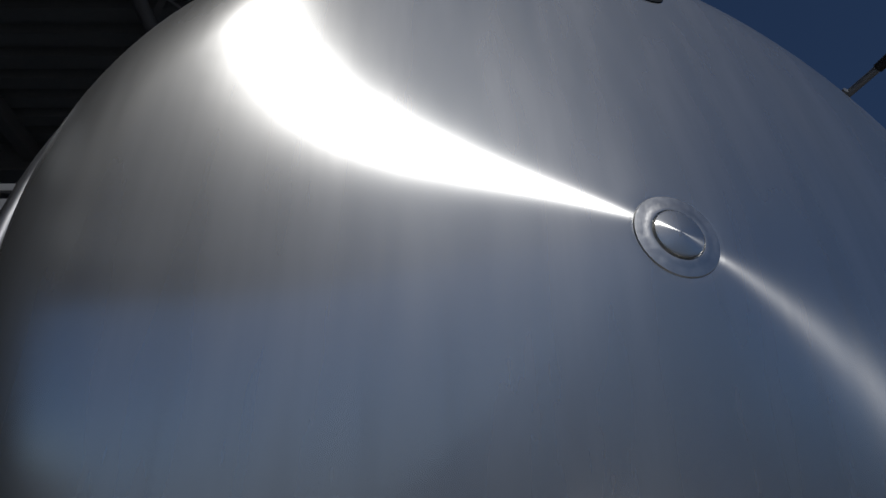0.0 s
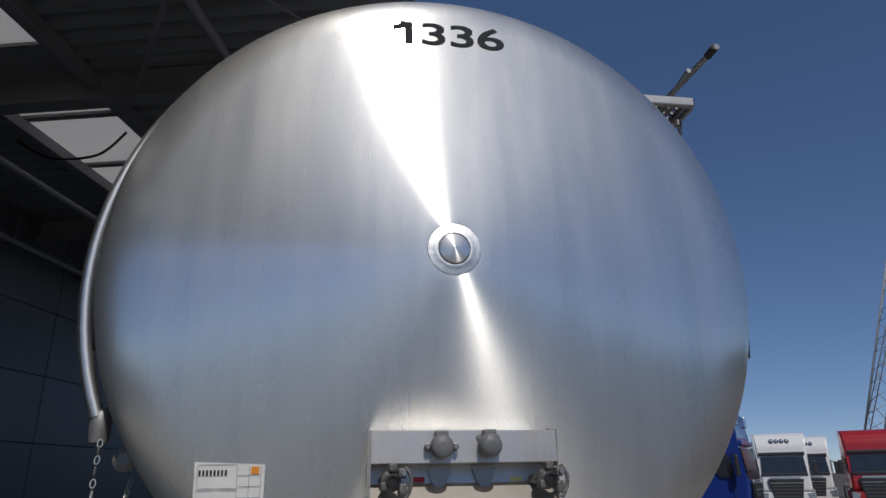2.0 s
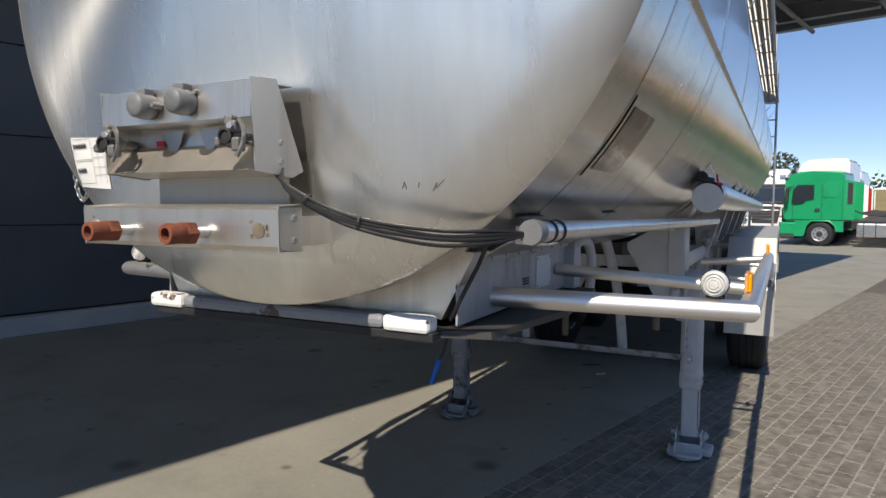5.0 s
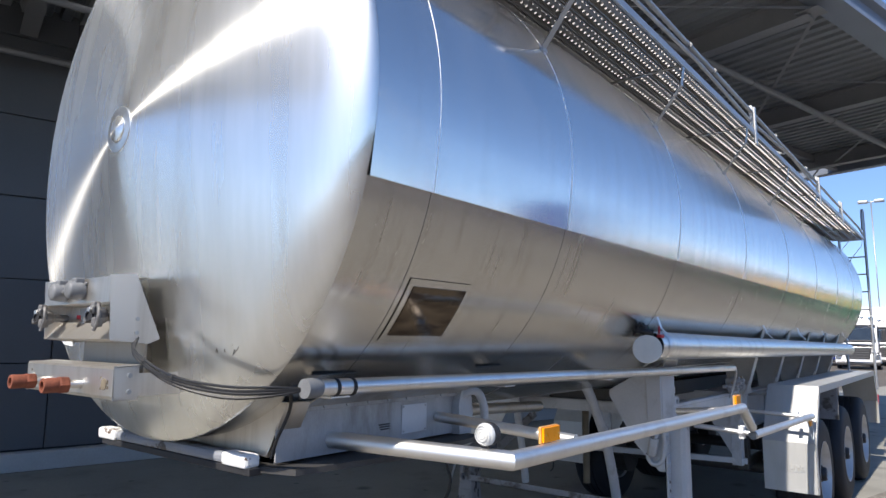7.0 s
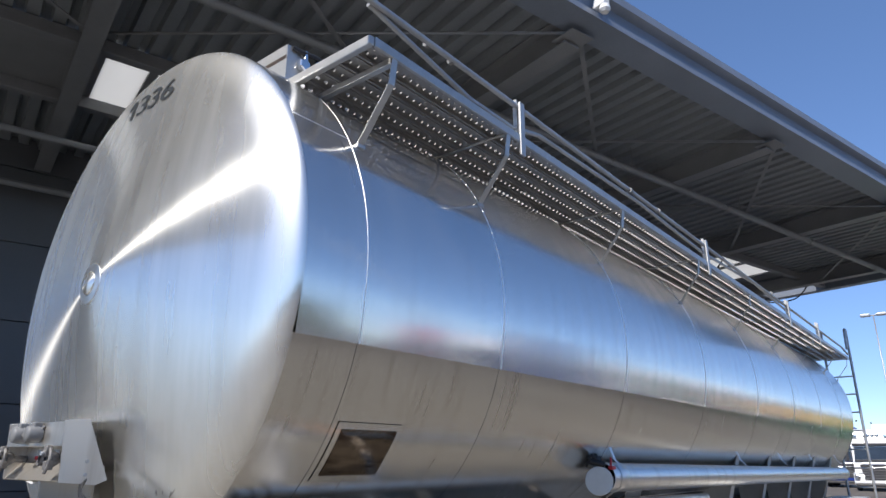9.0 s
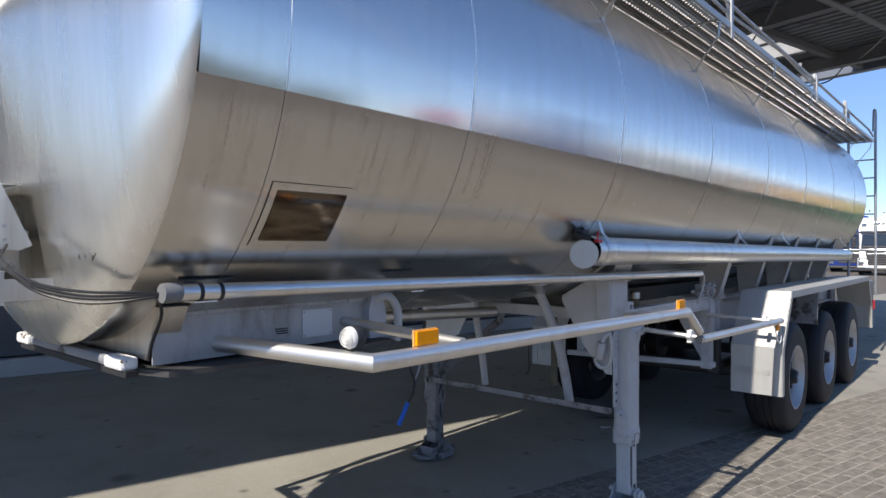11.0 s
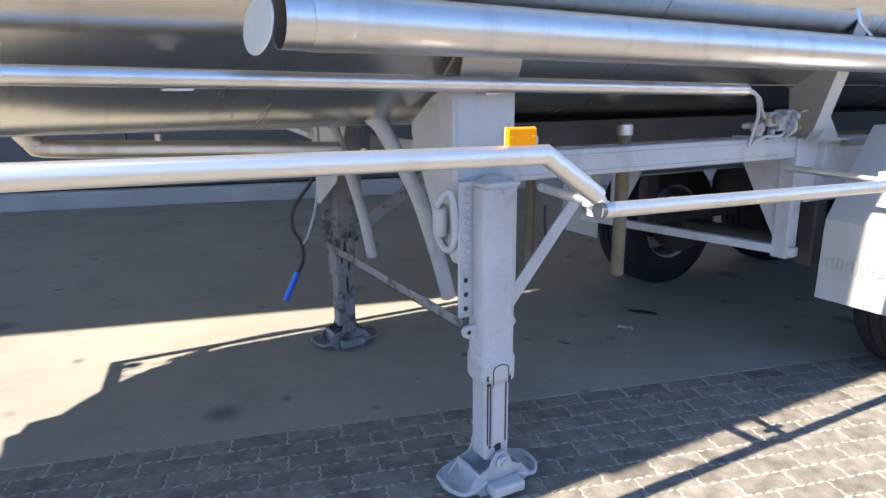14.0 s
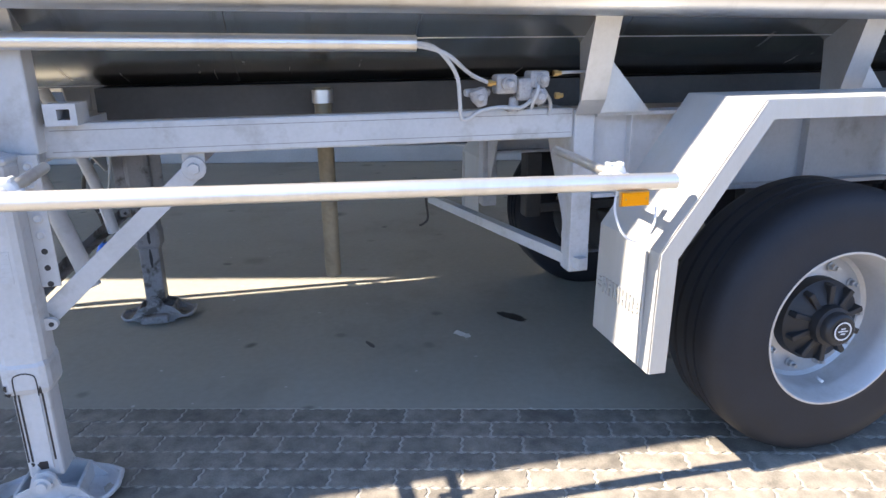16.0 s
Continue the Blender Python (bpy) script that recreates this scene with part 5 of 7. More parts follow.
    br.parent = trailer
    tagged(br, "grey welded bracket holding the landing leg")
    bm = B()
    box(bm, x - sx * 0.10 - 0.05, x - sx * 0.10 + 0.05, 3.315, 3.585, 1.235, 1.575, 0.006)
    part("post", bm, M_GREY, br)
    bm = B()
    prism(bm, [(sx * 0.38, 1.40), (sx * 0.38, 1.44), (sx * 0.565, 1.545), (sx * 0.72, 1.60), (sx * 0.752, 1.60), (x - sx * 0.045, 1.22), (x - sx * 0.045, 0.93), (x - sx * 0.085, 0.93), (sx * 0.56, 1.09)], 0.008, at(0, 3.34, 0, NEG_Y))
    part("gusset", bm, M_GREY, br)
    a0, a1 = (-44, -56)
    bm = B()
    rows = []
    for k in range(5):
        p = on_shell(a0 + (a1 - a0) * k / 4, 0, 0.004)
        rows.append((sx * p.x, 3.335, p.z))
    sheet(bm, rows[::sx], 0.23, 0.008, (0, 1, 0))
    part("saddle_strip", bm, M_ALU, br, "bare metal saddle strip")
    bm = B()
    sheet(bm, [(sx * 0.755, 3.335, 1.575), (sx * 0.772, 3.335, 1.62), (sx * 0.800, 3.335, 1.700)][::-sx], 0.25, 0.006, (0, 1, 0))
    part("top_strip", bm, M_ALU, br, "bare bright metal strip")
    return leg


landing_leg(1)
landing_leg(-1)

ub = new("under_frame")
ub.parent = trailer
tagged(ub, "grey painted frame, braces and pipes under the tank")
bm = B()
sheet(bm, [(0.74, 3.36, 0.655), (-0.90, 3.36, 0.655)], 0.045, 0.005, (0, 1, 0))
sheet(bm, [(0.74, 3.36, 0.655), (-0.90, 3.36, 0.655)], 0.005, 0.045, (0, 1, 0))
part("cross_brace", bm, M_GREYDARK, ub, "dark worn grey cross brace between the legs")
for sx in (-1, 1):
    bm = B()
    lx = 0.757 if sx > 0 else -0.925
    d = Vector((sx * 0.64, 4.03, 1.15)) - Vector((lx, 3.53, 0.70))
    m = Matrix.Translation((lx, 3.53, 0.70)) @ d.to_track_quat("Z", "X").to_matrix().to_4x4()
    box(bm, -0.034, 0.034, -0.004, 0.004, 0, d.length, 0.002, m)
    part("strut", bm, M_GREY if sx > 0 else M_GREYDARK, ub)
    bm = B()
    lathe(bm, [(0.040, 0), (0.042, 0.003), (0.042, 0.009), (0.040, 0.012)], at(sx * 0.64 + (0.006 if sx > 0 else -0.018), 4.03, 1.155, X_AXIS), 16)
    box(bm, sx * 0.64 - 0.006, sx * 0.64 + 0.004, 3.992, 4.068, 1.17, 1.212, 0.002)
    lug = part("strut_lug", bm, M_GREY, ub)
    bm = B()
    lathe(bm, [(0.022, 0), (0.020, 0.014)], at(sx * 0.64 + (0.019 if sx > 0 else -0.033), 4.03, 1.155, X_AXIS), 6, smooth=False)
    part("bolt", bm, M_GREY, lug)
    bm = B()
    x = sx * 0.64
    box(bm, x - 0.035, x + 0.035, 3.57, 5.44, 1.21, 1.325, 0.008)
    beam = part("side_beam", bm, M_GREY, ub)
    for z in (1.232, 1.302):
        bm = B()
        box(bm, x - 0.0358, x + 0.0358, 3.60, 5.43, z - 0.0012, z + 0.0012)
        part("rolled_line", bm, M_CAST, beam)
    bm = B()
    box(bm, x - 0.035, x + 0.035, 3.560, 3.572, 1.20, 1.345)
    part("end_plate", bm, M_GREY, ub)
    bm = B()
    box(bm, x - 0.045, x + 0.045, 5.44, 5.525, 0.66, 1.315, 0.005)
    part("post", bm, M_GREY, ub)
    bm = B()
    box(bm, x - 0.01, x + 0.01, 5.525, 10.8, 0.98, 1.30)
    box(bm, x - 0.06, x + 0.06, 5.525, 10.8, 1.29, 1.305)
    box(bm, x - 0.06, x + 0.06, 5.525, 10.8, 0.97, 0.985)
    part("main_beam", bm, M_GREY, ub)
    for y in (5.68, 6.5, 7.3):
        bm = B()
        box(bm, x + sx * 0.01 - 0.004, x + sx * 0.05, y - 0.004, y + 0.004, 0.99, 1.29) if sx > 0 else box(bm, x - 0.05, x - 0.01, y - 0.004, y + 0.004, 0.99, 1.29)
        part("stiffener", bm, M_GREY, ub)
    for y in (5.48, 6.60, 7.70, 8.80, 9.90):
        bm = B()
        a, b = on_shell(-35, 0, -0.01), on_shell(-60, 0, -0.01)
        prism(bm, [(sx * 0.58, 1.306), (sx * 0.72, 1.306), (sx * a.x, a.z), (sx * b.x, b.z)], 0.006, at(0, y + 0.03, 0, NEG_Y))
        sheet(bm, [(sx * 0.725, y - 0.06, 1.306), (sx * 0.76, y - 0.055, 1.36), (sx * (a.x + 0.003), y - 0.045, a.z)][::sx], 0.10, 0.006, (0, 1, 0))
        sad = part("tank_saddle", bm, M_ALU, ub, "bright folded tank saddle")
        bm = B()
        prism(bm, [(y + 0.04, 1.306), (y + 0.25, 1.306), (y + 0.045, 1.54)], 0.006, Matrix(((0, 0, 1, sx * 0.72), (1, 0, 0, 0), (0, 1, 0, 0), (0, 0, 0, 1))))
        part("saddle_gusset", bm, M_ALU, sad)
bm = B()
box(bm, -0.60, 0.60, 5.44, 5.50, 1.22, 1.31)
part("cross_member", bm, M_GREY, ub)
bm = B()
box(bm, -0.60, 0.60, 3.60, 3.68, 1.25, 1.33)
part("cross_member", bm, M_GREY, ub)
bm = B()
d = Vector((-0.62, 5.135, 0.722)) - Vector((0.715, 5.49, 0.700))
m = Matrix.Translation((0.715, 5.49, 0.700)) @ d.to_track_quat("Z", "X").to_matrix().to_4x4()
box(bm, -0.024, 0.024, -0.024, 0.024, 0, d.length, 0.003, m)
part("diagonal_bar", bm, M_GREY, ub)
# plain dark box along the middle under the tank
bm = B()
box(bm, -0.28, 0.28, 3.65, 10.6, 1.30, 1.42)
part("centre_dark_box", bm, M_DARKSTEEL, ub)
for sx in (-1, 1):
    bm = B()
    prism(bm, [(sx * 0.60, 0.73), (sx * 0.60, 1.225), (sx * 0.30, 1.225), (sx * 0.34, 1.17)], 0.006, at(0, 5.475, 0, NEG_Y))
    part("web_plate", bm, M_GREY, ub)
M_PIPEOLD = mat("stained_pipe", (0.17, 0.145, 0.10), 0.6, 0.3, var=0.25, scale=8, fine=60, bump=0.2, spots=(0.07, 0.055, 0.035), spot_scale=5, spot_amount=0.7)
for pts, r, mt, nm in (([(0.387, 4.50, 1.41), (0.387, 4.50, 0.637)], 0.033, M_PIPEOLD, "drain_pipe"),
                       ([(-0.406, 4.523, 1.40), (-0.406, 4.523, 0.513)], 0.030, M_PIPEOLD, "drain_pipe")):
    bm = B()
    tube(bm, pts, r, 16, caps=False)
    tube(bm, pts, r - 0.004, 16, caps=False)
    dpipe = part(nm, bm, mt, ub, "dull brown-grey drain pipe")
    bm = B()
    lathe(bm, [(r + 0.008, -0.03), (r + 0.008, 0.02)], at(pts[0][0], pts[0][1], 1.38), 16)
    part("pipe_nut", bm, M_TUBE, dpipe)
for pts, r in (([(0.25, 3.20, 1.47), (0.262, 3.25, 1.42), (0.285, 3.34, 1.25), (0.303, 3.405, 1.10), (0.316, 3.48, 0.86), (0.319, 3.538, 0.648)], 0.034),
               ([(-0.36, 3.26, 1.40), (-0.37, 3.31, 1.25), (-0.38, 3.36, 1.11), (-0.388, 3.42, 0.90), (-0.391, 3.459, 0.694)], 0.028)):
    bm = B()
    tube(bm, arc(pts, 6), r, 14, caps=False)
    tube(bm, arc(pts, 6), r - 0.004, 14, caps=False)
    part("drain_hose", bm, M_GREY, ub, "grey hanging drain hose")
bm = B()
tube(bm, arc([(0.72, 3.26, 1.15), (0.735, 3.28, 1.19), (0.755, 3.30, 1.20), (0.765, 3.31, 1.14), (0.755, 3.32, 1.04), (0.725, 3.325, 0.985), (0.68, 3.32, 0.975), (0.655, 3.31, 1.005), (0.655, 3.30, 1.04)], 5), 0.015, 10)
part("hose_loop", bm, M_GREY, ub)
bm = B()
lathe(bm, [(0.026, 0), (0.029, 0.004), (0.030, 0.112), (0.026, 0.118), (0.012, 0.119)], at(0.680, 3.300, 1.035, pose(0, 0, 0, 8, 14, 0)), 16)
part("hose_drum", bm, M_GREY, ub)
# crank on the far leg
bm = B()
tube(bm, arc([(-0.93, 3.34, 1.16), (-0.94, 3.31, 1.05), (-0.95, 3.20, 0.90), (-0.955, 3.19, 0.78), (-0.96, 3.24, 0.68), (-0.985, 3.25, 0.57), (-1.013, 3.222, 0.49)], 5), 0.012, 8)
crank = part("crank", bm, M_DARKSTEEL, ub, "dark bent crank with blue grip")
bm = B()
tube(bm, arc([(-0.94, 3.36, 1.08), (-0.95, 3.33, 0.88), (-0.965, 3.28, 0.72), (-0.955, 3.24, 0.68)], 5), 0.008, 8)
part("crank_hanger", bm, M_GREY, crank)
bm = B()
tube(bm, [(-1.013, 3.222, 0.492), (-1.043, 3.144, 0.317)], 0.020, 12)
part("grip", bm, M_BLUEGRIP, crank, "bright blue plastic grip")
bm = B()
tube(bm, arc([(-1.13, 5.20, 0.72), (-1.13, 5.20, 0.60), (-1.13, 5.21, 0.48), (-1.13, 5.18, 0.44), (-1.13, 5.15, 0.43)], 5), 0.008, 6)
part("hook", bm, M_DARKSTEEL, ub)
bm = B()
for y0, y1, z0, z1 in ((3.612, 3.708, 1.322, 1.340), (3.612, 3.708, 1.374, 1.392), (3.612, 3.650, 1.340, 1.374), (3.688, 3.708, 1.340, 1.374)):
    box(bm, 0.60, 0.735, y0, y1, z0, z1)
part("tube_stub", bm, M_GREY, ub, "open square tube stub")
# valve block
vb = new("valve_block")
vb.parent = trailer
M_VALVE = mat("dusty_valve", (0.36, 0.36, 0.37), 0.6, 0.1, var=0.3, scale=25, fine=120, bump=0.3, spots=(0.14, 0.13, 0.12), spot_scale=25, spot_amount=0.6)
tagged(vb, "dusty cast valve block with grey air lines")
for x0, x1, y0, y1, z0, z1 in ((0.66, 0.735, 5.11, 5.19, 1.385, 1.455), (0.67, 0.74, 5.19, 5.25, 1.36, 1.44), (0.66, 0.745, 5.235, 5.31, 1.405, 1.465), (0.66, 0.70, 5.00, 5.10, 1.375, 1.405)):
    bm = B()
    box(bm, x0, x1, y0, y1, z0, z1, 0.012)
    part("body", bm, M_VALVE, vb)
for x, y, z, r, h in ((0.735, 5.15, 1.42, 0.026, 0.05), (0.735, 5.265, 1.375, 0.030, 0.045), (0.74, 5.28, 1.435, 0.022, 0.04), (0.70, 5.045, 1.375, 0.026, 0.055)):
    bm = B()
    lathe(bm, [(r * 0.8, 0), (r, 0.006), (r, h * 0.5), (r * 0.75, h * 0.55), (r * 0.75, h * 0.8), (r * 0.4, h)], at(x, y, z, X_AXIS), 14)
    part("valve_cap", bm, M_VALVE, vb)
bm = B()
lathe(bm, [(0.018, 0), (0.034, 0.035), (0.030, 0.06), (0.02, 0.065)], at(0.72, 5.06, 1.345, pose(0, 0, 0, 20, 0, 0)), 14)
part("funnel", bm, M_VALVE, vb)
bm = B()
lathe(bm, [(0.018, 0), (0.018, 0.05), (0.010, 0.055)], at(0.70, 5.185, 1.318), 10)
part("drain_stub", bm, M_VALVE, vb)
M_BRASS = mat("brass", (0.45, 0.30, 0.12), 0.45, 0.8)
for y, z in ((5.075, 1.425), (5.335, 1.375), (5.325, 1.455)):
    bm = B()
    lathe(bm, [(0.013, 0), (0.013, 0.016), (0.009, 0.017), (0.009, 0.03)], at(0.735, y, z, POS_Y), 6, smooth=False)
    part("brass_fitting", bm, M_BRASS, vb)
for pts, r in (([(0.818, 4.79, 1.565), (0.82, 4.87, 1.545), (0.79, 4.945, 1.46), (0.76, 4.965, 1.37), (0.735, 4.975, 1.31), (0.724, 5.00, 1.298), (0.724, 5.05, 1.325), (0.73, 5.12, 1.338), (0.735, 5.20, 1.335), (0.74, 5.24, 1.36)], 0.0075),
               ([(0.818, 4.79, 1.558), (0.815, 4.90, 1.53), (0.77, 5.0, 1.46), (0.735, 5.075, 1.428)], 0.0075),
               ([(0.735, 5.33, 1.455), (0.73, 5.40, 1.458), (0.69, 5.50, 1.456)], 0.006),
               ([(0.745, 5.24, 1.33), (0.78, 5.235, 1.36), (0.785, 5.25, 1.40), (0.755, 5.255, 1.42)], 0.006),
               ([(0.70, 5.30, 1.40), (0.69, 5.335, 1.35), (0.68, 5.335, 1.30)], 0.007)):
    bm = B()
    tube(bm, arc(pts, 5), r, 8)
    part("air_line", bm, M_GREY, vb)

# fenders
FP = [(5.485, 0.485), (5.495, 0.905), (5.815, 1.375), (10.15, 1.365), (10.45, 0.93), (10.46, 0.62)]
for sx in (-1, 1):
    f = new("fender")
    f.parent = trailer
    tagged(f, "angular stainless wheel fender with embossed maker name")
    bm = B()
    x0 = 0.85 if sx > 0 else -1.27
    sheet(bm, [(x0, y, z) for y, z in FP], 0.42, 0.004, (1, 0, 0))
    part("sheet", bm, M_FENDER, f)
    bm = B()
    inner = [(5.545, 0.485), (5.555, 0.885), (5.845, 1.318), (10.12, 1.308), (10.39, 0.915), (10.40, 0.62)]
    vs = []
    for (a, b), (c, d) in zip(FP, inner):
        vs.append([bm.verts.new((sx * 1.2725 + o, p, q)) for o in (0, 0.004) for p, q in ((a, b), (c, d))])
    for a, b in zip(vs, vs[1:]):
        for i, j in ((0, 1), (2, 3), (0, 2), (1, 3)):
            bm.faces.new((a[i], a[j], b[j], b[i]))
    for a in (vs[0], vs[-1]):
        bm.faces.new((a[0], a[1], a[3], a[2]))
    part("outer_lip", bm, M_FENDER, f)
    bm = B()
    box(bm, sx * 1.205 - 0.008, sx * 1.205 + 0.008, 5.476, 5.4845, 0.49, 0.90, 0.002)
    part("edge_fold", bm, M_FENDER, f)
    bm = B()
    xs = 0.93
    for k in range(5):
        xx = sx * (xs + 0.05 * k)
        box(bm, xx - 0.018, xx - 0.010, 5.4785, 5.4865, 0.655, 0.715)
        box(bm, xx + 0.008, xx + 0.016, 5.4785, 5.4865, 0.655, 0.715)
        box(bm, xx - 0.010, xx + 0.008, 5.4785, 5.4865, 0.680 + 0.010 * (k % 3), 0.688 + 0.010 * (k % 3))
    for side in (0.885, 1.165):
        for q in range(3):
            box(bm, sx * side - 0.016 + 0.004 * q, sx * side + 0.010, 5.4785, 5.4865, 0.665 + 0.017 * q, 0.672 + 0.017 * q)
    part("embossed_mark", bm, M_EMBOSS, f)
    for y in (5.9, 7.05, 8.55, 10.0):
        bm = B()
        tube(bm, [(sx * 0.64, y, 1.27), (sx * 1.20, y, 1.345)], 0.02, 8)
        part("fender_stay", bm, M_GREY, f)
    bm = B()
    box(bm, min(sx * 0.70, sx * 1.26), max(sx * 0.70, sx * 1.26), 6.95, 6.96, 0.98, 1.36)
    part("mud_flap", bm, M_GREYDARK, f)

# wheels and axles
M_RIM = mat("rim_paint", (0.50, 0.50, 0.50), 0.40, 0.45, var=0.08, scale=8, fine=80, bump=0.1, spots=(0.30, 0.27, 0.22), spot_scale=6, spot_amount=0.35)
M_HUB = mat("hub_black", (0.02, 0.021, 0.024), 0.5, 0.2, var=0.2, scale=20, bump=0.2)


def wheel_meshes():
    out = {}
    bm = B()
    lathe(bm, [(0.300, -0.005), (0.335, -0.012), (0.41, -0.002), (0.475, -0.012), (0.502, -0.026), (0.518, -0.046), (0.527, -0.070), (0.530, -0.095), (0.530, -0.118), (0.520, -0.120), (0.520, -0.128), (0.531, -0.130),
               (0.531, -0.170), (0.518, -0.173), (0.518, -0.185), (0.531, -0.188), (0.531, -0.235), (0.518, -0.238), (0.518, -0.25), (0.530, -0.253), (0.529, -0.30), (0.515, -0.335), (0.46, -0.362), (0.33, -0.365), (0.300, -0.355)],
          X_AXIS, 72, cap0=False, cap1=False)
    out["tyre"] = (bm, M_TYRE)
    bm = B()
    lathe(bm, [(0.301, -0.03), (0.306, -0.012), (0.303, -0.004), (0.296, -0.004), (0.289, -0.014), (0.284, -0.045), (0.272, -0.065), (0.266, -0.10), (0.262, -0.165), (0.248, -0.178), (0.236, -0.170), (0.150, -0.160), (0.10, -0.16)], X_AXIS, 64, cap0=False, cap1=True)
    lathe(bm, [(0.297, -0.06), (0.285, -0.34), (0.303, -0.355)], X_AXIS, 48, cap0=False, cap1=False)
    out["rim"] = (bm, M_RIM)
    bm = B()
    lathe(bm, [(0.165, -0.165), (0.163, -0.112), (0.128, -0.088), (0.080, -0.075), (0.077, -0.040), (0.064, -0.036), (0.064, -0.012), (0.058, -0.004), (0.052, 0.0)], X_AXIS, 28)
    out["hub"] = (bm, M_HUB)
    bm = B()
    box(bm, -0.112, -0.068, -0.011, 0.011, 0.078, 0.155, 0.004)
    out["hub_fin"] = (bm, M_HUB)
    bm = B()
    lathe(bm, [(0.040, 0.0), (0.040, 0.003)], X_AXIS, 28)
    out["hub_cap"] = (bm, M_HUB)
    bm = B()
    lathe(bm, [(0.037, 0.0032), (0.034, 0.0045), (0.031, 0.0032)], X_AXIS, 28, cap0=False, cap1=False)
    for q in (-0.010, 0.0, 0.010):
        box(bm, 0.003, 0.0045, -0.020 + abs(q), 0.020 - abs(q), q - 0.0022, q + 0.0022)
    out["hub_mark"] = (bm, M_PLATE)
    bm = B()
    lathe(bm, [(0.019, 0.0), (0.019, 0.006), (0.013, 0.007)], X_AXIS, 12, smooth=False)
    lathe(bm, [(0.015, 0.006), (0.014, 0.024), (0.009, 0.027)], X_AXIS, 6, smooth=False)
    lathe(bm, [(0.008, 0.02), (0.008, 0.040)], X_AXIS, 8)
    out["nut"] = (bm, M_GALV)
    bm = B()
    tube(bm, [(-0.10, 0.02, -0.24), (-0.07, 0.02, -0.245)], 0.006, 8)
    out["valve"] = (bm, M_PLATE)
    return out


def wheel_at(m):
    w = new("wheel")
    w.parent = trailer
    w.matrix_basis = m
    tagged(w, "wide single truck tyre on a silver steel rim")
    return w


master = {}
for i, y in enumerate((6.30, 7.80, 9.30)):
    for sx in (1, -1):
        w = wheel_at(pose(sx * 1.215, y, 0.528, 0, 0, 0 if sx > 0 else 180))
        if not master:
            for nm, (bm, mt) in wheel_meshes().items():
                if nm == "hub_fin":
                    master[nm] = part(nm, bm, mt, master["hub"])
                    for k in range(1, 10):
                        again(nm, master[nm], master["hub"], pose(0, 0, 0, 36 * k, 0, 0))
                elif nm != "nut":
                    master[nm] = part(nm, bm, mt, w)
                else:
                    master[nm] = part(nm, bm, mt, w)
                    master[nm].matrix_basis = pose(-0.163, 0.205, 0)
            for k in range(1, 10):
                a = radians(36 * k)
                again("nut", master["nut"], w, pose(-0.163, 0.205 * math.cos(a), 0.205 * math.sin(a)))
        else:
            for nm in ("tyre", "rim", "hub", "hub_cap", "hub_mark", "valve"):
                piece = again(nm, master[nm], w, Matrix())
                if nm == "hub":
                    for k in range(10):
                        again("hub_fin", master["hub_fin"], piece, pose(0, 0, 0, 36 * k, 0, 0))
            for k in range(10):
                a = radians(36 * k)
                again("nut", master["nut"], w, pose(-0.163, 0.205 * math.cos(a), 0.205 * math.sin(a)))
    bm = B()
    tube(bm, [(-1.05, y, 0.528), (1.05, y, 0.528)], 0.065, 14)
    ax = part("axle", bm, M_DARKSTEEL, trailer, "dirty black axle with brake and air spring")
    for sx in (-1, 1):
        bm = B()
        lathe(bm, [(0.21, 0), (0.22, 0.15), (0.08, 0.17)], at(sx * 0.80 - 0.08, y, 0.528, X_AXIS), 24)
        part("brake_drum", bm, M_DARKSTEEL, ax)
        bm = B()
        box(bm, sx * 0.62 - 0.04, sx * 0.62 + 0.04, y - 0.55, y + 0.40, 0.60, 0.66, 0.01)
        box(bm, sx * 0.62 - 0.05, sx * 0.62 + 0.05, y - 0.60, y - 0.50, 0.58, 0.97, 0.01)
        part("trailing_arm", bm, M_DARKSTEEL, ax)
        bm = B()
        lathe(bm, [(0.11, 0), (0.14, 0.08), (0.14, 0.22), (0.11, 0.31)], at(sx * 0.62, y + 0.36, 0.66), 20)
        part("air_spring", bm, M_BLACK, ax)

# hose tube with open cap
ht = new("hose_tube")
ht.parent = trailer
tagged(ht, "long polished hose storage tube with white end cap")
HX, HZ, HR = 0.948, 1.755, 0.082
bm = B()
tube(bm, [(HX, 2.655, HZ), (HX, 10.45, HZ - 0.09)], HR, 40, caps=False)
tube(bm, [(HX, 2.656, HZ), (HX, 10.44, HZ - 0.09)], HR - 0.003, 40, caps=False)
lathe(bm, [(HR, 0), (HR - 0.003, -0.001)], at(HX, 2.656, HZ, POS_Y), 40, cap0=False, cap1=False)
part("tube", bm, M_TUBE, ht)
bm = B()
lathe(bm, [(HR + 0.0015, 0), (HR + 0.004, 0.004), (HR + 0.004, 0.11), (HR + 0.0015, 0.115)], at(HX, 2.735, HZ, POS_Y), 40, cap0=False, cap1=False)
part("collar", bm, M_TUBE, ht)
bm = B()
lathe(bm, [(0.003, 0), (HR - 0.0035, 0)], at(HX, 2.795, HZ, POS_Y), 32, cap0=False, cap1=False)
part("dark_inside", bm, M_BLACK, ht)
bm = B()
cm = at(HX + 0.004, 2.597, HZ - 0.018) @ pose(0, 0, 0, 80, 0, 14)
lathe(bm, [(0.002, 0.003), (0.079, 0.003), (0.081, 0.001), (0.081, -0.003), (0.078, -0.004), (0.002, -0.004)], cm, 36, smooth=False, cap0=False)
part("end_cap", bm, M_CAPWHITE, ht, "off-white round cap hanging open")
bm = B()
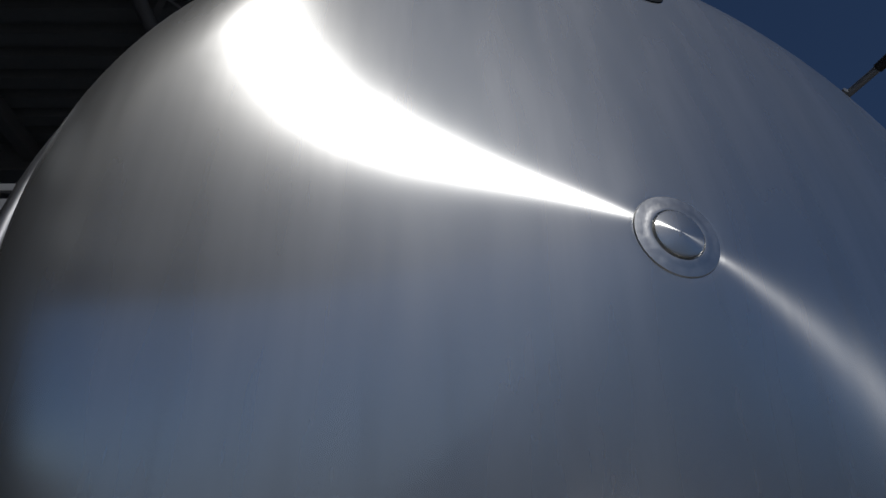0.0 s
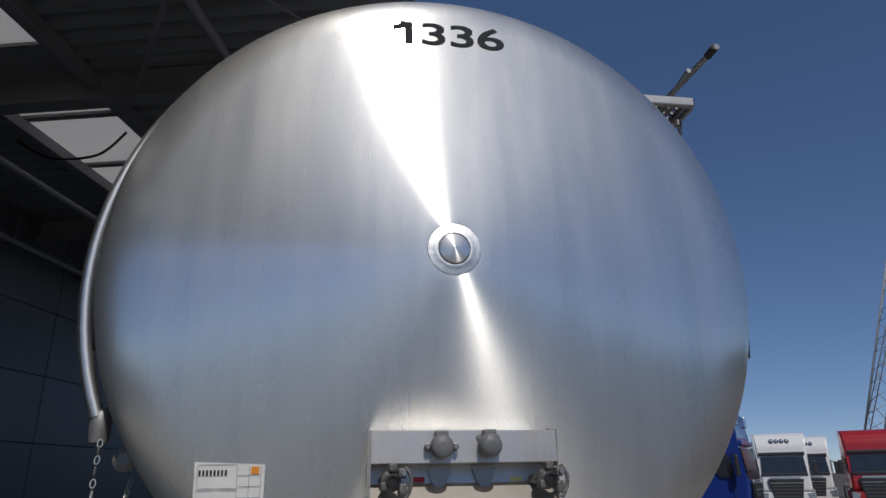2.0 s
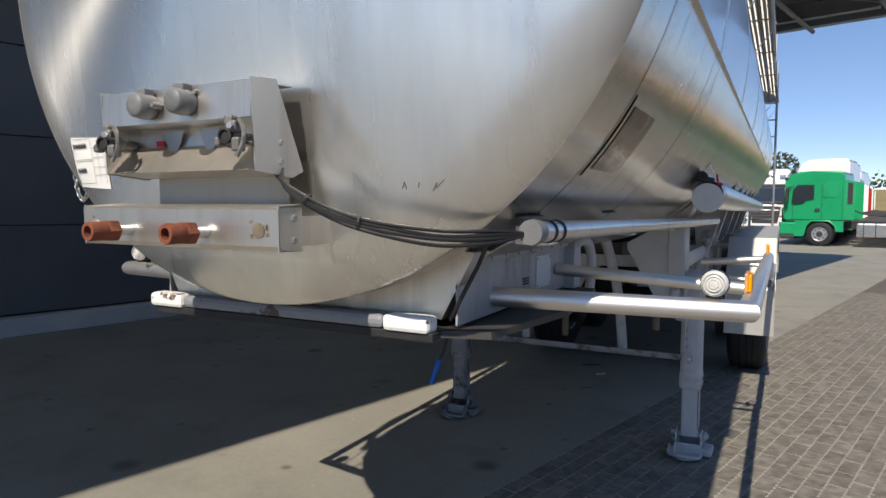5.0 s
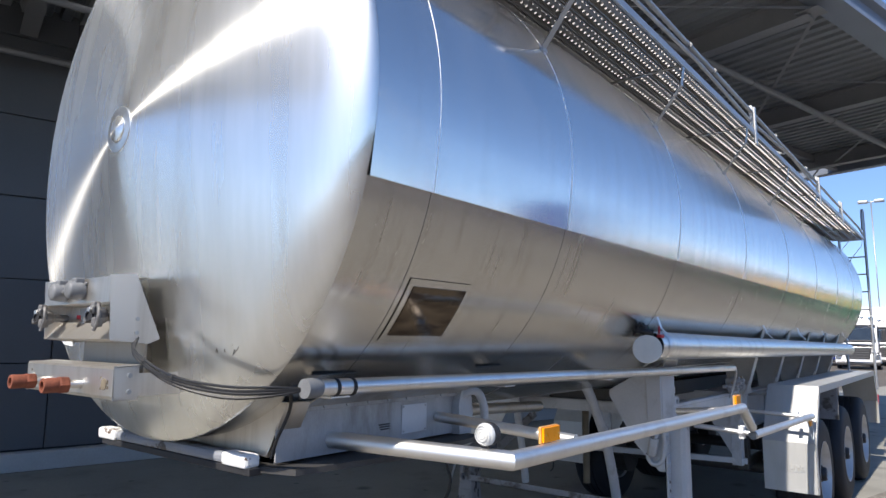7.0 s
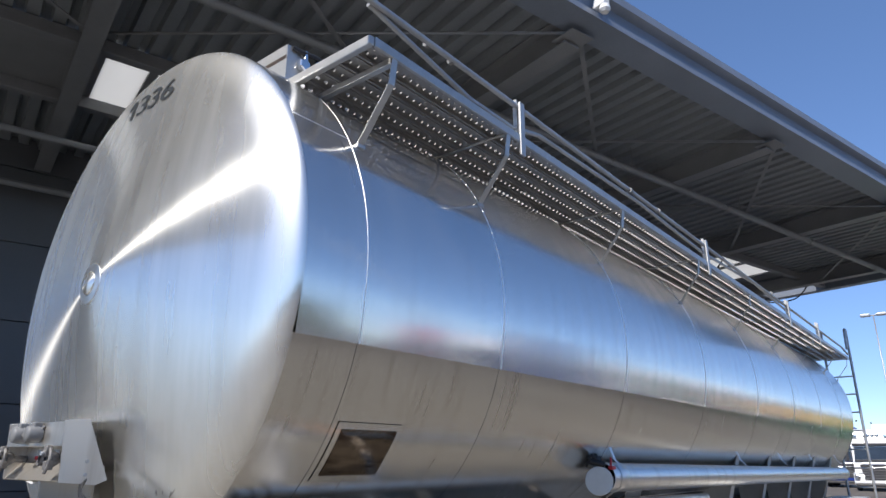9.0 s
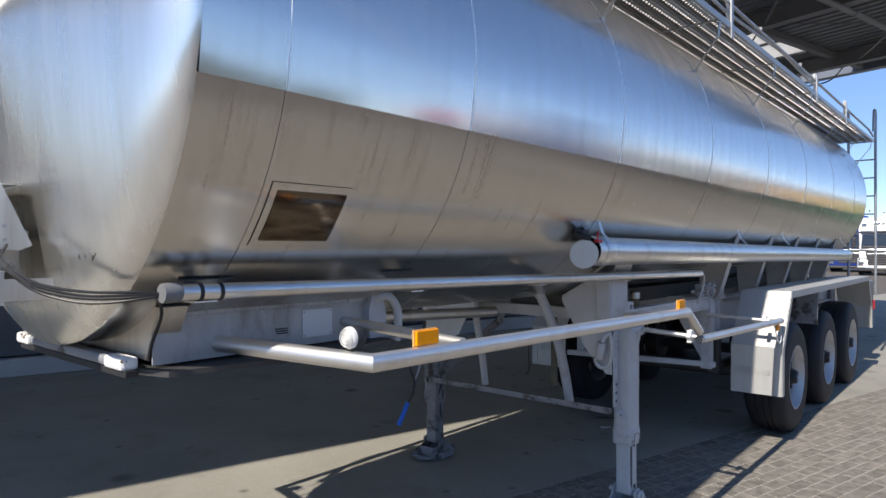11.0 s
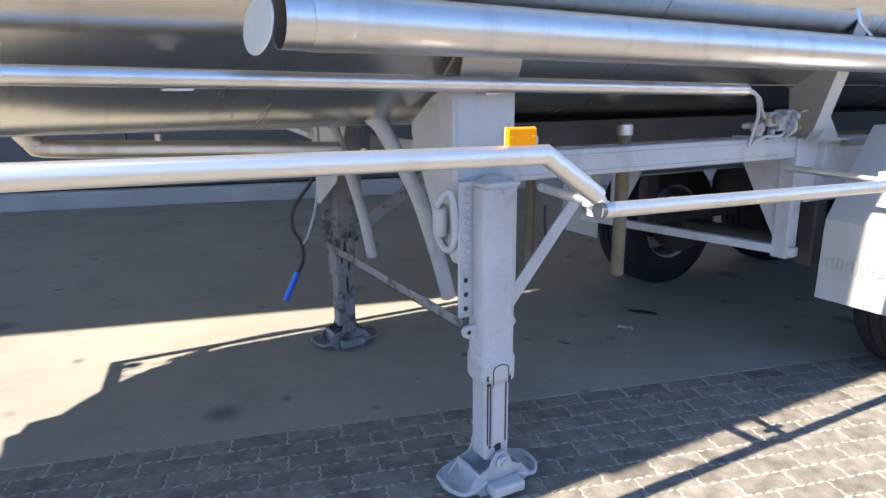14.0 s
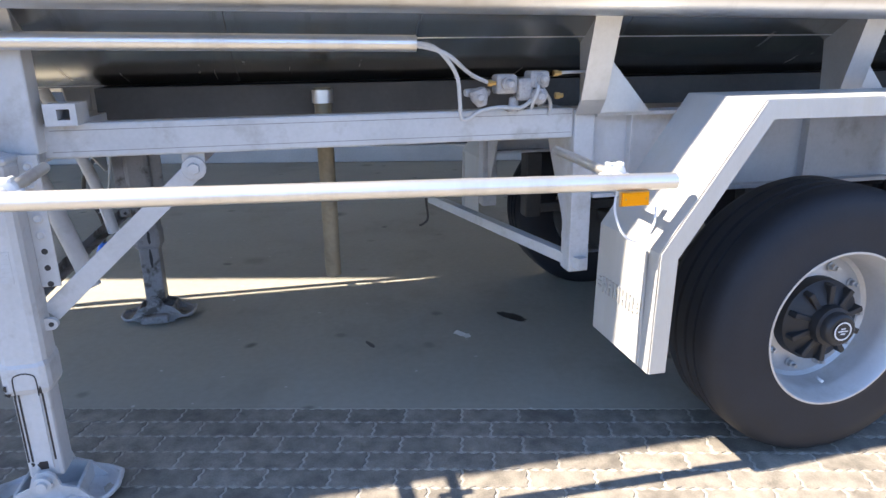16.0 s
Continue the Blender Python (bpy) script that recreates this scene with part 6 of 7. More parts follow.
tube(bm, arc([(HX - 0.03, 2.605, HZ + 0.075), (HX - 0.04, 2.575, HZ + 0.105), (HX - 0.02, 2.575, HZ + 0.12), (HX, 2.595, HZ + 0.10)], 5), 0.007, 8)
box(bm, HX - 0.09, HX - 0.02, 2.635, 2.695, HZ + 0.09, HZ + 0.12, 0.006)
part("latch", bm, M_BLACK, ht, "black rubber latch strap")
# added black lump, so the tank mirrors a dark patch beside the cap
bm = B()
tube(bm, arc([(HX - 0.10, 2.635, HZ + 0.07), (HX - 0.07, 2.605, HZ + 0.09), (HX - 0.02, 2.610, HZ + 0.085), (HX + 0.03, 2.625, HZ + 0.07)], 5), 0.018, 10)
part("added_dark_lump", bm, M_BLACK, ht)
bm = B()
box(bm, HX + 0.045, HX + 0.075, 2.635, 2.685, HZ + 0.045, HZ + 0.065, 0.006, None)
tube(bm, [(HX + 0.05, 2.665, HZ + 0.05), (HX + 0.04, 2.695, HZ + 0.11)], 0.006, 8)
part("lock", bm, M_RED, ht, "small red seal")
for k, y in enumerate((2.795, 5.37, 6.85, 8.35, 10.0)):
    bm = B()
    p = on_shell(-33, 0, 0.0)
    sheet(bm, [(p.x, y - 0.02, p.z), (HX + 0.02, y - 0.02, HZ + HR + 0.02), (HX + 0.075, y - 0.02, HZ + 0.045)], 0.030, 0.003, (0, 1, 0))
    part("strap", bm, M_TUBE, ht)

# catwalk with perforated planks
cw = new("catwalk")
cw.location = (0, 0, -0.012)
cw.parent = trailer
tagged(cw, "perforated aluminium catwalk along the tank top")
CY0, CY1 = 0.56, 11.30
PITCH, HOLE, PW = 0.044, 0.015, 0.101


def plank(y0, y1):
    """One pressed plank: flat face with two rows of holes and turned-down edges."""
    w = [0.0, 0.022, 0.022 + HOLE, 0.064, 0.064 + HOLE, PW - 0.001]
    bm = B()
    k = int((y1 - y0) / PITCH)
    ys = []
    for i in range(k):
        ys += [y0 + i * PITCH, y0 + i * PITCH + PITCH - HOLE]
    ys.append(y1)
    top = [[bm.verts.new((x, y, 0)) for x in w] for y in ys]
    for i in range(len(ys) - 1):
        for j in range(5):
            if i % 2 == 1 and j in (1, 3):
                a, b = top[i + 1][j], top[i + 1][j + 1]
                c, d = bm.verts.new(a.co + Vector((0.002, -0.002, -0.009))), bm.verts.new(b.co + Vector((-0.002, -0.002, -0.009)))
                bm.faces.new((a, b, d, c))
                continue
            bm.faces.new((top[i][j], top[i][j + 1], top[i + 1][j + 1], top[i + 1][j]))
    for j, sg in ((0, 1), (5, -1)):
        a = [bm.verts.new((w[j] + sg * 0.004, y, -0.024)) for y in (ys[0], ys[-1])]
        bm.faces.new((top[0][j], top[-1][j], a[1], a[0]))
        b = [bm.verts.new((w[j] + sg * 0.013, y, -0.024)) for y in (ys[0], ys[-1])]
        bm.faces.new((a[0], a[1], b[1], b[0]))
    return bm


M_PLANK = mat("catwalk_aluminium", (0.36, 0.35, 0.34), 0.5, 0.5, var=0.15, scale=6, fine=70, bump=0.15)
first = part("plank", plank(0.46, CY1), M_PLANK, cw)
first.location = (0.655, 0, 3.452)
for k in range(1, 5):
    again("plank", first, cw, pose(0.655 + PW * k, 0, 3.452))
for x in (0.645, 1.176):
    bm = B()
    box(bm, x - 0.008, x + 0.008, 0.455, CY1, 3.415, 3.458, 0.003)
    part("edge_rail", bm, M_ALU, cw)
bm = B()
box(bm, 0.635, 1.178, 0.425, 0.455, 3.415, 3.458, 0.006)
part("front_bar", bm, M_ALU, cw)
BR = [0.57] + SEAMS[1:] + [11.1]
for k, y in enumerate(BR):
    bm = B()
    p = on_shell(29.0, y, 0.003)
    sheet(bm, [(p.x, y - 0.016, p.z), (1.160, y - 0.016, 3.305), (1.180, y - 0.016, 3.45)], 0.032, 0.005, (0, 1, 0))
    br = part("bracket", bm, M_ALU, cw)
    bm = B()
    box(bm, p.x - 0.012, p.x + 0.018, y - 0.022, y + 0.022, p.z - 0.014, p.z + 0.004, 0.004)
    part("foot_pad", bm, M_ALU, br)
    bm = B()
    if k == 0:
        box(bm, 0.64, 1.17, y - 0.014, y + 0.014, 3.395, 3.424, 0.002)
    else:
        tube(bm, [(0.65, y - 0.02, 3.415), (1.165, y - 0.02, 3.415)], 0.007, 8)
    part("cross_bar", bm, M_ALU, br)
    # small chrome blocks as bright spots along the deck's inner edge
    for q in (0.3, 0.62):
        bm = B()
        box(bm, 0.625, 0.665, y + q - 0.02, y + q + 0.02, 3.40, 3.43, 0.004)
        part("bright_block", bm, M_CHROME, br)
# valve frame on the tank top
vf = new("valve_frame")
vf.parent = trailer
tagged(vf, "folded steel frame round air valves on the tank top")
bm = B()
sheet(bm, [(0.10, 0.600, 3.60), (0.10, 0.585, 3.70), (0.10, 0.580, 3.735)], 0.33, 0.004, (1, 0, 0))
sheet(bm, [(0.10, 0.600, 3.76), (0.10, 0.578, 3.76), (0.10, 0.575, 3.805), (0.10, 0.60, 3.81)], 0.33, 0.004, (1, 0, 0))
part("front_sheet", bm, M_ALU, vf)
# dark brown sheet that closes the slot from behind
bm = B()
box(bm, 0.10, 0.43, 0.602, 0.606, 3.59, 3.79)
part("recess", bm, M_RUST, vf, "dark brown recess behind the slot")
bm = B()
prism(bm, [(0.575, 3.54), (0.575, 3.81), (0.66, 3.81), (0.72, 3.70), (0.86, 3.66), (0.86, 3.52)], 0.004, Matrix(((0, 0, 1, 0.431), (1, 0, 0, 0), (0, 1, 0, 0), (0, 0, 0, 1))))
part("side_plate", bm, M_ALU, vf)
for vy, vz in ((0.665, 3.725), (0.735, 3.70)):
    bm = B()
    lathe(bm, [(0.020, -0.04), (0.020, 0.0), (0.034, 0.002), (0.036, 0.006), (0.036, 0.030), (0.030, 0.036), (0.018, 0.037)], at(0.436, vy, vz, X_AXIS), 6, smooth=False)
    valve = part("valve", bm, M_CHROME, vf, "bright hexagonal valve body")
    bm = B()
    lathe(bm, [(0.014, 0.0), (0.014, 0.05), (0.009, 0.056)], at(0.452, vy + 0.01, vz + 0.03), 12)
    part("nipple", bm, M_CHROME, valve)
bm = B()
tube(bm, arc([(0.44, 0.60, 3.80), (0.455, 0.68, 3.795), (0.46, 0.75, 3.80), (0.455, 0.80, 3.76), (0.44, 0.86, 3.70), (0.42, 0.93, 3.60)], 5), 0.013, 8)
part("air_hose", bm, M_BLACK, vf)

# folded handrail
hr = new("handrail")
hr.parent = trailer
tagged(hr, "folded tubular handrail on the catwalk")
bm = B()
tube(bm, [(1.197, 0.235, 3.580), (1.165, 1.52, 3.615), (1.165, 10.9, 3.55), (1.165, 11.35, 3.50)], 0.014, 12)
part("upper_tube", bm, M_GALV, hr)
bm = B()
tube(bm, [(1.17, 0.42, 3.585), (1.16, 1.10, 3.475), (1.16, 1.46, 3.475), (1.15, 1.75, 3.55), (1.15, 3.1, 3.575), (1.15, 4.4, 3.53), (1.15, 6.0, 3.59), (1.15, 7.3, 3.53)], 0.012, 12)
part("lower_tube", bm, M_GALV, hr)
bm = B()
lathe(bm, [(0.018, -0.03), (0.018, 0.03)], at(1.195, 0.275, 3.582, POS_Y), 12)
part("tube_end", bm, M_DARKSTEEL, hr)
for y in (0.78, 0.95, 2.9, 3.4, 5.2, 6.6):
    bm = B()
    lathe(bm, [(0.019, -0.010), (0.019, 0.010)], at(1.17, y, 3.60, POS_Y), 12)
    part("clamp", bm, M_CAST, hr)
for y in (1.52, 4.42, 7.30, 9.0):
    bm = B()
    box(bm, 1.176, 1.190, y - 0.022, y + 0.022, 3.33, 3.635, 0.003)
    box(bm, 1.150, 1.172, y - 0.028, y - 0.022, 3.40, 3.65)
    box(bm, 1.150, 1.172, y + 0.022, y + 0.028, 3.40, 3.65)
    part("stanchion", bm, M_ALU, hr)
# top fittings
fit_box = new("top_box")
fit_box.parent = trailer
tagged(fit_box, "small white fitting housing on the tank top")
bm = B()
box(bm, 0.26, 0.56, 0.62, 0.90, 3.48, 3.63, 0.012)
part("housing", bm, M_PLATE, fit_box)
for k in range(6):
    bm = B()
    lathe(bm, [(0.04, -0.03), (0.045, 0.0), (0.03, 0.04)], at(0.58 + 0.02 * (k % 3), 0.66 + 0.04 * k, 3.56 + 0.02 * (k % 2), pose(0, 0, 0, 40 * k, 25 * k, 0)), 8)
    part("plastic_wrap", bm, M_CAST, fit_box)
# curved tube on the other flank, with chain
ft = new("flank_tube")
ft.parent = trailer
tagged(ft, "curved polished tube hugging the tank flank")
bm = B()
pts = []
for k in range(25):
    a = radians(118 + (203 - 118) * k / 24)
    pts.append(((TR + 0.088) * math.cos(a), 0.42, TZ + (TR + 0.088) * math.sin(a)))
tube(bm, pts, 0.024, 14)
part("tube", bm, M_TUBE, ft)
bm = B()
e = pts[-1]
lathe(bm, [(0.028, -0.05), (0.034, 0.0), (0.030, 0.05), (0.02, 0.06)], at(e[0] + 0.01, 0.43, e[2] - 0.03), 14)
part("end_fitting", bm, M_CAST, ft)
bm = B()
lathe(bm, [(0.036, 0), (0.038, 0.03), (0.02, 0.045)], at(-1.00, 0.40, 1.93, NEG_Y), 16)
part("knob", bm, M_CAST, ft)
ch = new("chain")
ch.parent = trailer
tagged(ch, "short galvanised chain hanging from the flank")
curve = arc([(-1.09, 0.40, 1.98), (-1.085, 0.38, 1.80), (-1.05, 0.38, 1.715), (-1.00, 0.38, 1.76), (-0.985, 0.40, 1.86)], 6)
bm = B()
ring = [Vector((0.013 * math.cos(t), 0.0075 * math.sin(t), 0)) for t in np.linspace(0, 2 * math.pi, 10, endpoint=False)]
tube(bm, ring, 0.0025, 6, closed=True)
link = None
for i, p in enumerate(curve):
    d = (curve[min(i + 1, len(curve) - 1)] - curve[max(i - 1, 0)]).normalized()
    m = Matrix.Translation(p) @ d.to_track_quat("X", "Z").to_matrix().to_4x4() @ pose(0, 0, 0, 90 * (i % 2), 0, 0)
    if link is None:
        link = part("link", bm, M_GALV, ch)
        link.matrix_basis = m
    else:
        again("link", link, ch, m)

# ladder and rear end
ld = new("rear_ladder")
ld.parent = trailer
tagged(ld, "tubular ladder at the rear of the tank")
for x in (1.15, 0.78):
    bm = B()
    tube(bm, arc([(x, 11.72, 1.02), (x, 11.72, 2.2), (x, 11.72, 3.75), (x, 11.70, 3.90), (x, 11.62, 3.95), (x, 11.55, 3.88), (x, 11.52, 3.60)], 6), 0.020, 12)
    part("rail", bm, M_GALV, ld)
for k in range(9):
    bm = B()
    tube(bm, [(0.78, 11.72, 1.15 + 0.29 * k), (1.15, 11.72, 1.15 + 0.29 * k)], 0.012, 8)
    part("rung", bm, M_GALV, ld)
for z in (1.25, 2.0):
    bm = B()
    tube(bm, [(0.9, 11.15, z), (0.9, 11.72, z)], 0.018, 8)
    part("stay", bm, M_GALV, ld)
rb = new("rear_bumper")
rb.parent = trailer
tagged(rb, "dark rear crossmember with lamps and hose fittings")
bm = B()
box(bm, -1.2, 1.2, 11.0, 11.12, 0.62, 0.74, 0.01)
box(bm, -0.70, 0.70, 10.75, 11.1, 0.70, 1.30, 0.01)
part("crossmember", bm, M_GREYDARK, rb)
for sx in (-1, 1):
    bm = B()
    box(bm, sx * 1.02 - 0.2, sx * 1.02 + 0.2, 11.08, 11.16, 0.84, 0.98, 0.01)
    part("tail_lamp", bm, M_RED, rb)
    bm = B()
    box(bm, sx * 1.05 - 0.16, sx * 1.05 + 0.16, 10.62, 11.05, 0.98, 1.28, 0.02)
    part("hose_fitting", bm, M_CAST, rb)


# ---------------------------------------------------------------- parked trucks and the far yard
def side(x):
    """Places a (y, z) outline on a plane of constant x."""
    return Matrix(((0, 0, 1, x), (1, 0, 0, 0), (0, 1, 0, 0), (0, 0, 0, 1)))


def truck_parts(o, paint, style):
    """A tractor unit: front at local y = 0 facing -y, wheels on the ground."""
    tall = style in ("high", "tall")
    high = {P_BLUE: 4.12, P_GREEN: 3.08, P_RED: 3.12}.get(paint, 3.75) if style == "high" else (3.82 if tall else 2.98)
    lamp_y, lamp_z = (0.21, high - 0.42) if tall else (0.40, high - 0.20)
    crown = high - 2.66
    if tall:
        body = [(0.05, 1.02), (0.0, 1.55), (0.06, 1.95), (0.16, 2.66), (0.15, 2.66 + 0.25 * crown), (0.24, 2.66 + 0.70 * crown), (0.55, 2.66 + 0.94 * crown),
                (1.10, high), (2.18, high - 0.03), (2.25, high - 0.12), (2.25, 1.02)]
    else:
        body = [(0.06, 1.02), (0.0, 1.55), (0.10, 1.95), (0.26, 2.66), (0.36, high - 0.26), (0.55, high - 0.05), (1.25, high), (2.18, high - 0.03), (2.25, high - 0.12), (2.25, 1.02)]
    bm = B()
    prism(bm, body, 2.44, side(-1.22))
    bmesh.ops.bevel(bm, geom=[e for e in bm.edges], offset=0.08, segments=3, affect="EDGES")
    for f in bm.faces:
        f.smooth = True
    for v in bm.verts:
        if v.co.y < 0.40:
            v.co.x *= 0.90 + 0.25 * max(0.0, v.co.y)
    cab = part("cab", bm, paint, o)
    bm = B()
    prism(bm, [(-1.03, 0), (1.03, 0), (0.97, 0.78), (-0.97, 0.78)], 0.03, at(0, 0.030 if tall else 0.060, 1.86) @ pose(0, 0, 0, 90 - (8.0 if tall else 12.5), 0, 0))
    part("windscreen", bm, M_GLASSDARK, o)
    bm = B()
    box(bm, -1.04, 1.04, -0.035, 0.06, 1.74, 1.87, 0.02)
    part("wiper_panel", bm, P_TRIM, o)
    bm = B()
    prism(bm, [(-0.80, 1.58), (0.80, 1.58), (0.64, 0.66), (-0.64, 0.66)], 0.08, at(0, -0.02, 0, NEG_Y))
    grille = part("grille", bm, P_TRIM, o)
    for k in range(5):
        bm = B()
        w = 0.64 + 0.035 * k
        box(bm, -w + 0.06, w - 0.06, -0.125, -0.095, 0.76 + 0.155 * k, 0.79 + 0.155 * k, 0.008)
        part("grille_bar", bm, P_SILVER if k == 4 else P_SKIRT, grille)
    bm = B()
    box(bm, -1.22, 1.22, -0.08, 0.55, 0.46, 0.98, 0.07)
    part("bumper", bm, paint, o)
    bm = B()
    box(bm, -1.20, 1.20, -0.05, 0.50, 0.28, 0.455, 0.04)
    part("lower_spoiler", bm, P_TRIM, o)
    for x in (-0.36, -0.12, 0.12, 0.36):
        if paint is not P_WHITE:
            continue
        bm = B()
        lathe(bm, [(0.105, 0), (0.105, 0.03)], at(x, lamp_y, lamp_z, NEG_Y), 14)
        rim = part("roof_lamp", bm, P_TRIM, o)
        bm = B()
        lathe(bm, [(0.085, 0.028), (0.08, 0.045), (0.04, 0.06)], at(x, lamp_y, lamp_z, NEG_Y), 14)
        part("lens", bm, M_CHROME, rim)
    bm = B()
    box(bm, -0.66, 0.66, -0.078, -0.02, 1.56, 1.68, 0.015)
    part("badge_bar", bm, P_SILVER, o)
    lower = paint if tall else P_SKIRT
    for sx in (-1, 1):
        bm = B()
        prism(bm, [(0.50, 0.40), (0.50, 1.06), (2.26, 1.06), (2.26, 0.62), (2.02, 0.62), (1.95, 0.86), (1.76, 1.04), (1.10, 1.04), (0.92, 0.86), (0.84, 0.40)], 0.05, side(sx * 1.215 - 0.025))
        part("wing_panel", bm, lower, o)
        bm = B()
        tube(bm, [(sx * 1.235, y, z) for y, z in ((0.84, 0.44), (0.93, 0.86), (1.11, 1.05), (1.75, 1.05), (1.96, 0.86), (2.03, 0.62))], 0.035, 8)
        part("arch", bm, lower, o)
        bm = B()
        prism(bm, [(sx * 0.84, 0.92), (sx * 1.20, 0.98), (sx * 1.20, 0.64), (sx * 0.94, 0.62)], 0.05, at(0, -0.05, 0, NEG_Y))
        part("headlight", bm, M_CHROME, o)
        bm = B()
        prism(bm, [(0.36, 1.84), (0.46, 1.76), (0.78, 1.78), (0.90, 1.92), (1.18, 1.94), (1.18, 2.52), (0.56, 2.52), (0.40, 2.30)], 0.016, side(sx * 1.222 - 0.008))
        part("side_window", bm, M_GLASSDARK, o)
        if not tall:
            bm = B()
            box(bm, sx * 1.222 - 0.008, sx * 1.222 + 0.008, 1.22, 1.44, 1.94, 2.52, 0.005)
            part("rear_window", bm, M_GLASSDARK, o)
            for z in (1.30, 1.45, 1.60, 1.75, 2.62):
                bm = B()
                box(bm, sx * 1.221 - 0.006, sx * 1.221 + 0.006, 1.52, 2.18, z - 0.008, z + 0.008, 0.003)
                part("pressed_line", bm, paint, cab)
        else:
            bm = B()
            box(bm, sx * 1.222 - 0.008, sx * 1.222 + 0.008, 1.50, 2.02, 2.02, 2.60, 0.02)
            part("side_hatch", bm, paint, cab)
            bm = B()
            prism(bm, [(2.24, 1.10), (2.62, 1.10), (2.62, 2.62), (2.24, 2.72)], 0.03, side(sx * 1.205 - 0.015))
            defl = part("side_deflector", bm, paint, o)
            bm = B()
            prism(bm, [(2.36, 1.72), (2.54, 1.72), (2.54, 2.56), (2.36, 2.60)], 0.006, side(sx * 1.221 - 0.003))
            part("vent_grille", bm, P_TRIM, defl)
        bm = B()
        box(bm, sx * 1.42 - 0.10, sx * 1.42 + 0.10, 0.16, 0.28, 1.78, 2.42, 0.04)
        tube(bm, [(sx * 1.21, 0.34, 2.45), (sx * 1.42, 0.22, 2.40)], 0.025, 6)
        part("mirror", bm, P_TRIM, o)
        bm = B()
        box(bm, sx * 1.0 - 0.22, sx * 1.0 + 0.22, 2.70, 3.95, 0.42, 0.98, 0.06)
        tank = part("fuel_tank", bm, P_SILVER, o)
        for y in (2.95, 3.35, 3.72):
            bm = B()
            box(bm, sx * 1.0 - 0.226, sx * 1.0 + 0.226, y - 0.02, y + 0.02, 0.414, 0.986, 0.06)
            part("tank_strap", bm, P_TRIM, tank)
        if paint in (P_BLUE, P_RED):
            bm = B()
            prism(bm, [(2.10, 0.36), (2.12, 1.02), (4.36, 1.02), (4.30, 0.30)], 0.05, side(sx * 1.215 - 0.025))
            fair = part("side_fairing", bm, paint, o)
            bm = B()
            box(bm, sx * 1.242 - 0.006, sx * 1.242 + 0.006, 3.26, 3.34, 0.66, 0.71, 0.003)
            part("marker_light", bm, M_ORANGE, fair)
        for y0 in (0.40, 1.46):
            bm = B()
            box(bm, sx * 1.2205 - 0.004, sx * 1.2205 + 0.004, y0, y0 + 0.014, 1.08, 2.55)
            part("door_gap", bm, P_TRIM, cab)
        bm = B()
        box(bm, sx * 1.224 - 0.015, sx * 1.224 + 0.015, 1.22, 1.40, 1.44, 1.56, 0.008)
        part("door_handle", bm, P_TRIM, o)
        bm = B()
        prism(bm, [(4.40, 0.62), (4.46, 0.92), (4.62, 1.10), (4.85, 1.18), (5.45, 1.18), (5.70, 1.08), (5.84, 0.90), (5.88, 0.40), (5.82, 0.40), (5.76, 0.86), (5.64, 1.02), (5.43, 1.11), (4.87, 1.11), (4.67, 1.04), (4.53, 0.90), (4.47, 0.62)], 0.54, side(sx * 0.97 - 0.27))
        part("rear_fender", bm, P_TRIM, o)
        bm = B()
        box(bm, sx * 0.42 - 0.04, sx * 0.42 + 0.04, 0.5, 6.0, 0.72, 0.98)
        part("frame_rail", bm, P_TRIM, o)
        for y, nm in ((1.42, "front"), (5.15, "rear")):
            w = new("wheel")
            w.parent = o
            w.matrix_basis = pose(sx * (1.22 if nm == "front" else 1.20), y, 0.51, 0, 0, 0 if sx > 0 else 180)
            bm = B()
            width = 0.30 if nm == "front" else 0.58
            lathe(bm, [(0.29, -0.01), (0.44, 0.0), (0.49, -0.03), (0.51, -0.07), (0.51, -width + 0.05), (0.44, -width), (0.29, -width)], X_AXIS, 32, cap0=False, cap1=False)
            part("tyre", bm, M_TYRE, w)
            bm = B()
            front = nm == "front"
            lathe(bm, [(0.295, -0.012), (0.285, -0.012), (0.278, -0.045), (0.235, -0.055 if front else -0.16), (0.150, -0.02 if front else -0.165), (0.14, -0.02 if front else -0.165)], X_AXIS, 28, cap0=False, cap1=True)
            rim = part("rim", bm, P_SILVER, w)
            bm = B()
            lathe(bm, [(0.12, -0.02 if front else -0.165), (0.11, 0.02 if front else -0.05), (0.06, 0.03 if front else -0.03)], X_AXIS, 16, cap0=False)
            part("hub", bm, P_TRIM, w)
            for q in range(8):
                bm = B()
                w2 = q * math.pi / 4
                lathe(bm, [(0.030, 0), (0.030, 0.004)], at(-0.040 if front else -0.160, 0.205 * math.cos(w2), 0.205 * math.sin(w2), X_AXIS), 8)
                part("hand_hole", bm, M_BLACK, rim)
    if tall:
        bm = B()
        box(bm, -1.06, 1.06, 0.04, 0.20, 2.70, 2.86, 0.04)
        part("sun_visor", bm, paint if paint is P_BLUE else P_TRIM, o)
        for x in (-0.86, 0.86) if style == "high" else ():
            bm = B()
            box(bm, x - 0.16, x + 0.16, 0.12, 0.30, 2.70 + 0.42 * crown, 2.70 + 0.66 * crown, 0.03)
            part("roof_lamp", bm, M_CHROME, o)
    else:
        for x in (-0.75, 0.75):
            bm = B()
            lathe(bm, [(0.07, 0), (0.07, 0.13), (0.05, 0.16)], at(x, 0.75, high - 0.02), 12)
            part("beacon", bm, M_BEACON, o, "red-orange rotating beacon")
        for x in (-0.55, 0.55):
            bm = B()
            tube(bm, [(x, 0.50, high - 0.05), (x, 0.44, high + 0.10), (x, 0.60, high + 0.11)], 0.03, 8)
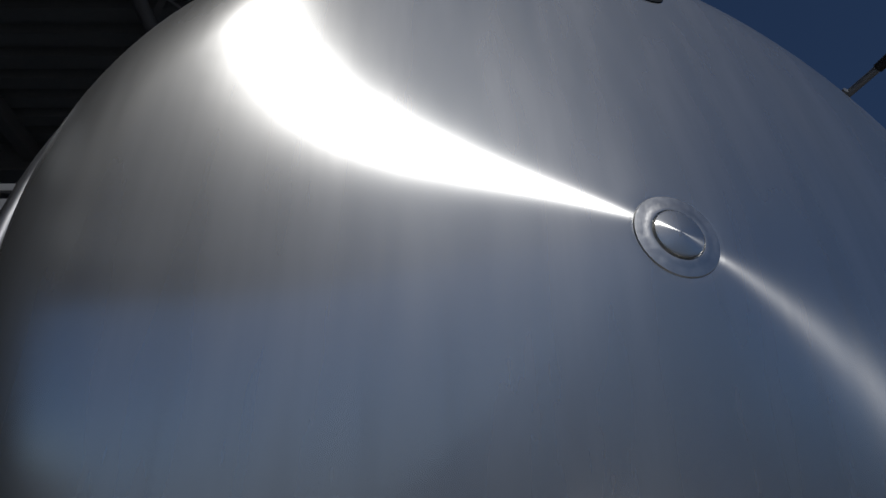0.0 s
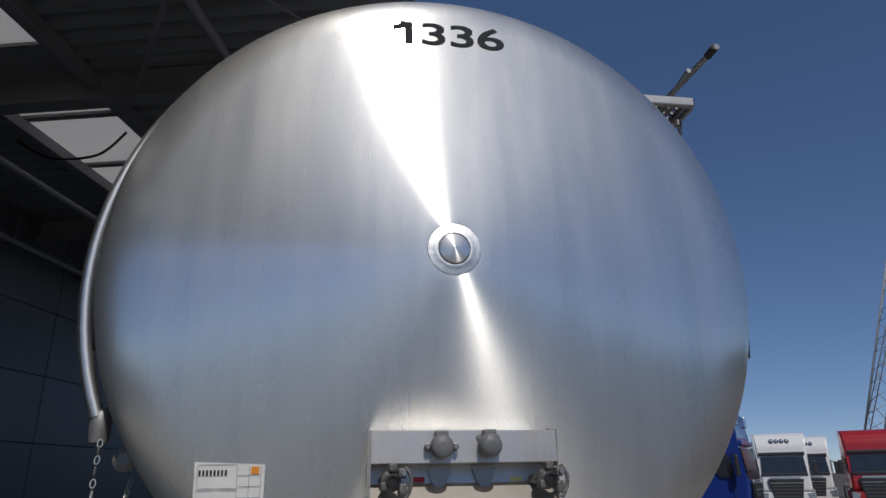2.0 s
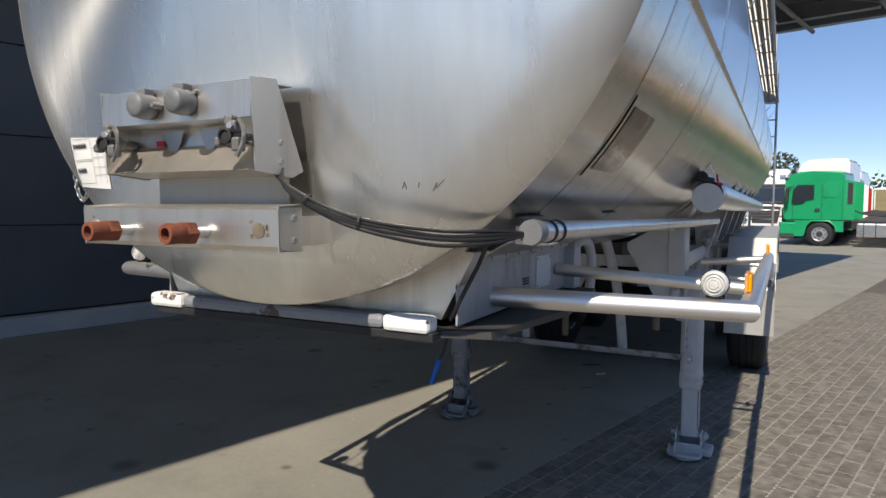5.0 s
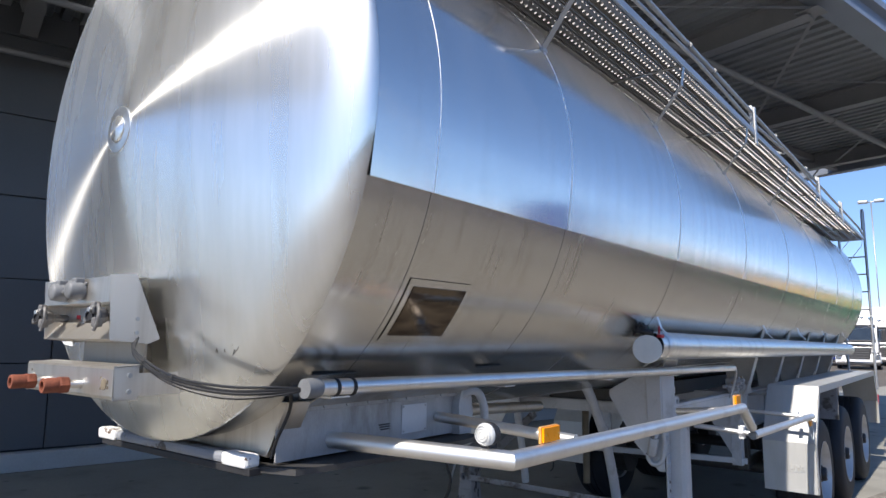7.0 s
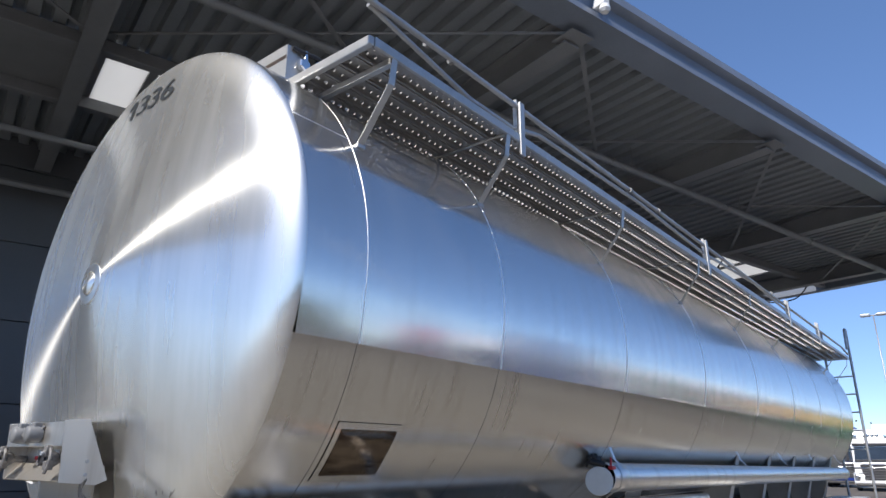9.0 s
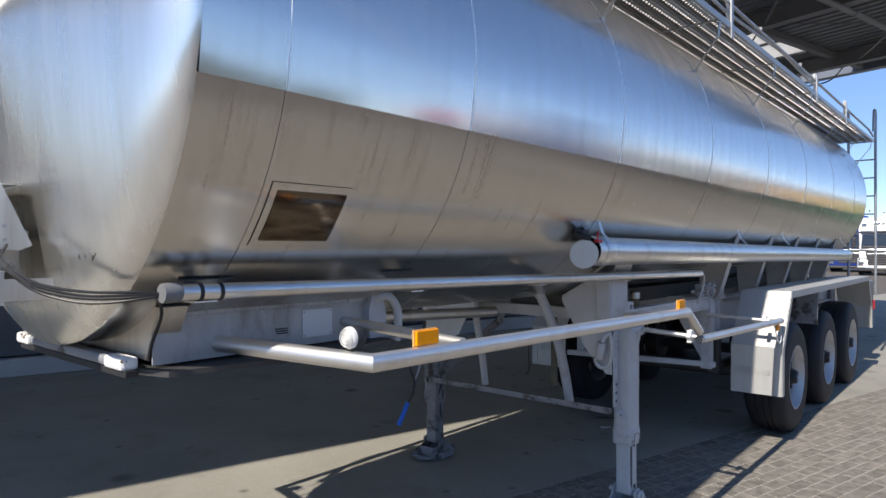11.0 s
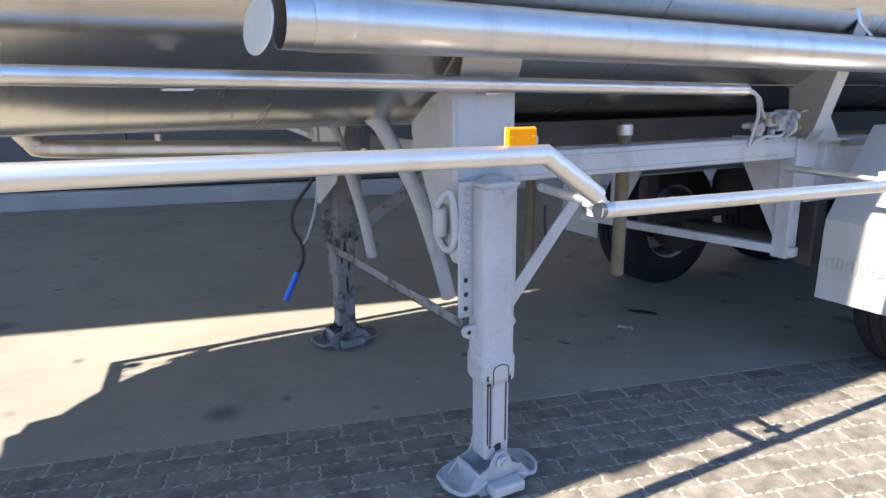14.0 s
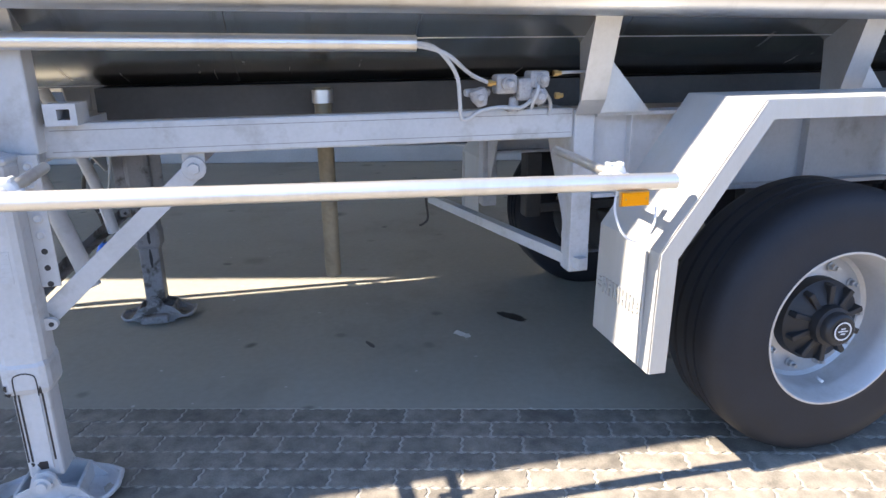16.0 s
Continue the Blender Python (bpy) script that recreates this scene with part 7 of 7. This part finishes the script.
            part("air_horn", bm, P_TRIM, o)
    bm = B()
    box(bm, -0.50, 0.50, 4.45, 5.45, 1.0, 1.16, 0.06)
    part("fifth_wheel", bm, P_TRIM, o)
    bm = B()
    box(bm, -0.40, 0.40, 2.35, 4.3, 0.98, 1.06, 0.02)
    part("deck_plate", bm, P_SILVER if not tall else P_TRIM, o)
    bm = B()
    tube(bm, arc([(0.3, 2.27, 1.6), (0.35, 2.8, 1.35), (0.2, 3.5, 1.25), (0.0, 4.3, 1.15)], 5), 0.03, 8)
    part("air_hose", bm, M_BLACK, o)
    bm = B()
    box(bm, -1.1, 1.1, 5.95, 6.05, 0.65, 0.85, 0.01)
    part("tail_beam", bm, P_TRIM, o)
    for sx in (-1, 1):
        bm = B()
        box(bm, sx * 0.95 - 0.18, sx * 0.95 + 0.18, 6.05, 6.09, 0.68, 0.82, 0.01)
        part("tail_lamp", bm, M_RED, o)


M_BEACON = mat("beacon_plastic", (0.55, 0.07, 0.02), 0.3, var=0.05, bump=0)
P_SKIRT = mat("grey_cab_skirt", (0.10, 0.105, 0.11), 0.5, var=0.1, scale=4, bump=0.05)
TRUCK = {}


def truck(x, y, heading, key):
    """heading: the way in which the truck looks, degrees to the left from -y."""
    paint, style, label = {
        "white": (P_WHITE, "high", "white truck tractor unit parked in a row"),
        "white_low": (P_WHITE, "low", "white low-roof truck tractor unit with black bumper"),
        "white_tall": (P_WHITE, "tall", "white high-roof truck tractor unit with roof lamps"),
        "red_tall": (P_RED, "tall", "red high-roof truck tractor unit parked in a row"),
        "blue": (P_BLUE, "high", "dark blue truck tractor unit standing alone"),
        "green": (P_GREEN, "high", "green truck tractor unit parked in a row"),
        "red": (P_RED, "high", "red truck tractor unit parked in a row"),
    }[key]
    m = pose(x, y, -0.012, 0, 0, heading)
    if key not in TRUCK:
        o = thing("truck", label, "truck", "parked trucks", m)
        truck_parts(o, paint, style)
        TRUCK[key] = o
        return o
    return copy_thing(TRUCK[key], m)


# the row that looks away from the hall, and the row back to back with it
for k, key in enumerate(("white_low", "green", "red", "white", "white_low", "white", "white", "red", "white", "white")):
    truck(12.0 + 0.36 * k, 23.8 + 2.9 * k, 78, key)
for k, key in enumerate(("green", "white", "white", "red", "red", "white", "green", "white")):
    truck(1.5 + 0.36 * k, 31.0 + 2.9 * k, 258, key)
truck(12.72, 18.27, 49, "blue")
for x, y, turn, key in ((21.6, 29.4, -32, "white_tall"), (24.7, 27.0, -36, "red_tall"), (25.3, 32.6, -34, "white_tall"), (28.6, 30.6, -34, "white_tall")):
    truck(x, y, turn, key)
for x, y, turn, key in ((0.37, 39.9, 6, "white"), (-3.3, 48.6, 6, "white"), (-2.85, 56.7, 6, "white"), (-5.95, 54.3, 6, "blue"), (-9.2, 56.0, 6, "red")):
    truck(x, y, turn, key)
haul = thing("box_trailer", "plain white box trailer coupled to a parked truck", "trailer", m=pose(-2.85, 56.7, -0.012, 0, 0, 6))
bm = B()
box(bm, -1.27, 1.27, 2.75, 13.0, 1.18, 4.40, 0.04)
part("body", bm, P_WHITE, haul)
for x in (-1.0, 1.0):
    for y in (10.0, 11.3):
        bm = B()
        lathe(bm, [(0.28, -0.17), (0.46, -0.17), (0.51, -0.12), (0.51, 0.12), (0.46, 0.17), (0.28, 0.17)], at(x, y, 0.522, X_AXIS), 24)
        part("tyre", bm, M_TYRE, haul)
bm = B()
box(bm, -0.5, 0.5, 9.5, 11.8, 0.5, 1.18)
part("bogie", bm, P_TRIM, haul)

cont = thing("site_container", "yellow site container with a pale door", "container", m=pose(13.2, 60, -0.012, 0, 0, -12))
bm = B()
box(bm, -3.2, 3.2, 0, 2.4, 0, 2.9, 0.03)
part("body", bm, P_YELLOW, cont)
bm = B()
box(bm, 0.6, 1.7, -0.03, 0.0, 0.1, 2.2, 0.01)
part("door", bm, P_WHITE, cont)


def lattice(name, label, base, top, w0, w1, bays, material, bar=0.07):
    o = thing(name, label, "crane")
    base, top = Vector(base), Vector(top)
    d = (top - base)
    q = d.to_track_quat("Z", "Y").to_matrix()
    corner = lambda t, i: base + d * t + q @ Vector(((-1, 1, 1, -1)[i] * (w0 + (w1 - w0) * t) / 2, (-1, -1, 1, 1)[i] * (w0 + (w1 - w0) * t) / 2, 0))
    for i in range(4):
        bm = B()
        tube(bm, [corner(0, i), corner(1, i)], bar, 6)
        part("chord", bm, material, o)
    bm = B()
    for i in range(4):
        for k in range(bays):
            a, b = (i, (i + 1) % 4) if k % 2 else ((i + 1) % 4, i)
            tube(bm, [corner(k / bays, a), corner((k + 1) / bays, b)], bar / 2, 5)
    tagged(part("lacing", bm, material, o), "thin zigzag lacing bars", kind="stuff")
    return o


M_CRANE = mat("crane_paint", (0.34, 0.35, 0.37), 0.5, var=0.1)
lattice("lattice_crane", "tall pale lattice mast of a yard crane", (38.3, 44.3, 0), (44.0, 38.9, 25), 1.25, 1.15, 22, M_CRANE, 0.05)
lattice("crane_boom", "slim raised lattice boom of a yard crane", (37.5, 44.6, 0), (46.7, 35.6, 33.5), 0.34, 0.22, 40, M_CRANE, 0.028)
crane = lattice("lattice_crane", "pale grey lattice crane mast behind the trucks", (28.3, 84.2, 0), (29.8, 83.6, 26), 1.9, 1.3, 26, M_CRANE)
bm = B()
tube(bm, [(29.8, 83.6, 25.8), (27.8, 83.6, 26.6)], 0.12, 6)
part("head_arm", bm, M_CRANE, crane)
lattice("crane_boom", "white lattice crane boom lying on the yard", (17.5, 66, 0.85), (30, 62, 0.85), 1.6, 1.6, 12, P_WHITE)

mast = thing("light_mast", "tall yard light mast with twin floodlights", "street lamp")
bm = B()
tube(bm, [(-2.9, 60, -0.02), (-2.9, 60, 12.8)], 0.045, 8)
part("pole", bm, M_GALV, mast)
for k in (-1, 1):
    bm = B()
    box(bm, -2.9 + k * 0.55 - 0.35, -2.9 + k * 0.55 + 0.35, 59.8, 60.3, 12.75, 12.95, 0.05)
    part("floodlight", bm, M_GALV, mast)
bm = B()
tube(bm, [(-3.6, 60, 12.8), (-2.2, 60, 12.8)], 0.05, 6)
part("cross_arm", bm, M_GALV, mast)

# an added, unseen dark belt dims the bright horizon mirrored in the tank
M_BELT = mat("horizon_belt", (0.075, 0.085, 0.045), 0.95, var=0.45, scale=0.25, fine=2.5, bump=0.0)
random.seed(8)
bm = B()
rows = []
for k in range(61):
    a = radians(50 + 130 * k / 60)
    h = 6.5 + 2.5 * noise.noise(Vector((k * 0.45, 3.1, 0)))
    rows.append([bm.verts.new((r * math.sin(a), r * math.cos(a), z)) for r, z in ((92, -0.05), (93, 0.6 * h), (95, h), (101, h * 0.9), (103, -0.05))])
for a, b in zip(rows, rows[1:]):
    for j in range(4):
        bm.faces.new((a[j], a[j + 1], b[j + 1], b[j])).smooth = True
part("horizon_belt", bm, M_BELT, label="added dark belt that dims the horizon mirrored in the tank", kind="structure", category="backdrop")

# grass bank with shrubs on its crest
bm = B()
rows = []
for i in range(80):
    a = radians(-38 + 76 * i / 79)
    row = []
    for r, h in ((150, -0.1), (175, 1.5), (200, 5.2), (215, 6.8), (240, 7.2), (330, -0.1)):
        hh = h * (0.9 + 0.25 * noise.noise(Vector((i * 0.35, r * 0.01, 0)))) if h > 0 else h
        row.append(bm.verts.new((r * math.sin(a), r * math.cos(a), hh)))
    rows.append(row)
for a, b in zip(rows, rows[1:]):
    for j in range(5):
        bm.faces.new((a[j], a[j + 1], b[j + 1], b[j])).smooth = True
part("grass_bank", bm, M_GRASS, label="dry yellow grass bank along the far yard edge", kind="structure", category="bank")
random.seed(11)
bm = B()
for k in range(70):
    a = radians(random.uniform(-20, 36))
    r = random.uniform(212, 238)
    cx, cy, cz = r * math.sin(a), r * math.cos(a), 6.6
    w, h = random.uniform(2, 7), random.uniform(1.0, 3.6)
    for q in range(int(60 * w / 4)):
        p = Vector((cx + random.gauss(0, w * 0.45), cy + random.gauss(0, w * 0.3), cz + abs(random.gauss(0.3, h * 0.45))))
        s = random.uniform(0.25, 0.7)
        n1 = Vector((random.uniform(-1, 1), random.uniform(-1, 1), random.uniform(-1, 1))).normalized()
        n2 = n1.orthogonal().normalized()
        n3 = n1.cross(n2)
        bm.faces.new([bm.verts.new(p + s * (n2 * math.cos(t) + n3 * math.sin(t) * 0.7)) for t in (0.2, 1.6, 2.9, 4.4)])
part("shrubs", bm, M_LEAF, label="dark green shrubs along the bank", kind="stuff", category="shrubs")

# trees behind the white trucks
def tree(x, y, h, seed):
    random.seed(seed)
    o = thing("tree", "small round leafy tree behind the trucks", "tree", "trees")
    bm = B()
    tube(bm, [(x, y, -0.02), (x + 0.1, y, h * 0.3), (x, y, h * 0.6)], 0.16, 8)
    for k in range(6):
        a = 1.05 * k
        tube(bm, [(x, y, h * (0.3 + 0.04 * k)), (x + 1.2 * math.cos(a), y + 1.2 * math.sin(a), h * (0.55 + 0.05 * k))], 0.05, 5)
    part("trunk", bm, M_DARKSTEEL, o)
    bm = B()
    for q in range(900):
        d = Vector((random.gauss(0, 1), random.gauss(0, 1), random.gauss(0, 1))).normalized() * (h * 0.32) * random.uniform(0.5, 1.05) ** 0.6
        p = Vector((x, y, h * 0.68)) + Vector((d.x, d.y, d.z * 0.9))
        s = random.uniform(0.10, 0.28)
        n1 = Vector((random.uniform(-1, 1), random.uniform(-1, 1), random.uniform(-1, 1))).normalized()
        n2 = n1.orthogonal().normalized()
        n3 = n1.cross(n2)
        bm.faces.new([bm.verts.new(p + s * (n2 * math.cos(t) + n3 * math.sin(t) * 0.6)) for t in (0, 1.57, 3.14, 4.71)])
    part("crown", bm, M_LEAF, o)


tree(0.6, 78, 7.6, 3)


# ---------------------------------------------------------------- block paving beside the slab
M_PAVERSTUFF = mat("paver_rest", (0.178, 0.162, 0.137), 0.85, var=0.50, scale=14, fine=170, bump=1.0, spots=(0.075, 0.068, 0.06), spot_scale=5, spot_amount=0.6)
nt = M_PAVERSTUFF.node_tree
geo = nt.nodes.new("ShaderNodeNewGeometry")
rng = nt.nodes.new("ShaderNodeMapRange")
rng.inputs["To Min"].default_value, rng.inputs["To Max"].default_value = 0.90, 1.1
mulc = nt.nodes.new("ShaderNodeMix")
mulc.data_type, mulc.blend_type = "RGBA", "MULTIPLY"
mulc.inputs[0].default_value = 1.0
pb = nt.nodes["Principled BSDF"]
src = pb.inputs["Base Color"].links[0].from_socket
nt.links.new(geo.outputs["Random Per Island"], rng.inputs[0])
nt.links.new(src, mulc.inputs[6])
nt.links.new(rng.outputs[0], mulc.inputs[7])
nt.links.new(mulc.outputs[2], pb.inputs["Base Color"])

paving = new("block_paving")
tagged(paving, "grey interlocking block paving with sandy joints", "pavement", kind="structure")
paving.matrix_world = BUILDING
bm = B()
box(bm, -0.70, 5.35, -5.0, 13.95, -0.2, -0.0042)
part("joint_sand", bm, M_SAND, paving, "pale sand in the joints")

PL, PW, GAP = 0.250, 0.112, 0.0095
wave = [(PL * k / 10, 0.0055 if k % 2 else -0.0055) for k in range(11)]
ends = [(0.006, -0.034), (-0.004, -0.010), (0.006, 0.012), (-0.004, 0.036)]
out = [(s, d - PW / 2) for s, d in wave] + [(PL + s, d) for s, d in ends] + [(s, d + PW / 2) for s, d in reversed(wave)] + list(reversed(ends))
cs = PL / 2


def inset(g):
    return [(cs + (s - cs) * (1 - 2 * g / PL), d * (1 - 2 * g / PW)) for s, d in out]


top_ring, low_ring = inset(GAP / 2 + 0.003), inset(GAP / 2)


def paver(bm_or_lists, s0, d0, tilt):
    verts, faces = bm_or_lists
    b = len(verts)
    k = len(out)
    for ring, z in ((top_ring, 0.0), (low_ring, -0.0025), (low_ring, -0.012)):
        for s, d in ring:
            verts.append((d + d0, s + s0, z + tilt[0] * d + tilt[1] * (s - cs) + tilt[2]))
    faces.append([b + i for i in range(k)][::-1])
    for r in (0, 1):
        for i in range(k):
            j = (i + 1) % k
            faces.append((b + r * k + i, b + r * k + j, b + (r + 1) * k + j, b + (r + 1) * k + i))


def mesh_from(name, verts, faces, material):
    me = bpy.data.meshes.new(name)
    me.from_pydata(verts, [], faces)
    me.materials.append(material)
    return me


random.seed(21)
single = []
for _ in range(6):
    v, f = [], []
    paver((v, f), -PL / 2, 0.0, (random.uniform(-0.015, 0.015), random.uniform(-0.01, 0.01), random.uniform(-0.0015, 0.0005)))
    single.append(mesh_from("paver", v, f, M_PAVER))
verts, faces = [], []
for r in range(54):
    d0 = -0.70 + PW * (r + 0.5)
    for c in range(76):
        s0 = -5.0 + PL * c + (PL / 2 if r % 2 else 0.0)
        if 2.0 < s0 < 6.9 and d0 < 0.90:
            o = new("paver", random.choice(single))
            o.parent = paving
            o.matrix_basis = pose(d0, s0 + PL / 2, 0.0)
        else:
            paver((verts, faces), s0, d0, (random.uniform(-0.015, 0.015), random.uniform(-0.01, 0.01), random.uniform(-0.0015, 0.0005)))
rest = new("pavers", mesh_from("pavers", verts, faces, M_PAVERSTUFF))
rest.parent = paving
tagged(rest, "remaining grey paving blocks", kind="stuff")
